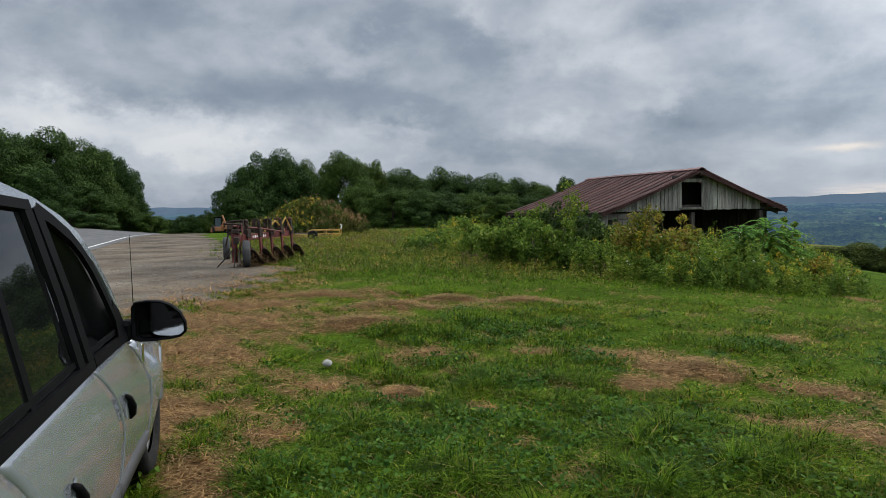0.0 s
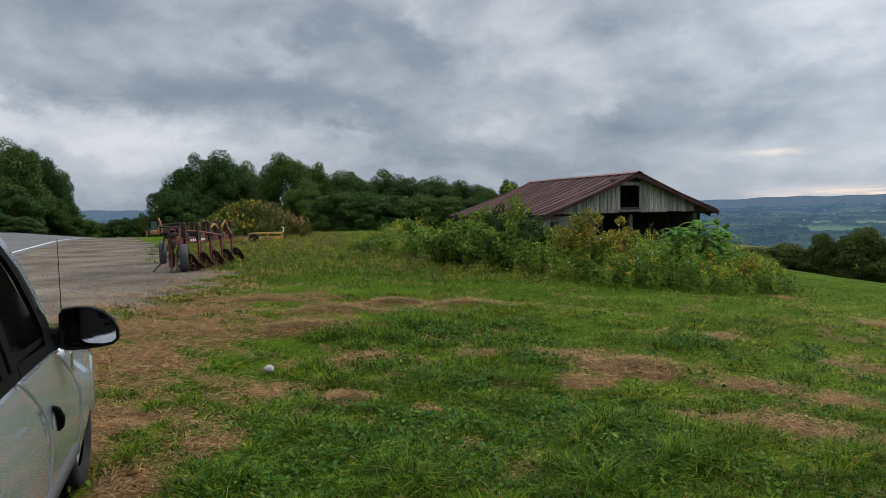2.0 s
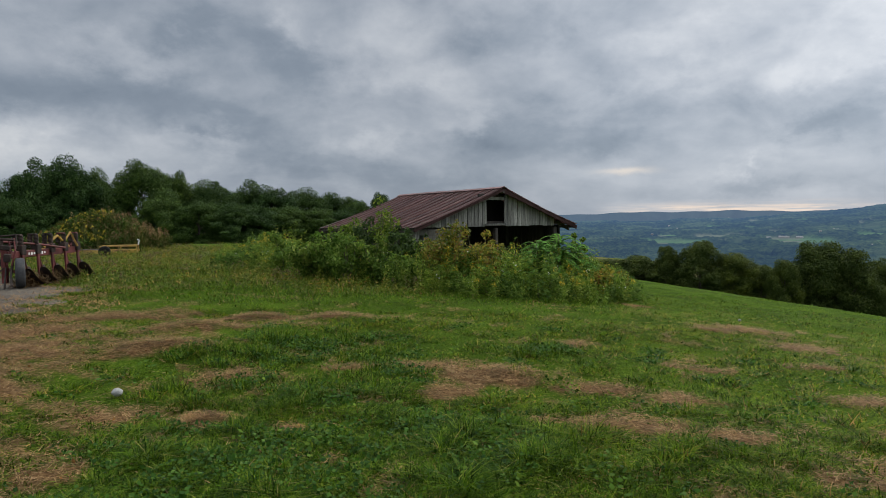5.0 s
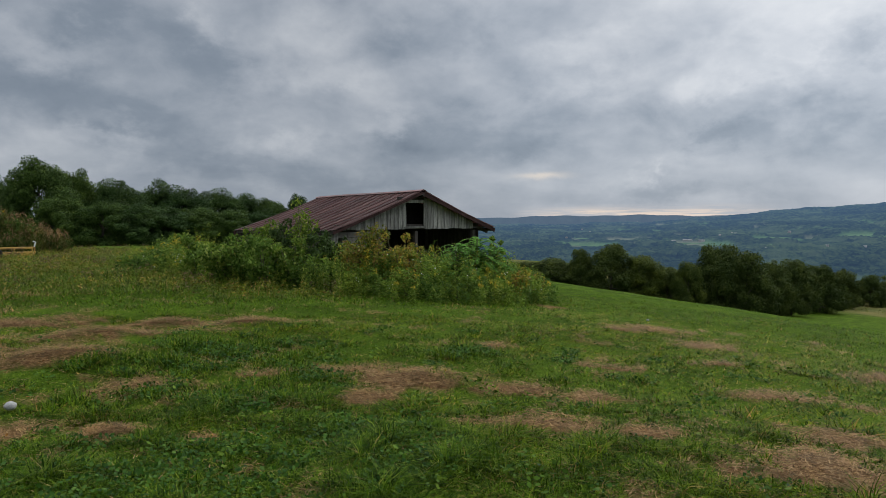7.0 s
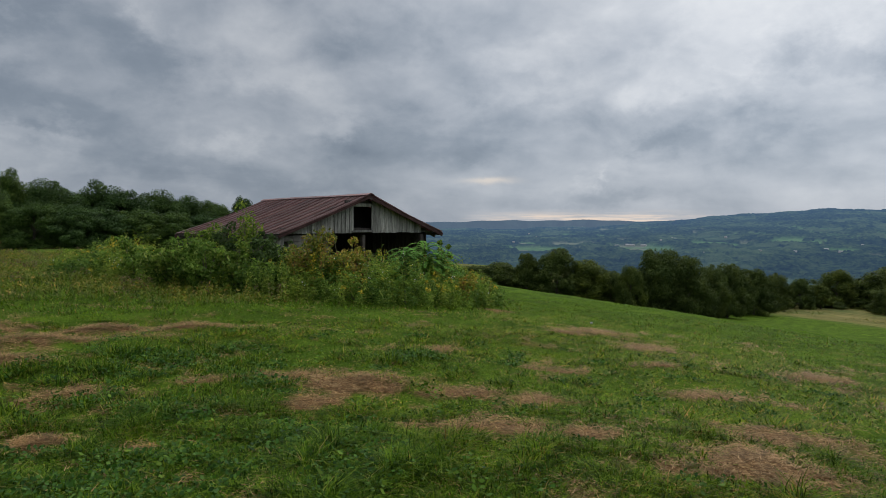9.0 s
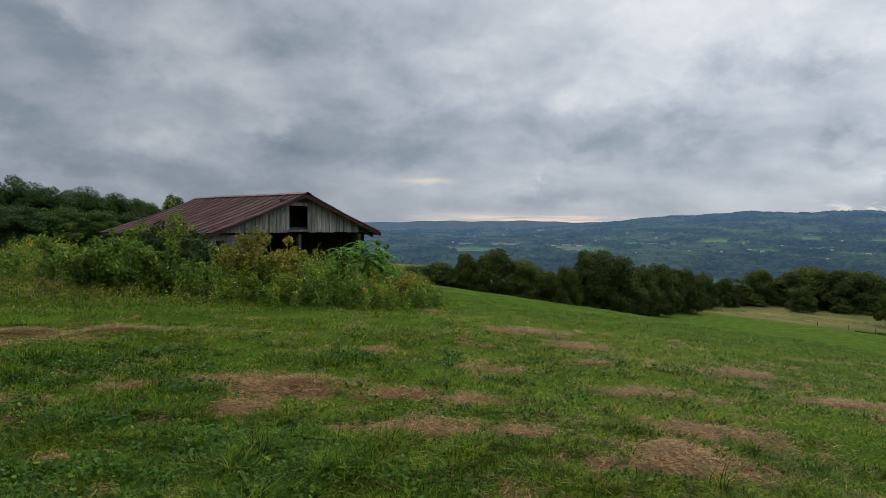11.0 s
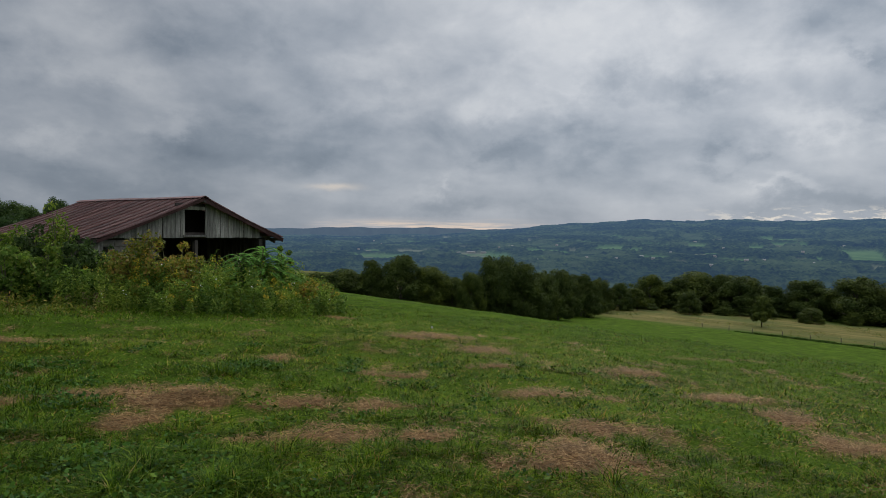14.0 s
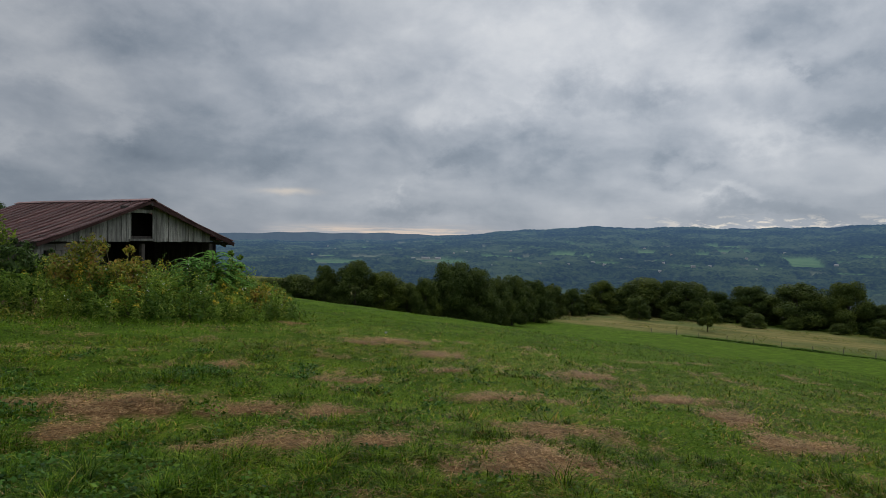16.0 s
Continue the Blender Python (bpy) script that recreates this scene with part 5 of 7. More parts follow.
def lawn(name, r0, r1, count, width, segs, seed, mat, label, grow=1.0, a0=-46, a1=86, uncut_only=False, thick=None, flop=1.0):
    g = np.random.RandomState(seed)
    x, y = sow(r0, r1, count, g, a0, a1)
    dr = dryness(x, y)
    h = tall(x, y)
    keep = ~bare_ground(x, y) & (g.rand(len(x)) > dr * 1.02)
    keep &= ~(inside(x, y, THICKET) & (edge_distance(x, y, THICKET) > 1.2))
    if thick is not None:
        keep &= (lush(x, y) + g.normal(0, 0.22, len(x)) > 0.55) == thick
    keep &= (h > 0.2) if uncut_only else (h < 0.45)
    x, y, h, dr = x[keep], y[keep], h[keep], dr[keep]
    tuft = 0.5 + 1.0 * np.clip(fuzz(x, y, 3.1, 5.0) + 0.2, 0, 1) * (0.6 + 0.8 * np.clip(fuzz(x, y, 8.3, 2.0), 0, 1))
    h = h * grow * tuft * g.uniform(0.5, 1.35, len(x)) * (1 - 0.4 * dr)
    v, _ = blades(x, y, h, width * g.uniform(0.7, 1.3, len(x)), g, segs, flop)
    stuff(name, v.reshape(-1, 3), faces_for(len(x), segs), mat, label, "grass")


lawn("lawn_grass", 2.4, 6.5, 230000, 0.0038, 2, 1, GRASS, "thick green grass close by, unevenly mown", 1.3, thick=False, flop=1.35)
lawn("lush_grass", 2.4, 6.5, 200000, 0.0044, 2, 6, LUSH, "lush dark green grass left by the mower", 1.4, -20, 45, thick=True, flop=1.3)
lawn("lush_grass", 6.5, 9.5, 120000, 0.0062, 1, 7, LUSH, "lush dark green tussocks among the mown grass", 1.5, -12, 40, thick=True)
lawn("lawn_grass", 6.5, 13.0, 400000, 0.0068, 1, 2, GRASS, "green mown grass across the meadow", 0.9, thick=False, flop=1.5)
lawn("lawn_grass", 13.0, 30.0, 270000, 0.009, 1, 3, SLOPEGRASS, "green mown grass towards the edge of the slope", 0.75, flop=1.4)
lawn("lawn_grass", 12.5, 24.0, 150000, 0.008, 1, 9, GRASS, "uneven green and straw-coloured grass before the thicket", 0.95, flop=1.3)
lawn("lawn_grass", 30.0, 112.0, 170000, 0.030, 1, 5, SLOPEGRASS, "green grass on the slope falling to the hayfield", 0.6, 26, 88, flop=1.8)
lawn("meadow_grass", 12.0, 42.0, 90000, 0.010, 2, 4, MEADOWGRASS, "tall uncut grass gone to seed before the wood", 1.0, -30, 20, True, flop=1.3)

g = np.random.RandomState(8)
x, y = sow(2.4, 16.0, 640000, g)
dr = dryness(x, y)
keep = (g.rand(len(x)) < np.maximum(dr * 0.9, (0.006 + 0.03 * np.clip(fuzz(x, y, 2.2, 3.0) + 0.2, 0, 1)) * np.clip((15 - np.hypot(x, y)) / 9, 0.1, 1))) & ~(x < gravel_edge(y) + 0.15)
x, y = x[keep], y[keep]
for hx, hy, hw in ((0.1, 11.9, 0.45), (-0.8, 10.3, 0.5), (1.3, 11.2, 0.5), (-1.1, 8.8, 0.45), (2.7, 6.85, 0.42), (4.4, 3.2, 0.5), (-0.4, 5.8, 0.2)):
    x, y = np.append(x, g.normal(hx, hw * 0.8, 700)), np.append(y, g.normal(hy, hw * 0.5, 700))
k = len(x)
z = land(x, y)
a, up = g.uniform(0, 6.283, k), g.uniform(0.0, 0.35, k)
ln, wd = g.uniform(0.015, 0.06, k), 0.0016 + 0.0004 * np.hypot(x, y)
lift_z = 0.006 + 0.045 * g.rand(k) ** 2 + 0.07 * np.clip(dryness(x, y) - 0.6, 0, 1) * g.rand(k)
dx, dy, dz = np.cos(a) * ln, np.sin(a) * ln, up * ln
v = np.stack([np.stack([x - dx - np.sin(a) * wd, y - dy + np.cos(a) * wd, z + lift_z - dz * 0.3], -1), np.stack([x - dx + np.sin(a) * wd, y - dy - np.cos(a) * wd, z + lift_z - dz * 0.3], -1), np.stack([x + dx, y + dy, z + lift_z + dz], -1)], 1)
stuff("cut_straw", v.reshape(-1, 3), np.arange(k * 3).reshape(-1, 3), STRAW, "dead tan straw lying where the grass was cut", "straw")

# ragged grass and straw over the edge of the gravel
g = np.random.RandomState(23)
y = g.uniform(8.5, 26, 60000)
x = gravel_edge(y) + 0.3 * np.sin(y * 1.9) + 0.2 * np.sin(y * 4.3 + 1.0) + g.normal(0.1, 0.35, len(y))
keep = fuzz(x, y, 1.3, 2.0) + 0.5 * fuzz(x, y, 4.0, 1.0) > g.normal(0.42, 0.2, len(y))
x, y = x[keep], y[keep]
v, _ = blades(x, y, g.uniform(0.03, 0.11, len(x)), g.uniform(0.005, 0.011, len(x)), g, 1, 1.1)
v[:, :, 2] += 0.012
stuff("verge_grass", v.reshape(-1, 3), faces_for(len(x), 1), GRASS, "ragged grass creeping over the edge of the gravel", "grass")
y = g.uniform(8.5, 20, 13000)
x = gravel_edge(y) + 0.3 * np.sin(y * 1.9) + g.normal(0.0, 0.7, len(y))
keep = fuzz(x, y, 1.7, 5.0) > g.normal(0.0, 0.3, len(y))
x, y = x[keep], y[keep]
v, _ = blades(x, y, g.uniform(0.05, 0.15, len(x)), g.uniform(0.004, 0.008, len(x)), g, 1, 1.9)
v[:, :, 2] += 0.025
stuff("verge_straw", v.reshape(-1, 3), faces_for(len(x), 1), STRAW, "dead straw strewn along the edge of the gravel", "straw")

# broad-leaved weeds in the lawn
g = np.random.RandomState(17)
x, y = sow(2.6, 9.0, 900, g)
keep = (fuzz(x, y, 1.0, 6.0) > 0.1) & (dryness(x, y) < 0.3) & ~bare_ground(x, y)
x, y = x[keep], y[keep]
c = np.repeat(np.stack([x, y, land(x, y)], 1), 9, 0)
c = c + np.stack([g.normal(0, 0.05, len(c)), g.normal(0, 0.05, len(c)), g.uniform(0.04, 0.13, len(c))], 1)
v, f = leaves(c, np.tile([0.0, -0.1, 1.0], (len(c), 1)), 0.022, g, 0.6)
stuff("broadleaf_weeds", v, f, BROAD, "low clover and broad-leaved weeds among the grass", "weeds")

# clover and small herbs, thick in the lush grass
g = np.random.RandomState(19)
x, y = sow(2.5, 11.0, 90000, g, -36, 60)
spots = lush(x, y) * 0.9 + 0.7 * fuzz(x, y, 1.9, 3.0) + 0.5 * fuzz(x, y, 5.1, 0.7)
keep = (spots + g.normal(0, 0.15, len(x)) > 0.62) & (dryness(x, y) < 0.35) & ~bare_ground(x, y)
x, y = x[keep], y[keep]
c = np.stack([x, y, land(x, y) + g.uniform(0.025, 0.10, len(x)) * (0.6 + 0.5 * np.clip(lush(x, y), 0, 1))], 1)
v, f = leaves(c, np.tile([0.0, -0.15, 1.0], (len(c), 1)), 0.013 + 0.0007 * np.hypot(x, y), g, 0.75)
stuff("clover", v, f, CLOVER, "small round clover leaves thick among the grass", "weeds")
# a flush of yellowed grass at the brow of the slope
x, y = g.normal(9.2, 1.5, 16000), g.normal(10.8, 2.2, 16000)
keep = fuzz(x, y, 1.1, 2.0) + 0.6 * fuzz(x, y, 3.3, 1.0) > g.normal(0.05, 0.35, len(x))
x, y = x[keep], y[keep]
v, _ = blades(x, y, g.uniform(0.03, 0.085, len(x)), g.uniform(0.006, 0.011, len(x)), g, 1, 1.4)
stuff("yellowed_grass", v.reshape(-1, 3), faces_for(len(x), 1), YELLOWGRASS, "yellowed grass at the brow of the slope", "grass")


# ---- car ----
SILVER = surface("silver_paint", (0.38, 0.415, 0.465), (0.42, 0.455, 0.505), (0.46, 0.495, 0.545), 0.8, 700, 0.25, 0.6, 0.03, 0.0008, coat=0.9)
TRIM = surface("black_trim", (0.004, 0.004, 0.0045), (0.005, 0.005, 0.0055), (0.007, 0.007, 0.0075), 6, 60, 0.55, 0, 0.12, 0.003, spec=0.05)
CLAD = plain("grey_cladding", (0.05, 0.05, 0.052), 0.65)
RUBBER = surface("tyre_rubber", (0.012, 0.012, 0.012), (0.02, 0.02, 0.02), (0.036, 0.034, 0.031), 5, 40, 0.9, 0, 0.4, 0.004, spec=0.15)
ALLOY = plain("wheel_alloy", (0.42, 0.42, 0.42), 0.35, 0.8)
CLOTH = plain("seat_cloth", (0.06, 0.06, 0.062), 0.9)
CHROME = plain("mirror_silver", (0.85, 0.86, 0.87), 0.03, 1.0)
GLASS, n = material("tinted_glass")
finish(n, (0.006, 0.007, 0.007), 0.015, spec=0.45)
SMOKED, n = material("smoked_glass")
p = n.add("ShaderNodeBsdfPrincipled", {"Base Color": (0.08, 0.09, 0.088), "Roughness": 0.01, "Transmission Weight": 1.0, "IOR": 1.2})
n.add("ShaderNodeOutputMaterial", {0: p.outputs[0]})
CLEAR, n = material("clear_glass")
p = n.add("ShaderNodeBsdfPrincipled", {"Base Color": (0.75, 0.8, 0.78), "Roughness": 0.01, "Transmission Weight": 1.0, "IOR": 1.45})
n.add("ShaderNodeOutputMaterial", {0: p.outputs[0]})

# car space: x to its right side's outside, y ahead, z up; the foot of the right mirror is the origin
CAR = pose(-1.507, 3.048, 0, 0, 0, 16)
car = thing("car", CAR, "silver sport utility car parked half on the grass", "car")
BELT, SPAN = 0.965, 1.66


def flank(s, z):
    """How far the side stands out from the waist, by place along the car and height."""
    o = np.interp(z, [0.2, 0.32, 0.45, 0.6, 0.75, 0.9, BELT], [-0.03, 0.005, 0.03, 0.045, 0.04, 0.015, 0.0])
    o += math.exp(-((s - 0.64) / 0.27) ** 2) * float(np.interp(z, [0.3, 0.45, 0.62, 0.69, 0.74, 0.8], [0.012, 0.02, 0.026, 0.030, 0.005, 0.0]))
    o += float(np.interp(z, [0.69, 0.78, 0.9], [0.0, -0.07, -0.09])) * min(1.0, max(0.0, (s - 0.3) / 0.3)) - 0.05 * min(1.0, max(0.0, (s - 0.72) / 0.4))
    o += 0.066 * math.exp(-((s + 1.95) / 0.34) ** 2) * float(np.interp(z, [0.3, 0.5, 0.70, 0.78, 0.90], [0.7, 1, 1.0, 0.7, 0.0]))
    return float(o) - 0.10 * max(0, s - 1.0) ** 2 * 2 - 0.1 * max(0, -2.3 - s) ** 2


def arch(s):
    z = 0.30
    for c, r in ((0.86, 0.30), (-1.95, 0.352)):
        q = r * r - (s - c) ** 2
        if q > 0:
            z = max(z, 0.32 + math.sqrt(q))
    return z


def panel(name, rear, front, top, label="", low=0.30, mat=SILVER, parent=None, side=1, rows=14, cols=16, proud=0.0, mirrored=False):
    """A body panel of the flank between two edge lines, each (z, place along the car) pairs."""
    bm = bmesh.new()
    grid = []
    for i in range(rows + 1):
        row = []
        for j in range(cols + 1):
            s_mid = np.interp(0.6, *zip(*rear)) * (1 - j / cols) + np.interp(0.6, *zip(*front)) * j / cols
            zt = top(s_mid)
            z = low + (zt - low) * i / rows
            s = float(np.interp(z, *zip(*rear))) * (1 - j / cols) + float(np.interp(z, *zip(*front))) * j / cols
            z = max(z, arch(s)) if low < 0.35 else z
            o = flank(s, z) + proud
            row.append(bm.verts.new((o if side > 0 else -SPAN - o, s, z)))
        grid.append(row)
    for a, b in zip(grid, grid[1:]):
        for j in range(cols):
            if (a[j].co - b[j].co).length + (a[j + 1].co - b[j + 1].co).length > 1e-4:
                bm.faces.new((a[j], a[j + 1], b[j + 1], b[j]))
    bmesh.ops.remove_doubles(bm, verts=bm.verts, dist=1e-5)
    bmesh.ops.recalc_face_normals(bm, faces=bm.faces)
    if sum(f.normal.x for f in bm.faces) * side < 0:
        bmesh.ops.reverse_faces(bm, faces=bm.faces)
    rim = [e for e in bm.edges if e.is_boundary]
    ext = bmesh.ops.extrude_edge_only(bm, edges=rim)
    for v in ext["geom"]:
        if isinstance(v, bmesh.types.BMVert):
            v.co.x -= side * 0.03
    return part(name, bm, mat, parent or car, label, smooth=True)


GAP = 0.004
DOOR_R = [(0.2, -0.34), (0.35, -0.34), (0.5, -0.315), (0.64, -0.32), (0.76, -0.38), (0.84, -0.46), (0.92, -0.57), (0.98, -0.68)]
DOOR_F = [(0.2, 0.36), (0.35, 0.375), (0.59, 0.385), (0.7, 0.35), (0.79, 0.27), (0.88, 0.14), (0.94, 0.05), (0.98, 0.02)]
REAR_R = [(0.2, -1.42), (0.5, -1.38), (0.7, -1.40), (0.85, -1.49), (0.95, -1.59), (0.98, -1.62)]


def shift(line, d):
    return [(z, s + d) for z, s in line]


def waist(s):
    return BELT


def wing_top(s):
    return float(np.interp(s, [-0.1, 0.1, 0.4, 0.9, 1.2, 1.4], [0.95, 0.93, 0.90, 0.86, 0.80, 0.72]))


for side in (1, -1):
    fd = panel("front_door", shift(DOOR_R, GAP), shift(DOOR_F, -GAP), waist, "silver front door panel", side=side)
    rd = panel("rear_door", shift(REAR_R, GAP), shift(DOOR_R, -GAP), waist, "silver rear door panel", side=side)
    panel("front_wing", shift(DOOR_F, GAP), [(0.2, 1.42), (1.0, 1.42)], wing_top, "flared silver front wing", side=side, cols=24)
    panel("rear_quarter", [(0.2, -2.85), (1.0, -2.95)], shift(REAR_R, -GAP), waist, side=side, cols=24)
    for rr, ff in ((shift(REAR_R, GAP), shift(DOOR_R, -GAP)), (shift(DOOR_R, GAP), shift(DOOR_F, -GAP))):
        panel("door_cladding", rr, ff, lambda s: 0.40, "", 0.22, CLAD, car, side, 3, 8, 0.012)
    for door, s, z in ((fd, -0.20, 0.695), (rd, -1.09, 0.66)):
        o = flank(s, z)
        m = pose(o if side > 0 else -SPAN - o, s, z)
        cup = turned([(0.0, 0.012), (0.035, 0.012), (0.05, 0.006), (0.055, 0.0)], 18, m @ pose(0, 0, 0, 0, 90 * side, 0) @ Matrix.Diagonal((1.25, 0.85, 0.5, 1)))
        part("handle_cup", cup, SILVER, door, smooth=True)
        grip = tube([m @ Vector((0.004 * side, -0.05, 0.062)), m @ Vector((0.014 * side, -0.03, 0.045)), m @ Vector((0.020 * side, 0.0, 0.0)), m @ Vector((0.016 * side, 0.025, -0.04)), m @ Vector((0.004 * side, 0.03, -0.062))], [0.008, 0.014, 0.018, 0.015, 0.007], 10)
        part("door_handle", grip, TRIM, door, "black pull handle", smooth=True)
    part("side_badge", box(0.006, 0.05, 0.10, (flank(0.3, 0.83) * side - (0 if side > 0 else SPAN) + 0.006 * side, 0.32, 0.83), 0.003), CHROME, car)

LEAN = 0.22


def glass_x(z, inset=0.0):
    return -(LEAN * (z - BELT)) - inset


def greenhouse_point(s, z, inset=0.0, side=1):
    x = glass_x(z, inset)
    return Vector((x if side > 0 else -SPAN - x, s, z))


def ribbon(line, width, thick, mat, name, label="", parent=None, side=1, inset=0.0):
    """A flat moulding that follows a line on the glass side."""
    pts = [greenhouse_point(s, z, inset, side) for s, z in line]
    bm = bmesh.new()
    rows = []
    for i, p in enumerate(pts):
        d = (pts[min(i + 1, len(pts) - 1)] - pts[max(0, i - 1)]).normalized()
        out = Vector((side, 0, LEAN)).normalized()
        across = d.cross(out).normalized() * width / 2
        rows.append([bm.verts.new(q) for q in (p - across - out * 0.01, p - across * 0.9 + out * thick, p + across * 0.9 + out * thick, p + across - out * 0.01)])
    for a, b in zip(rows, rows[1:]):
        for k in range(4):
            bm.faces.new((a[k], a[(k + 1) % 4], b[(k + 1) % 4], b[k]))
    bm.faces.new(rows[0])
    bm.faces.new(rows[-1][::-1])
    bmesh.ops.recalc_face_normals(bm, faces=bm.faces)
    return part(name, bm, mat, parent or car, label)


ROOFLINE = [(-2.75, 1.30), (-2.55, 1.48), (-2.3, 1.59), (-1.9, 1.64), (-1.4, 1.655), (-1.02, 1.645), (-0.72, 1.60), (-0.44, 1.53), (-0.27, 1.47), (-0.11, 1.35), (0.0, 1.22), (0.09, 1.02)]


def pane(name, outline, side, inset, mat, label=""):
    bm = bmesh.new()
    out = Vector((side, 0, LEAN)).normalized()
    f = bm.faces.new([bm.verts.new(greenhouse_point(s, z, inset, side)) for s, z in outline])
    ext = bmesh.ops.extrude_face_region(bm, geom=[f])
    bmesh.ops.translate(bm, vec=-out * 0.004, verts=[v for v in ext["geom"] if isinstance(v, bmesh.types.BMVert)])
    bmesh.ops.recalc_face_normals(bm, faces=bm.faces)
    return part(name, bm, mat, car, label)


for side in (1, -1):
    pane("rear_door_window", [(-1.26, 0.97), (-0.76, 0.97), (-0.82, 1.57), (-1.22, 1.585)], side, 0.012, GLASS, "dark tinted window glass")
    if side < 0:
        pane("front_window", [(-0.66, 0.975), (0.0, 0.975), (-0.10, 1.17), (-0.19, 1.30), (-0.39, 1.45), (-0.70, 1.56)], side, 0.02, SMOKED, "lightly tinted front window")
    pane("quarter_light", [(-1.60, 0.97), (-1.27, 0.97), (-1.23, 1.585), (-1.72, 1.57)], side, 0.012, GLASS)
    pane("cargo_window", [(-2.55, 1.0), (-1.74, 0.97), (-1.80, 1.57), (-2.45, 1.47)], side, 0.012, GLASS)
    ribbon([(-2.6, BELT + 0.012), (-0.60, BELT + 0.012)], 0.045, 0.012, TRIM, "belt_moulding", "black rubber belt moulding", None, side)
    ribbon([(-2.6, BELT + 0.052), (-0.60, BELT + 0.052)], 0.022, 0.004, TRIM, "window_seal", "", None, side, 0.008)
    ribbon([(-0.585, BELT + 0.012), (0.06, BELT + 0.0)], 0.042, 0.012, TRIM, "belt_moulding", "", None, side)
    ribbon([(-0.585, BELT + 0.05), (0.03, BELT + 0.04)], 0.022, 0.003, TRIM, "window_seal", "", None, side, 0.01)
    ribbon([(-0.735, BELT), (-0.745, 1.25), (-0.80, 1.60)], 0.085, 0.006, TRIM, "door_pillar", "black door pillar", None, side)
    ribbon([(-0.625, BELT), (-0.645, 1.25), (-0.715, 1.58)], 0.085, 0.010, TRIM, "door_pillar", "", None, side)
    ribbon([(-1.25, BELT), (-1.22, 1.60)], 0.05, 0.003, TRIM, "window_divider", "", None, side, 0.008)
    ribbon([(-1.68, BELT), (-1.77, 1.60)], 0.12, 0.006, SILVER, "rear_pillar", "", None, side)
    ribbon([(-0.70, 1.57), (-0.55, 1.525), (-0.39, 1.465), (-0.28, 1.40), (-0.19, 1.315), (-0.10, 1.18), (-0.035, 1.05), (0.0, 0.98)], 0.055, 0.008, TRIM, "window_frame", "black front window frame", None, side)
    ribbon([(-2.4, 1.56), (-1.8, 1.60), (-1.2, 1.605), (-0.80, 1.585)], 0.04, 0.008, TRIM, "window_frame", "", None, side)
    ribbon([(-2.45, 1.58), (-1.9, 1.633), (-1.4, 1.645), (-1.02, 1.635), (-0.72, 1.59), (-0.44, 1.52), (-0.27, 1.455), (-0.11, 1.34), (0.0, 1.21), (0.10, 1.0)], 0.055, 0.006, SILVER, "roof_side", "silver roof edge", None, side)
    # sail panel under the mirror
    pane("sail_panel", [(-0.10, 0.98), (0.10, 0.97), (0.05, 1.10), (-0.02, 1.15)], side, -0.008, TRIM)

bm = bmesh.new()  # roof skin
grid = []
for s, z in ROOFLINE[:9]:
    row = []
    for k in range(13):
        q = -1 + 2 * k / 12
        edge = glass_x(z)
        half = (SPAN + 2 * edge) / 2
        row.append(bm.verts.new((-SPAN / 2 + q * half, s, z + 0.055 * (1 - abs(q) ** 2.6))))
    grid.append(row)
for a, b in zip(grid, grid[1:]):
    for j in range(12):
        bm.faces.new((a[j], a[j + 1], b[j + 1], b[j]))
bmesh.ops.recalc_face_normals(bm, faces=bm.faces)
if sum(f.normal.z for f in bm.faces) < 0:
    bmesh.ops.reverse_faces(bm, faces=bm.faces)
bmesh.ops.solidify(bm, geom=bm.faces[:], thickness=0.02)
part("roof", bm, SILVER, car, "silver roof panel", smooth=True)
for side in (1, -1):
    xr = -0.24 if side > 0 else -SPAN + 0.24
    rail = part("roof_rail", tube([(xr, -2.3, 1.66), (xr, -2.2, 1.715), (xr, -1.2, 1.735), (xr, -0.92, 1.70), (xr, -0.86, 1.665)], [0.012, 0.016, 0.016, 0.014, 0.01], 8), TRIM, car, "black roof rail", smooth=True)

bm = bmesh.new()  # windscreen
rows = []
for s, z in ((-0.42, 1.555), (-0.25, 1.47), (-0.08, 1.34), (0.06, 1.2), (0.22, 1.04), (0.32, 0.95)):
    half = (SPAN + 2 * glass_x(z)) / 2 - 0.03
    rows.append([bm.verts.new((-SPAN / 2 + q * half, s + 0.12 * (1 - q * q), z)) for q in np.linspace(-1, 1, 9)])
for a, b in zip(rows, rows[1:]):
    for j in range(8):
        bm.faces.new((a[j], a[j + 1], b[j + 1], b[j]))
bmesh.ops.solidify(bm, geom=bm.faces[:], thickness=0.004)
part("windscreen", bm, CLEAR, car, "clear windscreen", smooth=True)
bm = bmesh.new()  # bonnet
rows = []
for s, z in ((0.30, 0.945), (0.6, 0.935), (0.95, 0.90), (1.25, 0.82), (1.42, 0.72)):
    half = SPAN / 2 - 0.02
    rows.append([bm.verts.new((-SPAN / 2 + q * half, s + 0.12 * (1 - q * q), min(z + 0.03 * (1 - q * q), 1.0) - 0.05 * abs(q) ** 6)) for q in np.linspace(-1, 1, 11)])
for a, b in zip(rows, rows[1:]):
    for j in range(10):
        bm.faces.new((a[j], a[j + 1], b[j + 1], b[j]))
bmesh.ops.recalc_face_normals(bm, faces=bm.faces)
bmesh.ops.solidify(bm, geom=bm.faces[:], thickness=0.02)
part("bonnet", bm, SILVER, car, "silver bonnet", smooth=True)
part("front_bumper", box(SPAN - 0.05, 0.25, 0.5, (-SPAN / 2, 1.42, 0.47), 0.08), SILVER, car, smooth=True)
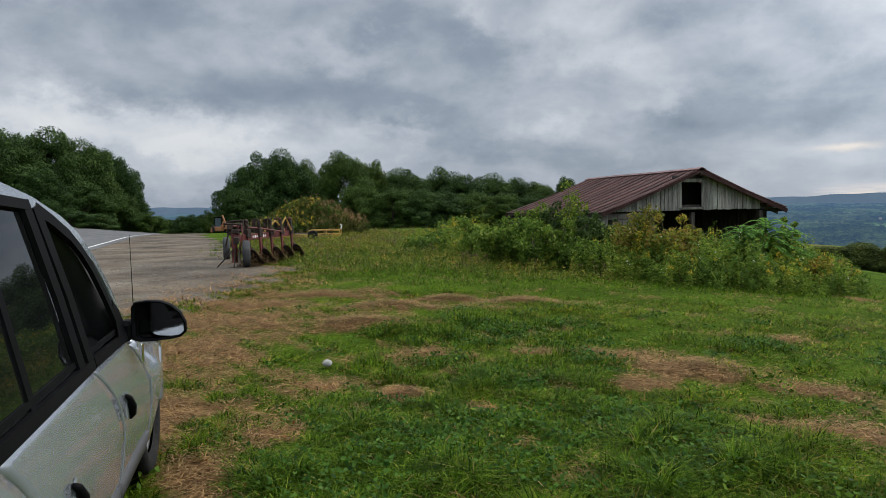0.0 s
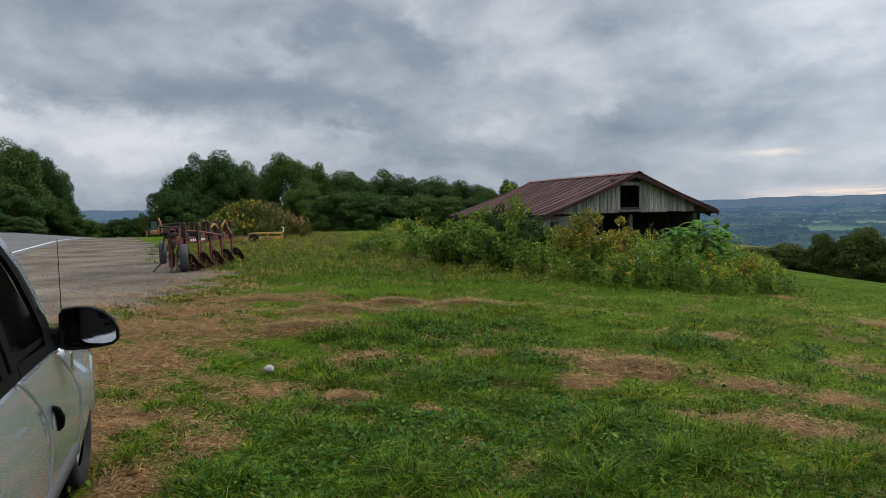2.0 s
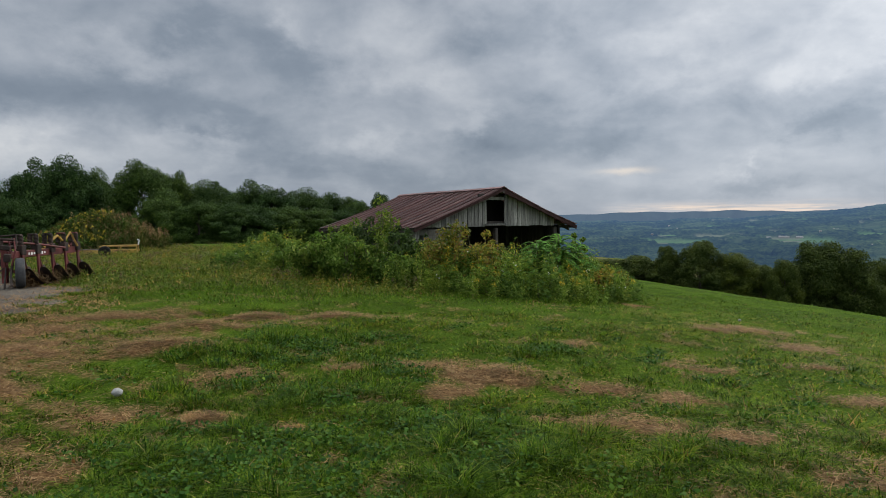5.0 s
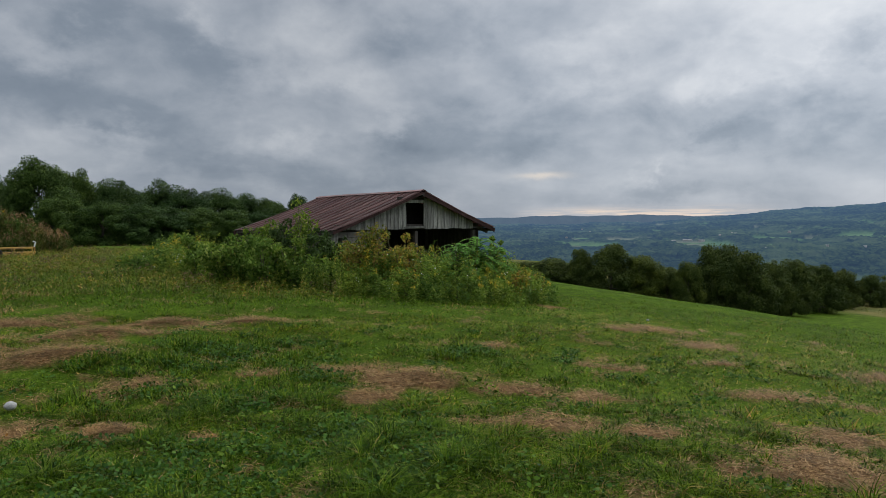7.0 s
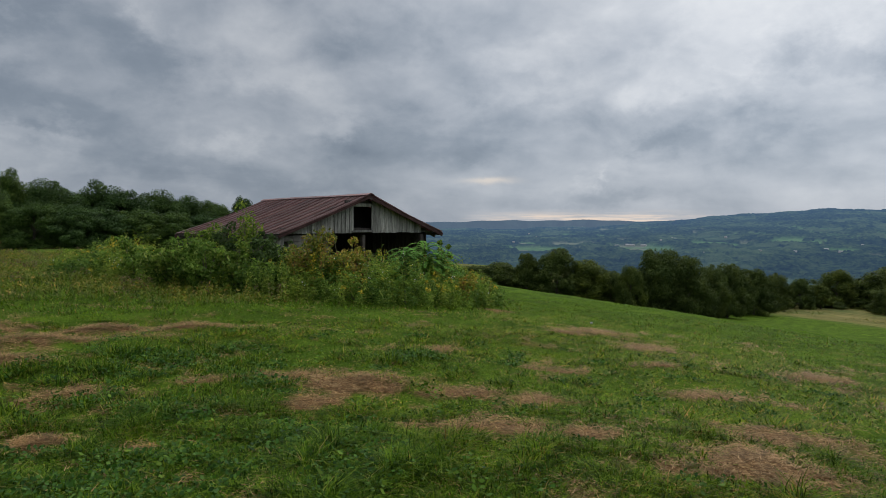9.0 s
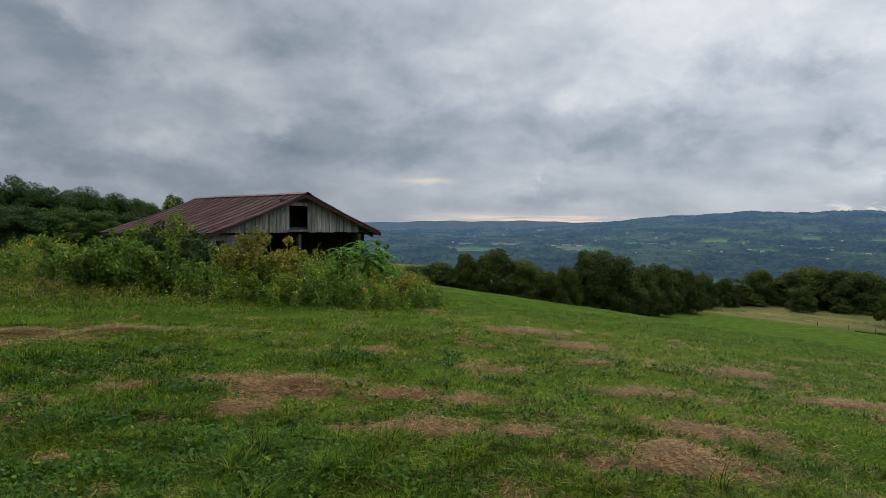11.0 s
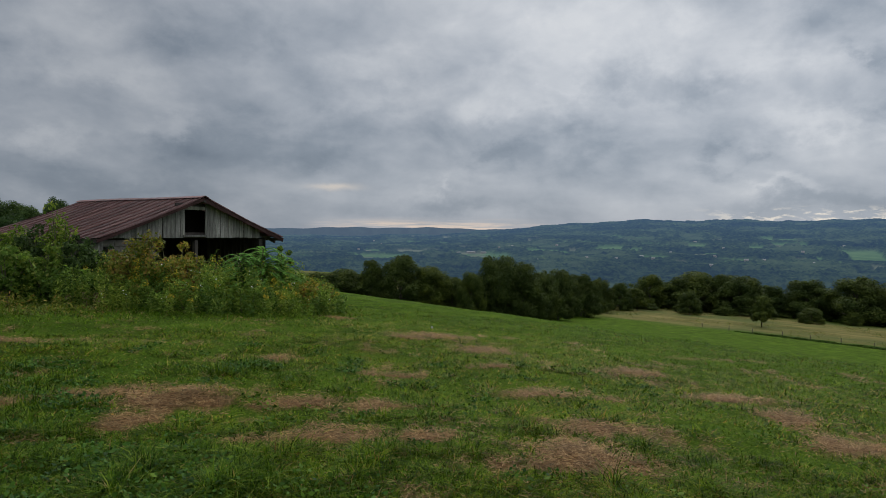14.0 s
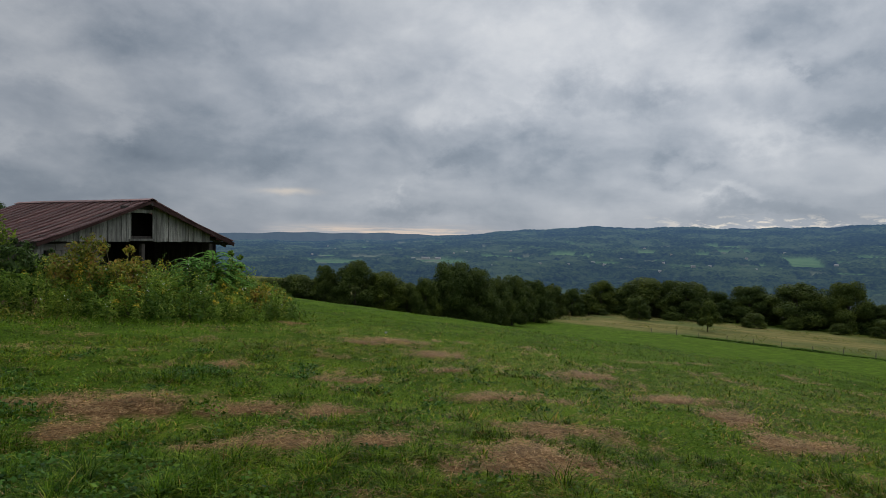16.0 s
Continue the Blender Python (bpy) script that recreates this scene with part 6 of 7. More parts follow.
part("rear_bumper", box(SPAN - 0.06, 0.2, 0.45, (-SPAN / 2, -2.85, 0.5), 0.07), CLAD, car, smooth=True)
part("tailgate", box(SPAN - 0.3, 0.06, 0.9, (-SPAN / 2, -2.68, 1.05), 0.04, (-14, 0, 0)), SILVER, car, smooth=True)
part("floor_pan", box(SPAN - 0.25, 3.9, 0.12, (-SPAN / 2, -0.7, 0.3), 0.02), TRIM, car)
part("headlining", box(SPAN - 0.5, 1.8, 0.02, (-SPAN / 2, -1.45, 1.57), 0.008), CLOTH, car)
part("dashboard", box(SPAN - 0.16, 0.42, 0.34, (-SPAN / 2, 0.16, 0.80), 0.06), CLAD, car, "dark plastic dashboard", smooth=True)
for xs in (-0.42, -SPAN + 0.42):
    seat = part("front_seat", box(0.48, 0.5, 0.2, (xs, -0.55, 0.55), 0.05), CLOTH, car, "dark cloth front seat", smooth=True)
    part("seat_back", box(0.46, 0.16, 0.62, (xs, -0.86, 0.92), 0.05, (14, 0, 0)), CLOTH, seat, smooth=True)
    part("headrest", box(0.26, 0.1, 0.16, (xs, -0.96, 1.3), 0.04, (10, 0, 0)), CLOTH, seat, smooth=True)
part("rear_bench", box(1.25, 0.2, 0.95, (-SPAN / 2, -1.75, 0.85), 0.06, (14, 0, 0)), CLOTH, car, smooth=True)
ring = [(-SPAN + 0.42 + 0.18 * math.cos(a), -0.2 + 0.05 * math.sin(a), 0.98 + 0.17 * math.sin(a)) for a in np.linspace(0, 6.283, 25)]
for side in (1, -1):  # trim inside the windscreen pillars
    bm = bmesh.new()
    rows = []
    for s, z in ((-0.55, 1.50), (-0.36, 1.44), (-0.22, 1.34), (-0.08, 1.20), (0.02, 1.06), (0.08, 0.93)):
        xe = glass_x(z, 0.03)
        rows.append([bm.verts.new((x if side > 0 else -SPAN - x, s + q, z)) for x, q in ((xe, 0.0), (xe - 0.07, -0.015), (xe - 0.16, 0.06), (xe - 0.15, 0.10), (xe, 0.05))])
    for a, b in zip(rows, rows[1:]):
        for j in range(5):
            bm.faces.new((a[j], a[(j + 1) % 5], b[(j + 1) % 5], b[j]))
    bm.faces.new(rows[0])
    bm.faces.new(rows[-1][::-1])
    bmesh.ops.recalc_face_normals(bm, faces=bm.faces)
    part("pillar_trim", bm, CLOTH, car, "dark trim inside the windscreen pillar", smooth=True)
part("steering_wheel", tube(ring, 0.014, 8), TRIM, car, smooth=True)
for side in (1, -1):  # inner door skins
    xi = -0.07 if side > 0 else -SPAN + 0.07
    part("door_lining", box(0.04, 2.0, 0.55, (xi, -0.62, 0.64), 0.015), CLOTH, car)
for s, side in ((0.86, 1), (-1.95, 1), (0.86, -1), (-1.95, -1)):
    wx = -0.115 if side > 0 else -SPAN + 0.115
    m = pose(wx, s, 0.335, 0, 90 * side, 0)
    wheel = part("wheel", turned([(0.0, 0.05), (0.06, 0.06), (0.07, 0.03), (0.17, 0.02), (0.2, 0.055), (0.215, 0.06), (0.215, -0.1), (0.0, -0.1)], 36, m), ALLOY, car, "alloy wheel", smooth=True)
    part("tyre", turned([(0.21, 0.075), (0.25, 0.095), (0.30, 0.10), (0.328, 0.085), (0.335, 0.05), (0.335, -0.07), (0.32, -0.10), (0.25, -0.11), (0.21, -0.1)], 40, m), RUBBER, wheel, "black tyre", smooth=True)
    part("wheel_liner", turned([(0.40, 0.06), (0.405, -0.16), (0.0, -0.17)], 28, m), TRIM, car)

# door mirrors: a rounded shell with its glass turned to the rear
OUT = [(0.025, 0.945), (0.03, 1.10), (0.045, 1.122), (0.10, 1.128), (0.16, 1.122), (0.21, 1.10), (0.25, 1.06), (0.272, 1.01), (0.272, 0.965), (0.25, 0.945), (0.2, 0.935), (0.12, 0.93), (0.06, 0.932)]
for side in (1, -1):
    mid = Vector((0.15, 1.03))
    bm = bmesh.new()
    loops = []
    for depth, k in ((-0.005, 0.90), (-0.022, 0.97), (-0.018, 1.0), (0.03, 1.0), (0.075, 0.93), (0.105, 0.7), (0.115, 0.35)):
        loops.append([bm.verts.new(((mid.x + (x - mid.x) * k) * side - (0 if side > 0 else SPAN), 0.08 + depth, mid.y + (z - mid.y) * k)) for x, z in OUT])
    for a, b in zip(loops, loops[1:]):
        for j in range(len(OUT)):
            bm.faces.new((a[j], a[(j + 1) % len(OUT)], b[(j + 1) % len(OUT)], b[j]))
    bm.faces.new(loops[-1])
    bmesh.ops.recalc_face_normals(bm, faces=bm.faces)
    shell = part("door_mirror", bm, TRIM, car, "black door mirror housing", smooth=True)
    gl = bmesh.new()
    fg = gl.faces.new([gl.verts.new(((mid.x + (x - mid.x) * 0.91) * side - (0 if side > 0 else SPAN), 0.108 - 0.36 * (x - mid.x), mid.y + (z - mid.y) * 0.9)) for x, z in OUT])
    ext = bmesh.ops.extrude_face_region(gl, geom=[fg])
    bmesh.ops.translate(gl, vec=(0, 0.004, 0), verts=[v for v in ext["geom"] if isinstance(v, bmesh.types.BMVert)])
    bmesh.ops.recalc_face_normals(gl, faces=gl.faces)
    part("mirror_glass", gl, CHROME, shell, "mirror glass")
    part("mirror_foot", box(0.07, 0.10, 0.10, ((0.0 if side > 0 else -SPAN), 0.10, 0.985), 0.02), TRIM, shell)
part("antenna", tube([(-0.10, 0.92, 0.86), (-0.10, 0.915, 0.90), (-0.10, 0.905, 1.42)], [0.008, 0.003, 0.0016], 6), TRIM, car, "thin black whip antenna")

# ---- plow ----
RED = surface("faded_red_paint", (0.06, 0.013, 0.012), (0.12, 0.022, 0.020), (0.17, 0.04, 0.036), 3, 30, 0.6, 0.1, 0.3, 0.004, stain=(0.09, 0.045, 0.03, 0.56))
RUST = surface("rusted_steel", (0.022, 0.017, 0.014), (0.042, 0.029, 0.023), (0.075, 0.048, 0.034), 4, 40, 0.75, 0.4, 0.4, 0.005)
OLDTYRE = surface("old_tyre", (0.026, 0.027, 0.029), (0.045, 0.046, 0.048), (0.08, 0.079, 0.076), 4, 40, 0.9, 0, 0.5, 0.006)
YELLOW = surface("faded_yellow_paint", (0.30, 0.17, 0.03), (0.46, 0.28, 0.05), (0.55, 0.36, 0.09), 2, 25, 0.6, 0, 0.3, 0.004, stain=(0.14, 0.07, 0.035, 0.57))
ORANGE = surface("orange_paint", (0.22, 0.085, 0.03), (0.30, 0.12, 0.05), (0.36, 0.17, 0.08), 2, 20, 0.6)

pa, pb = Vector((-5.75, 17.7, 0)), Vector((-4.92, 21.4, 0))
length = (pb - pa).length
heading = math.degrees(math.atan2(-(pb - pa).x, (pb - pa).y))
plow = thing("plow", pose(pa.x, pa.y, ground_at(-5.3, 19.5) + 0.015, 0, 0, heading), "faded red mouldboard plow with rusty shares standing on the gravel", "plow")
# y runs along the beam from the tail wheel, x to the right of it
part("main_beam", box(0.16, length - 0.3, 0.17, (0, length / 2 + 0.15, 0.80), 0.012), RED, plow, "faded red square main beam")
for k in range(7):
    part("lettering_bar", box(0.006, 0.07, 0.075 if k % 2 else 0.055, (0.084, 1.15 + k * 0.12, 0.80), 0.001), PAINT, plow)
for k in range(5):
    y = 0.85 + k * (length - 1.05) / 4
    leg = part("standard", box(0.05, 0.10, 0.95, (0.10, y, 0.56), 0.012, (4, 0, 0)), RED, plow, "red plow leg")
    part("bracket", box(0.16, 0.2, 0.24, (0.06, y, 0.90), 0.015), RUST, plow)
    for dx in (-0.07, 0.08):  # coil springs of the trip
        coil = [(dx + 0.045 * math.cos(a), y - 0.04 + 0.045 * math.sin(a), 1.02 + a * 0.0054) for a in np.linspace(0, 6.283 * 7, 85)]
        part("trip_spring", tube(coil, 0.019, 5), RUST, leg, smooth=True)
        part("spring_rod", tube([(dx, y - 0.04, 0.95), (dx, y - 0.04, 1.29)], 0.014, 6), RUST, leg)
    part("spring_cap", box(0.20, 0.11, 0.035, (0.0, y - 0.04, 1.28), 0.008), RED if k > 2 else RUST, leg)
    bm = bmesh.new()  # mouldboard, twisting as it rises
    g2 = []
    for i in range(9):
        row = []
        for j in range(9):
            u, t = j / 8, i / 8
            row.append(bm.verts.new((0.10 + 0.52 * u + 0.05 * t, y - 0.05 - 0.38 * u * (0.5 + 0.9 * t) + 0.22 * (1 - t) ** 2, 0.02 + 0.42 * t * (1 - 0.6 * (u - 0.35) ** 2) + 0.04 * u)))
        g2.append(row)
    for a, b in zip(g2, g2[1:]):
        for j in range(8):
            bm.faces.new((a[j], a[j + 1], b[j + 1], b[j]))
    bmesh.ops.solidify(bm, geom=bm.faces[:], thickness=0.012)
    part("mouldboard", bm, RUST, plow, "dark rusty curved mouldboard", smooth=True)
    part("share", prism([(0, 0), (0.42, -0.26), (0.46, -0.18), (0.02, 0.12)], 0.02, pose(0.12, y + 0.1, 0.01, 8, 0, 0), 0.004), RUST, plow)
    disc = turned([(0.0, 0.03), (0.1, 0.025), (0.2, 0.006), (0.225, 0.0), (0.2, -0.002), (0.0, 0.018)], 24, pose(0.02, y + 0.42, 0.25, 0, 84, 14))
    part("coulter_disc", disc, RUST, plow, smooth=True)
    part("coulter_arm", tube([(0.0, y + 0.42, 0.26), (-0.05, y + 0.36, 0.55), (0.0, y + 0.22, 0.78)], 0.022, 6), RED, plow)
part("brace_rod", tube([(-0.20, 0.35, 1.14), (0.10, 1.6, 1.02), (0.20, 2.7, 0.88)], 0.028, 8), RED, plow)
part("hitch_frame", tube([(-0.1, length - 0.1, 0.85), (-0.55, length + 0.35, 0.75), (-0.1, length + 0.2, 1.25), (-0.05, length - 0.3, 0.9)], 0.035, 8), RED, plow)
part("lift_cylinder", tube([(-0.25, 0.4, 0.95), (-0.22, 1.2, 0.98)], 0.05, 10), RUST, plow)
for cx, cy, cz, sx, sy, sz in ((-0.2, 0.4, 1.08, 0.16, 0.2, 0.14), (-0.03, 0.36, 0.98, 0.2, 0.16, 0.12), (-0.12, 0.5, 0.9, 0.3, 0.12, 0.1), (-0.26, 0.62, 0.98, 0.1, 0.26, 0.1), (0.04, 0.3, 0.74, 0.14, 0.2, 0.2)):
    part("valve_block", box(sx, sy, sz, (cx, cy, cz), 0.02, (cx * 40, cy * 20, cz * 30)), RUST, plow)
for cx in (-0.3, -0.14, 0.02, 0.14):
    part("linkage_rod", tube([(cx, 0.3, 0.55), (cx + 0.06, 0.36, 0.9), (cx - 0.04, 0.5, 1.2)], 0.022, 6), RUST if cx < 0 else RED, plow)
part("crossbar", tube([(-0.36, 0.35, 1.2), (0.16, 0.4, 1.17)], 0.035, 6), RUST, plow)
part("mast", tube([(-0.1, 3.0, 0.85), (0.05, 3.3, 1.3), (0.14, 3.5, 0.9)], 0.03, 6), YELLOW, plow)
part("axle_post", box(0.12, 0.12, 0.85, (-0.06, 0.36, 0.55), 0.015), RED, plow)
part("axle", tube([(0.22, 0.38, 0.37), (-0.1, 0.5, 0.46), (-1.6, 2.9, 0.40)], 0.04, 8), RED, plow)
for k, (hx, hy) in enumerate(((-0.2, 0.5), (-0.1, 0.9), (-0.22, 1.5))):
    part("hydraulic_hose", tube([(hx, hy, 1.02), (hx - 0.12, hy + 0.25, 1.16 - 0.1 * k), (hx - 0.05, hy + 0.7, 0.98), (hx + 0.1, hy + 1.1, 0.92)], 0.016, 6), TRIM, plow, smooth=True)
part("trip_frame", tube([(-0.3, 0.45, 0.92), (-0.34, 0.5, 1.25), (0.12, 0.55, 1.28), (0.12, 0.5, 0.95)], 0.03, 6), RUST, plow)
part("mast", tube([(-0.18, 2.2, 0.85), (0.05, 2.6, 1.22), (0.1, 3.1, 0.9)], 0.032, 6), YELLOW, plow, "faded yellow brace")
part("furrow_arm", tube([(0.05, 0.5, 0.62), (0.22, 0.1, 0.3), (0.35, -0.1, 0.1)], 0.03, 6), RUST, plow)
part("prop_stand", tube([(-0.05, 0.3, 0.5), (-0.42, 0.05, 0.02)], 0.02, 6), RUST, plow)
part("prop_stand", tube([(0.0, 0.3, 0.5), (0.12, 0.0, 0.02)], 0.02, 6), RUST, plow)
for wx, wy, rad in ((0.27, 0.40, 0.365), (-1.87, 2.98, 0.36)):
    wl = part("gauge_wheel", turned([(0.0, 0.03), (0.08, 0.04), (0.1, 0.02), (0.17, 0.03), (0.19, 0.06), (0.19, -0.06), (0.0, -0.05)], 28, pose(wx, wy, rad, 0, 90, 17 - heading)), RED, plow, "steel gauge wheel", smooth=True)
    part("tyre", turned([(0.18, 0.08), (0.25, 0.105), (0.32, 0.10), (rad - 0.012, 0.08), (rad, 0.045), (rad, -0.045), (rad - 0.012, -0.08), (0.32, -0.10), (0.25, -0.105), (0.18, -0.08)], 36, pose(wx, wy, rad, 0, 90, 17 - heading)), OLDTYRE, wl, "worn grey rubber tyre", smooth=True)

# ---- yellow implement behind the plow ----
ix, iy = -7.4, 33.0
imp = thing("hay_elevator", pose(ix, iy, ground_at(ix, iy) + 0.12, 0, 0, 4), "low faded yellow farm implement lying in the grass", "farm implement")
for dy in (-0.45, 0.45):
    part("side_rail", box(4.6, 0.06, 0.16, (0, dy, 0.12), 0.01), YELLOW, imp, "faded yellow side rail")
    part("upper_rail", box(1.55, 0.05, 0.07, (1.5, dy, 0.37), 0.008), YELLOW, imp)
    for dx in (0.78, 1.5, 2.25):
        part("rail_post", box(0.05, 0.05, 0.22, (dx, dy, 0.27), 0.006), YELLOW, imp)
for k in range(12):
    part("cross_slat", box(0.05, 0.86, 0.05, (-2.2 + k * 0.4, 0, 0.16), 0.006), RUST if k % 3 else YELLOW, imp)
part("bed_plate", box(2.9, 0.8, 0.02, (-0.7, 0, 0.22), 0.005), RUST, imp)
wl = part("carrying_wheel", turned([(0.0, 0.04), (0.12, 0.05), (0.13, -0.05), (0.0, -0.05)], 24, pose(0.95, -0.58, 0.14, 90, 0, 0)), RUST, imp, smooth=True)
part("tyre", turned([(0.12, 0.07), (0.2, 0.09), (0.25, 0.06), (0.25, -0.06), (0.2, -0.09), (0.12, -0.07)], 28, pose(0.95, -0.58, 0.14, 90, 0, 0)), RUBBER, wl, smooth=True)
part("tow_eye", tube([(2.25, 0.4, 0.4), (2.3, 0.4, 0.6), (2.2, 0.4, 0.64)], 0.03, 6), PAINT, imp)

# ---- backhoe beyond the verge ----
bx, by = polar(-18.75, 60)
hoe = thing("backhoe", pose(bx, by, ground_at(bx, by) - 0.05, 0, 0, 20) @ Matrix.Scale(0.78, 4), "small orange backhoe tractor parked beyond the verge", "backhoe")
BLUEGLASS = plain("cab_glass", (0.06, 0.09, 0.115), 0.15)
part("chassis", box(1.0, 1.9, 0.5, (0, 0, 0.7), 0.05), ORANGE, hoe)
cab = part("cab", box(0.7, 0.08, 0.08, (-0.1, 0, 1.95), 0.02), TRIM, hoe)
for dx in (-0.42, 0.24):
    for dy in (-0.35, 0.4):
        part("cab_pillar", box(0.06, 0.06, 1.1, (dx, dy, 1.42), 0.01), TRIM, cab)
part("cab_roof", box(0.82, 0.95, 0.09, (-0.09, 0, 1.98), 0.03), TRIM, cab)
part("cab_window", box(0.6, 0.03, 0.95, (-0.09, -0.35, 1.42), 0.005), BLUEGLASS, cab)
part("boom", tube([(0.25, -0.9, 0.8), (0.55, -1.0, 1.6), (0.38, -0.95, 2.2)], [0.13, 0.12, 0.09], 4), ORANGE, hoe)
part("dipper", tube([(0.36, -1.0, 2.2), (0.60, -1.1, 1.5), (0.68, -1.1, 1.05)], [0.09, 0.08, 0.07], 4), ORANGE, hoe)
part("bucket", prism([(0, 0), (0.4, 0.05), (0.42, 0.4), (0.15, 0.45)], 0.45, pose(0.5, -1.0, 0.65, 90, 0, 0), 0.02), ORANGE, hoe)
for dx in (-0.78, 0.85):
    part("stabiliser", prism([(0, 0), (0.3, 0), (0.24, 0.5), (0.05, 0.55)], 0.12, pose(dx - 0.15, -0.8, 0.35, 90, 0, 0), 0.02), ORANGE, hoe)
for dx in (-0.62, 0.62):
    for dy, rad in ((-0.6, 0.55), (0.8, 0.4)):
        part("wheel", turned([(0.0, 0.1), (rad * 0.5, 0.1), (rad * 0.6, 0.14), (rad, 0.1), (rad, -0.1), (0.0, -0.1)], 24, pose(dx, dy, rad, 0, 90, 0)), RUBBER, hoe, smooth=True)

# ---- small things ----
STONE = surface("pale_stone", (0.2, 0.2, 0.19), (0.30, 0.30, 0.29), (0.40, 0.40, 0.38), 12, 80, 0.85, 0, 0.4, 0.004)


def stone(x, y, size, seed):
    g = random.Random(seed)
    bm = bmesh.new()
    bmesh.ops.create_icosphere(bm, subdivisions=3, radius=1.0)
    for v in bm.verts:
        k = 1 + 0.14 * noise.noise(v.co * 1.3 + Vector((seed, 0, 0))) + 0.05 * noise.noise(v.co * 4)
        v.co = Vector((v.co.x * size * 1.0 * k, v.co.y * size * 0.8 * k, v.co.z * size * 0.62 * k))
    ob = part("stone", bm, STONE, None, smooth=True)
    ob.matrix_world = pose(x, y, ground_at(x, y) + size * 0.42 + 0.03, 0, 0, g.uniform(0, 360))
    return tagged(ob, "pale grey rounded stone lying in dead grass", "stone")


stone(-1.235, 6.80, 0.062, 3)
stone(10.46, 12.21, 0.04, 5)

POST = surface("fence_post_wood", (0.06, 0.05, 0.04), (0.1, 0.085, 0.07), (0.15, 0.13, 0.11), 4, 30, 0.9)
for k, az in enumerate((62.6, 64.6, 66.3, 68.4, 70.3, 72.3, 74.4, 76.4, 78.4)):
    x, y = polar(az, 118 / math.sin(radians(az)))
    fp = part("fence_post", tube([(0, 0, -0.3), (0.01, 0, 0.45), (0.02 * (k % 3 - 1), 0, 0.85 + 0.1 * (k % 2))], [0.07, 0.065, 0.06], 8), POST)
    fp.matrix_world = pose(x, y, ground_at(x, y), 0, 0, k * 40)
    tagged(fp, "old wooden fence post along the hayfield", "fence post", "hayfield fence")

# ---- far fields and farmsteads across the valley ----
FARWHITE = surface("far_white_walls", (0.24, 0.235, 0.26), (0.34, 0.33, 0.36), (0.42, 0.41, 0.45), 0.2, 1, 0.8)
FARROOF = surface("far_grey_roofs", (0.16, 0.17, 0.19), (0.22, 0.23, 0.25), (0.28, 0.29, 0.31), 0.2, 1, 0.8)


def farmhouse(az, el, wide, deep, high):
    r = far_place(az, el)
    x, y = polar(az, r)
    ob = thing("farmhouse", pose(x, y, float(far_z(np.array(az), np.array(r))) + 7.0, 0, 0, -az + rnd.uniform(-25, 25)), "tiny white farm building on the far hillside", "house", "far farm buildings")
    part("wall", box(wide, deep, high, (0, 0, high / 2), 0.05), FARWHITE, ob)
    part("house_roof", prism([(-deep * 0.56, 0), (deep * 0.56, 0), (0, high * 0.55)], wide * 1.05, pose(-wide * 0.525, 0, high, 90, 0, 90), 0.0), FARROOF, ob)


rnd = random.Random(21)
for az, el, wd in ((43.6, -2.05, 60), (44.3, -2.12, 40), (42.6, -2.0, 26), (46.0, -1.5, 18), (46.5, -1.42, 16), (47.2, -1.55, 20), (35.2, -1.15, 20), (35.6, -1.2, 15), (50.6, -1.2, 16), (57.6, -2.2, 22), (58.5, -2.3, 18), (63.5, -2.1, 18), (66.0, -2.25, 24), (67.0, -2.3, 16), (64.0, -1.4, 18), (69.4, -1.5, 18), (72.6, -1.15, 18), (61.8, -1.0, 16), (53.0, -2.4, 16), (60.2, -1.9, 18), (75.6, -1.9, 20), (70.5, -2.4, 16), (33.4, -1.9, 14), (48.8, -2.6, 14), (55.5, -2.5, 16), (39.4, -0.5, 12), (63.0, -2.7, 16)):
    farmhouse(az + rnd.uniform(-0.3, 0.3), el + rnd.uniform(-0.15, 0.15), wd * rnd.uniform(0.35, 0.6), 7 + wd * 0.05, rnd.uniform(3.5, 5.0))

# loose stones on the gravel
g = np.random.RandomState(77)
x, y = g.uniform(-9, -2.6, 9000), 6.5 + 16 * g.rand(9000) ** 1.3
keep = x < gravel_edge(y) + 0.3 * np.sin(y * 1.9) - 0.1
x, y = x[keep], y[keep]
k = len(x)
s = g.uniform(0.008, 0.028, k) * (1 + 0.3 * (g.rand(k) > 0.95))
z = land(x, y) + 0.015
a = g.uniform(0, 6.283, k)
ring = [np.stack([x + s * np.cos(a + t) * q, y + s * np.sin(a + t) * q, z - 0.004], -1) for t, q in ((0, 1.1), (1.6, 0.8), (3.1, 1.0), (4.7, 0.85))]
top = np.stack([x + s * 0.2 * np.cos(a), y + s * 0.2 * np.sin(a), z + s * 0.8], -1)
v = np.stack(ring + [top], 1).reshape(-1, 3)
i = np.arange(k)[:, None] * 5
f = np.concatenate([i + np.array([[p, (p + 1) % 4, 4]]) for p in range(4)])
PEBBLE = surface("gravel_stones", (0.05, 0.043, 0.036), (0.11, 0.098, 0.084), (0.19, 0.172, 0.15), 9, 60, 0.9, spec=0.2)
stuff("gravel_stones", v, f, PEBBLE, "loose grey gravel stones on the pull-off", "gravel")
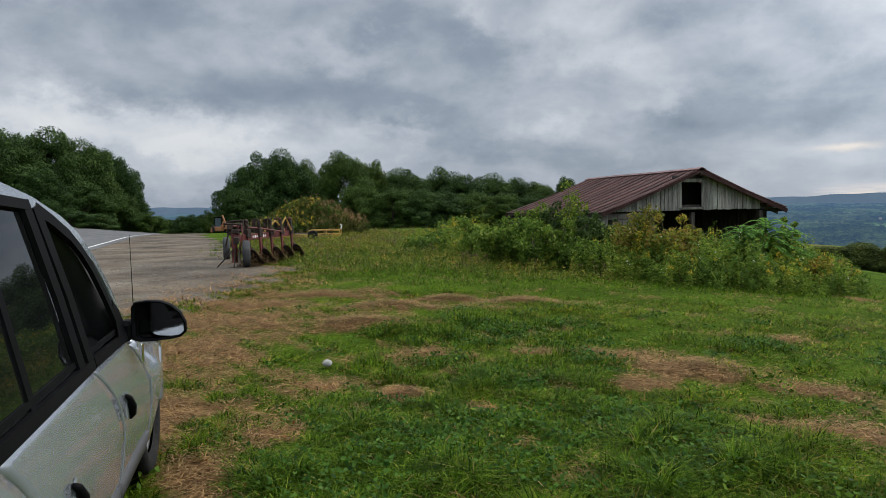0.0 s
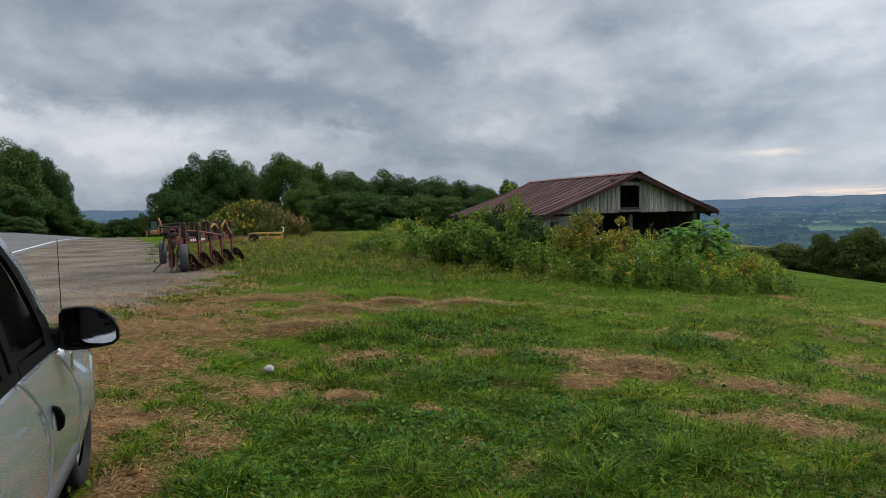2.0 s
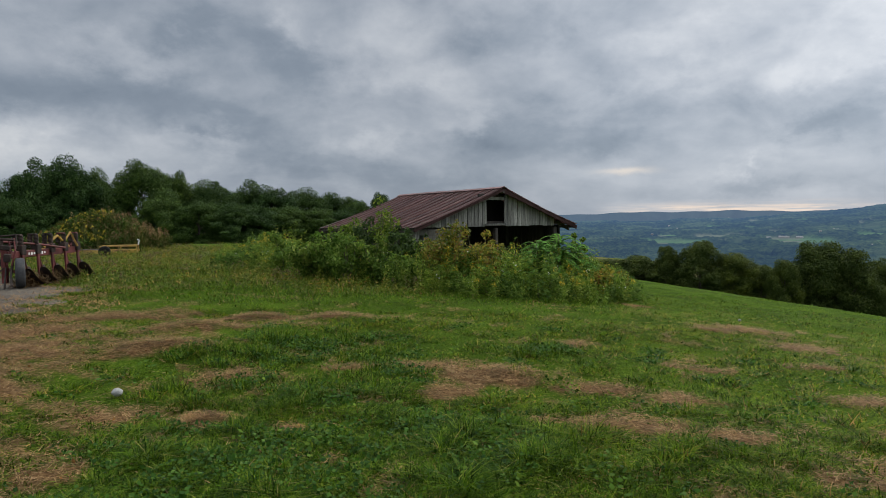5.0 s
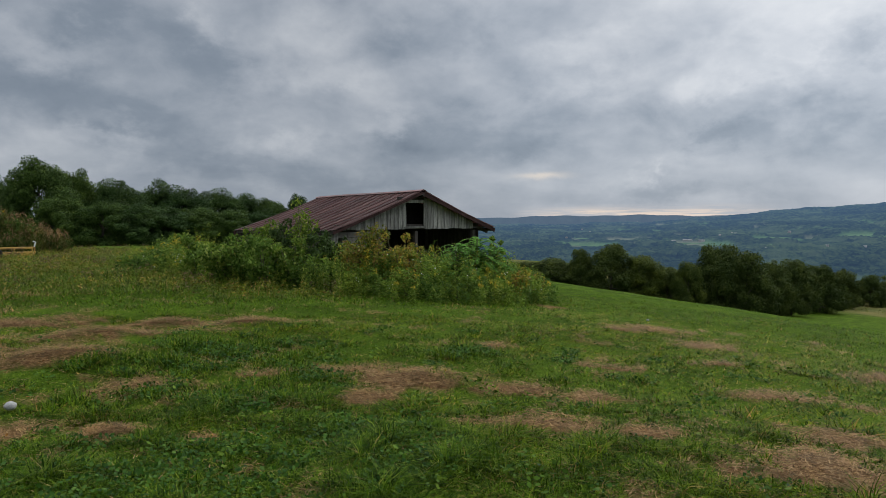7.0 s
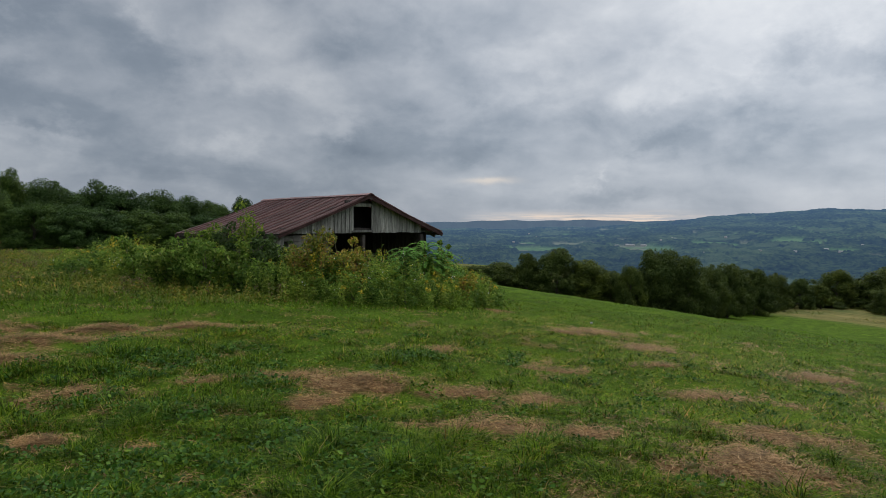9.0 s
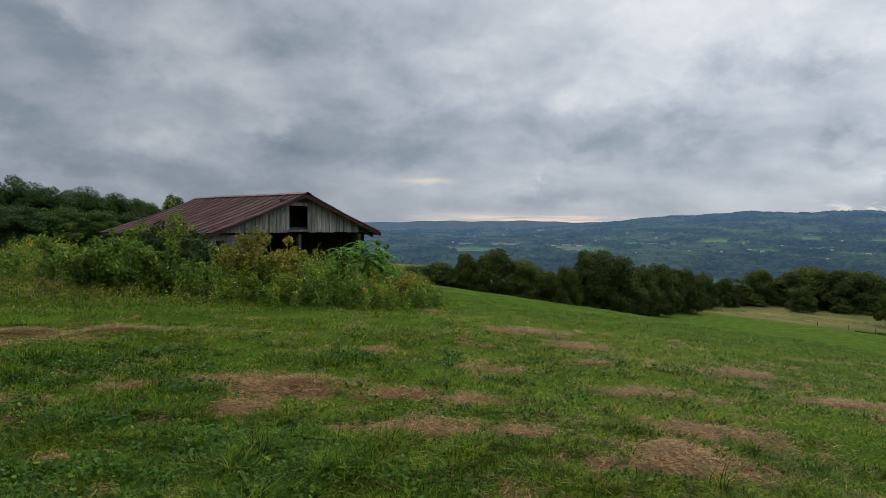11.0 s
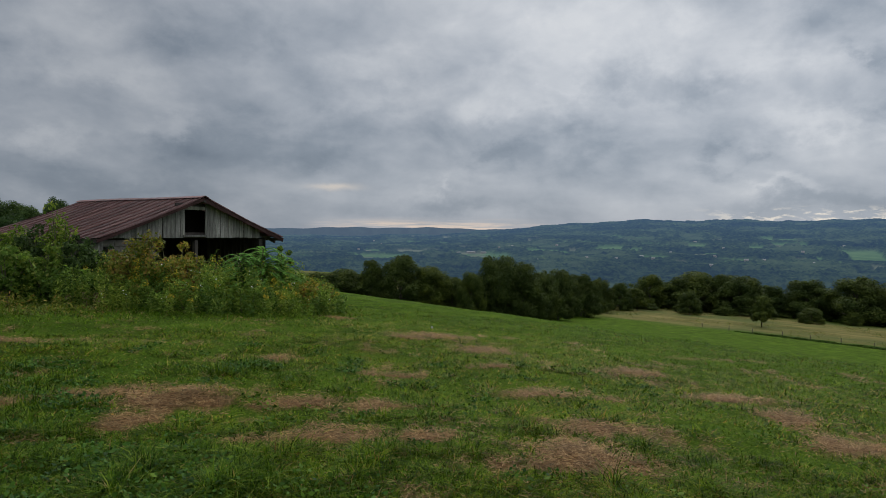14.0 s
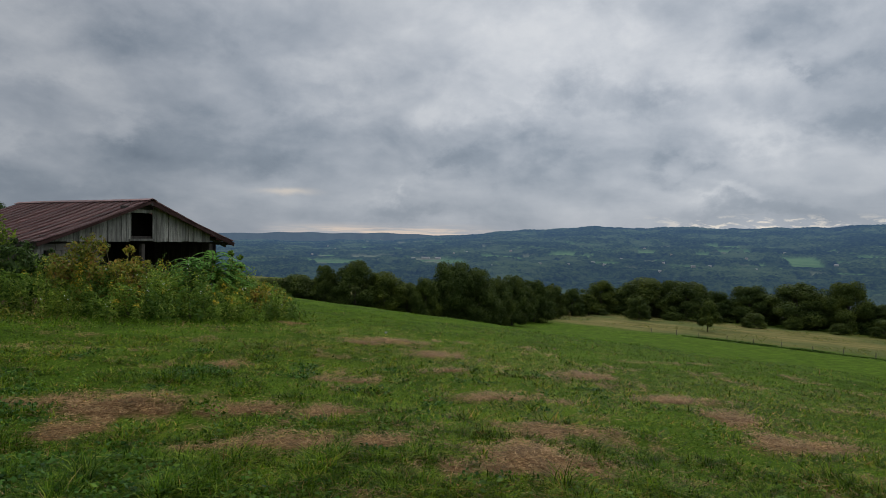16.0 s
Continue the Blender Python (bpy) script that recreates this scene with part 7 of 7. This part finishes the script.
# fallen leaves and scraps of straw on the bare earth
FALLEN = foliage("fallen_leaves", [(0, (0.16, 0.07, 0.02)), (0.5, (0.30, 0.14, 0.04)), (1, (0.45, 0.30, 0.08))])
x, y = sow(3.0, 9.0, 420, g, -32, 30)
c = np.stack([x, y, land(x, y) + 0.05], 1)[dryness(x, y) > 0.35]
v, f = leaves(c, np.tile([0.0, 0.0, 1.0], (len(c), 1)), 0.018, g, 0.6)
stuff("fallen_leaves", v, f, FALLEN, "a few brown fallen leaves on bare earth", "leaves")
# dead stalks caught under the plow
g = np.random.RandomState(55)
k = 260
py_ = g.uniform(0.3, 3.9, k)
side_x = g.normal(0.25, 0.16, k)
c = []
for a, b in zip(side_x, py_):
    q = plow.matrix_world @ Vector((a, b, 0))
    c.append((q.x, q.y))
c = np.array(c)
c, d = stalks(c[:, 0], c[:, 1], land(c[:, 0], c[:, 1]) + 0.02, g.uniform(0.1, 0.42, k), 12, 0.05, g, 0.06)
v, f = leaves(c, d, 0.07, g, 0.10, -1.5)
stuff("dead_stalks", v, f, PLUME, "brown dead weeds caught round the plow legs", "weeds")
# rank growth along the hayfield fence
g = np.random.RandomState(91)
az = g.uniform(65, 82, 2600)
rr = 117.3 / np.sin(np.radians(az)) + g.normal(0, 0.25, 2600)
x, y = rr * np.sin(np.radians(az)), rr * np.cos(np.radians(az))
c, d = stalks(x, y, land(x, y), g.uniform(0.1, 0.32, 2600) * (0.5 + 0.6 * (fuzz(x, y, 0.15) > 0)), 7, 0.1, g, 0.15)
v, f = leaves(c, d, 0.13, g, 0.35, folded=False)
stuff("fence_weeds", v, f, DARKWEED, "rank green weeds along the foot of the hayfield fence", "weeds")
# tufts left standing in the hayfield
x, y = g.uniform(119, 172, 5200), g.uniform(15, 110, 5200)
keep = (fuzz(x, y, 0.12, 2.0) + 0.5 * fuzz(x, y, 0.45, 1.0) > 0.25)
x, y = x[keep], y[keep]
c, d = stalks(x, y, land(x, y), g.uniform(0.25, 0.7, len(x)), 9, 0.1, g, 0.22)
v, f = leaves(c, d, 0.10, g, 0.25, folded=False)
stuff("hayfield_tufts", v, f, MEADOWGRASS, "tufts of tall drying grass standing in the hayfield", "grass")
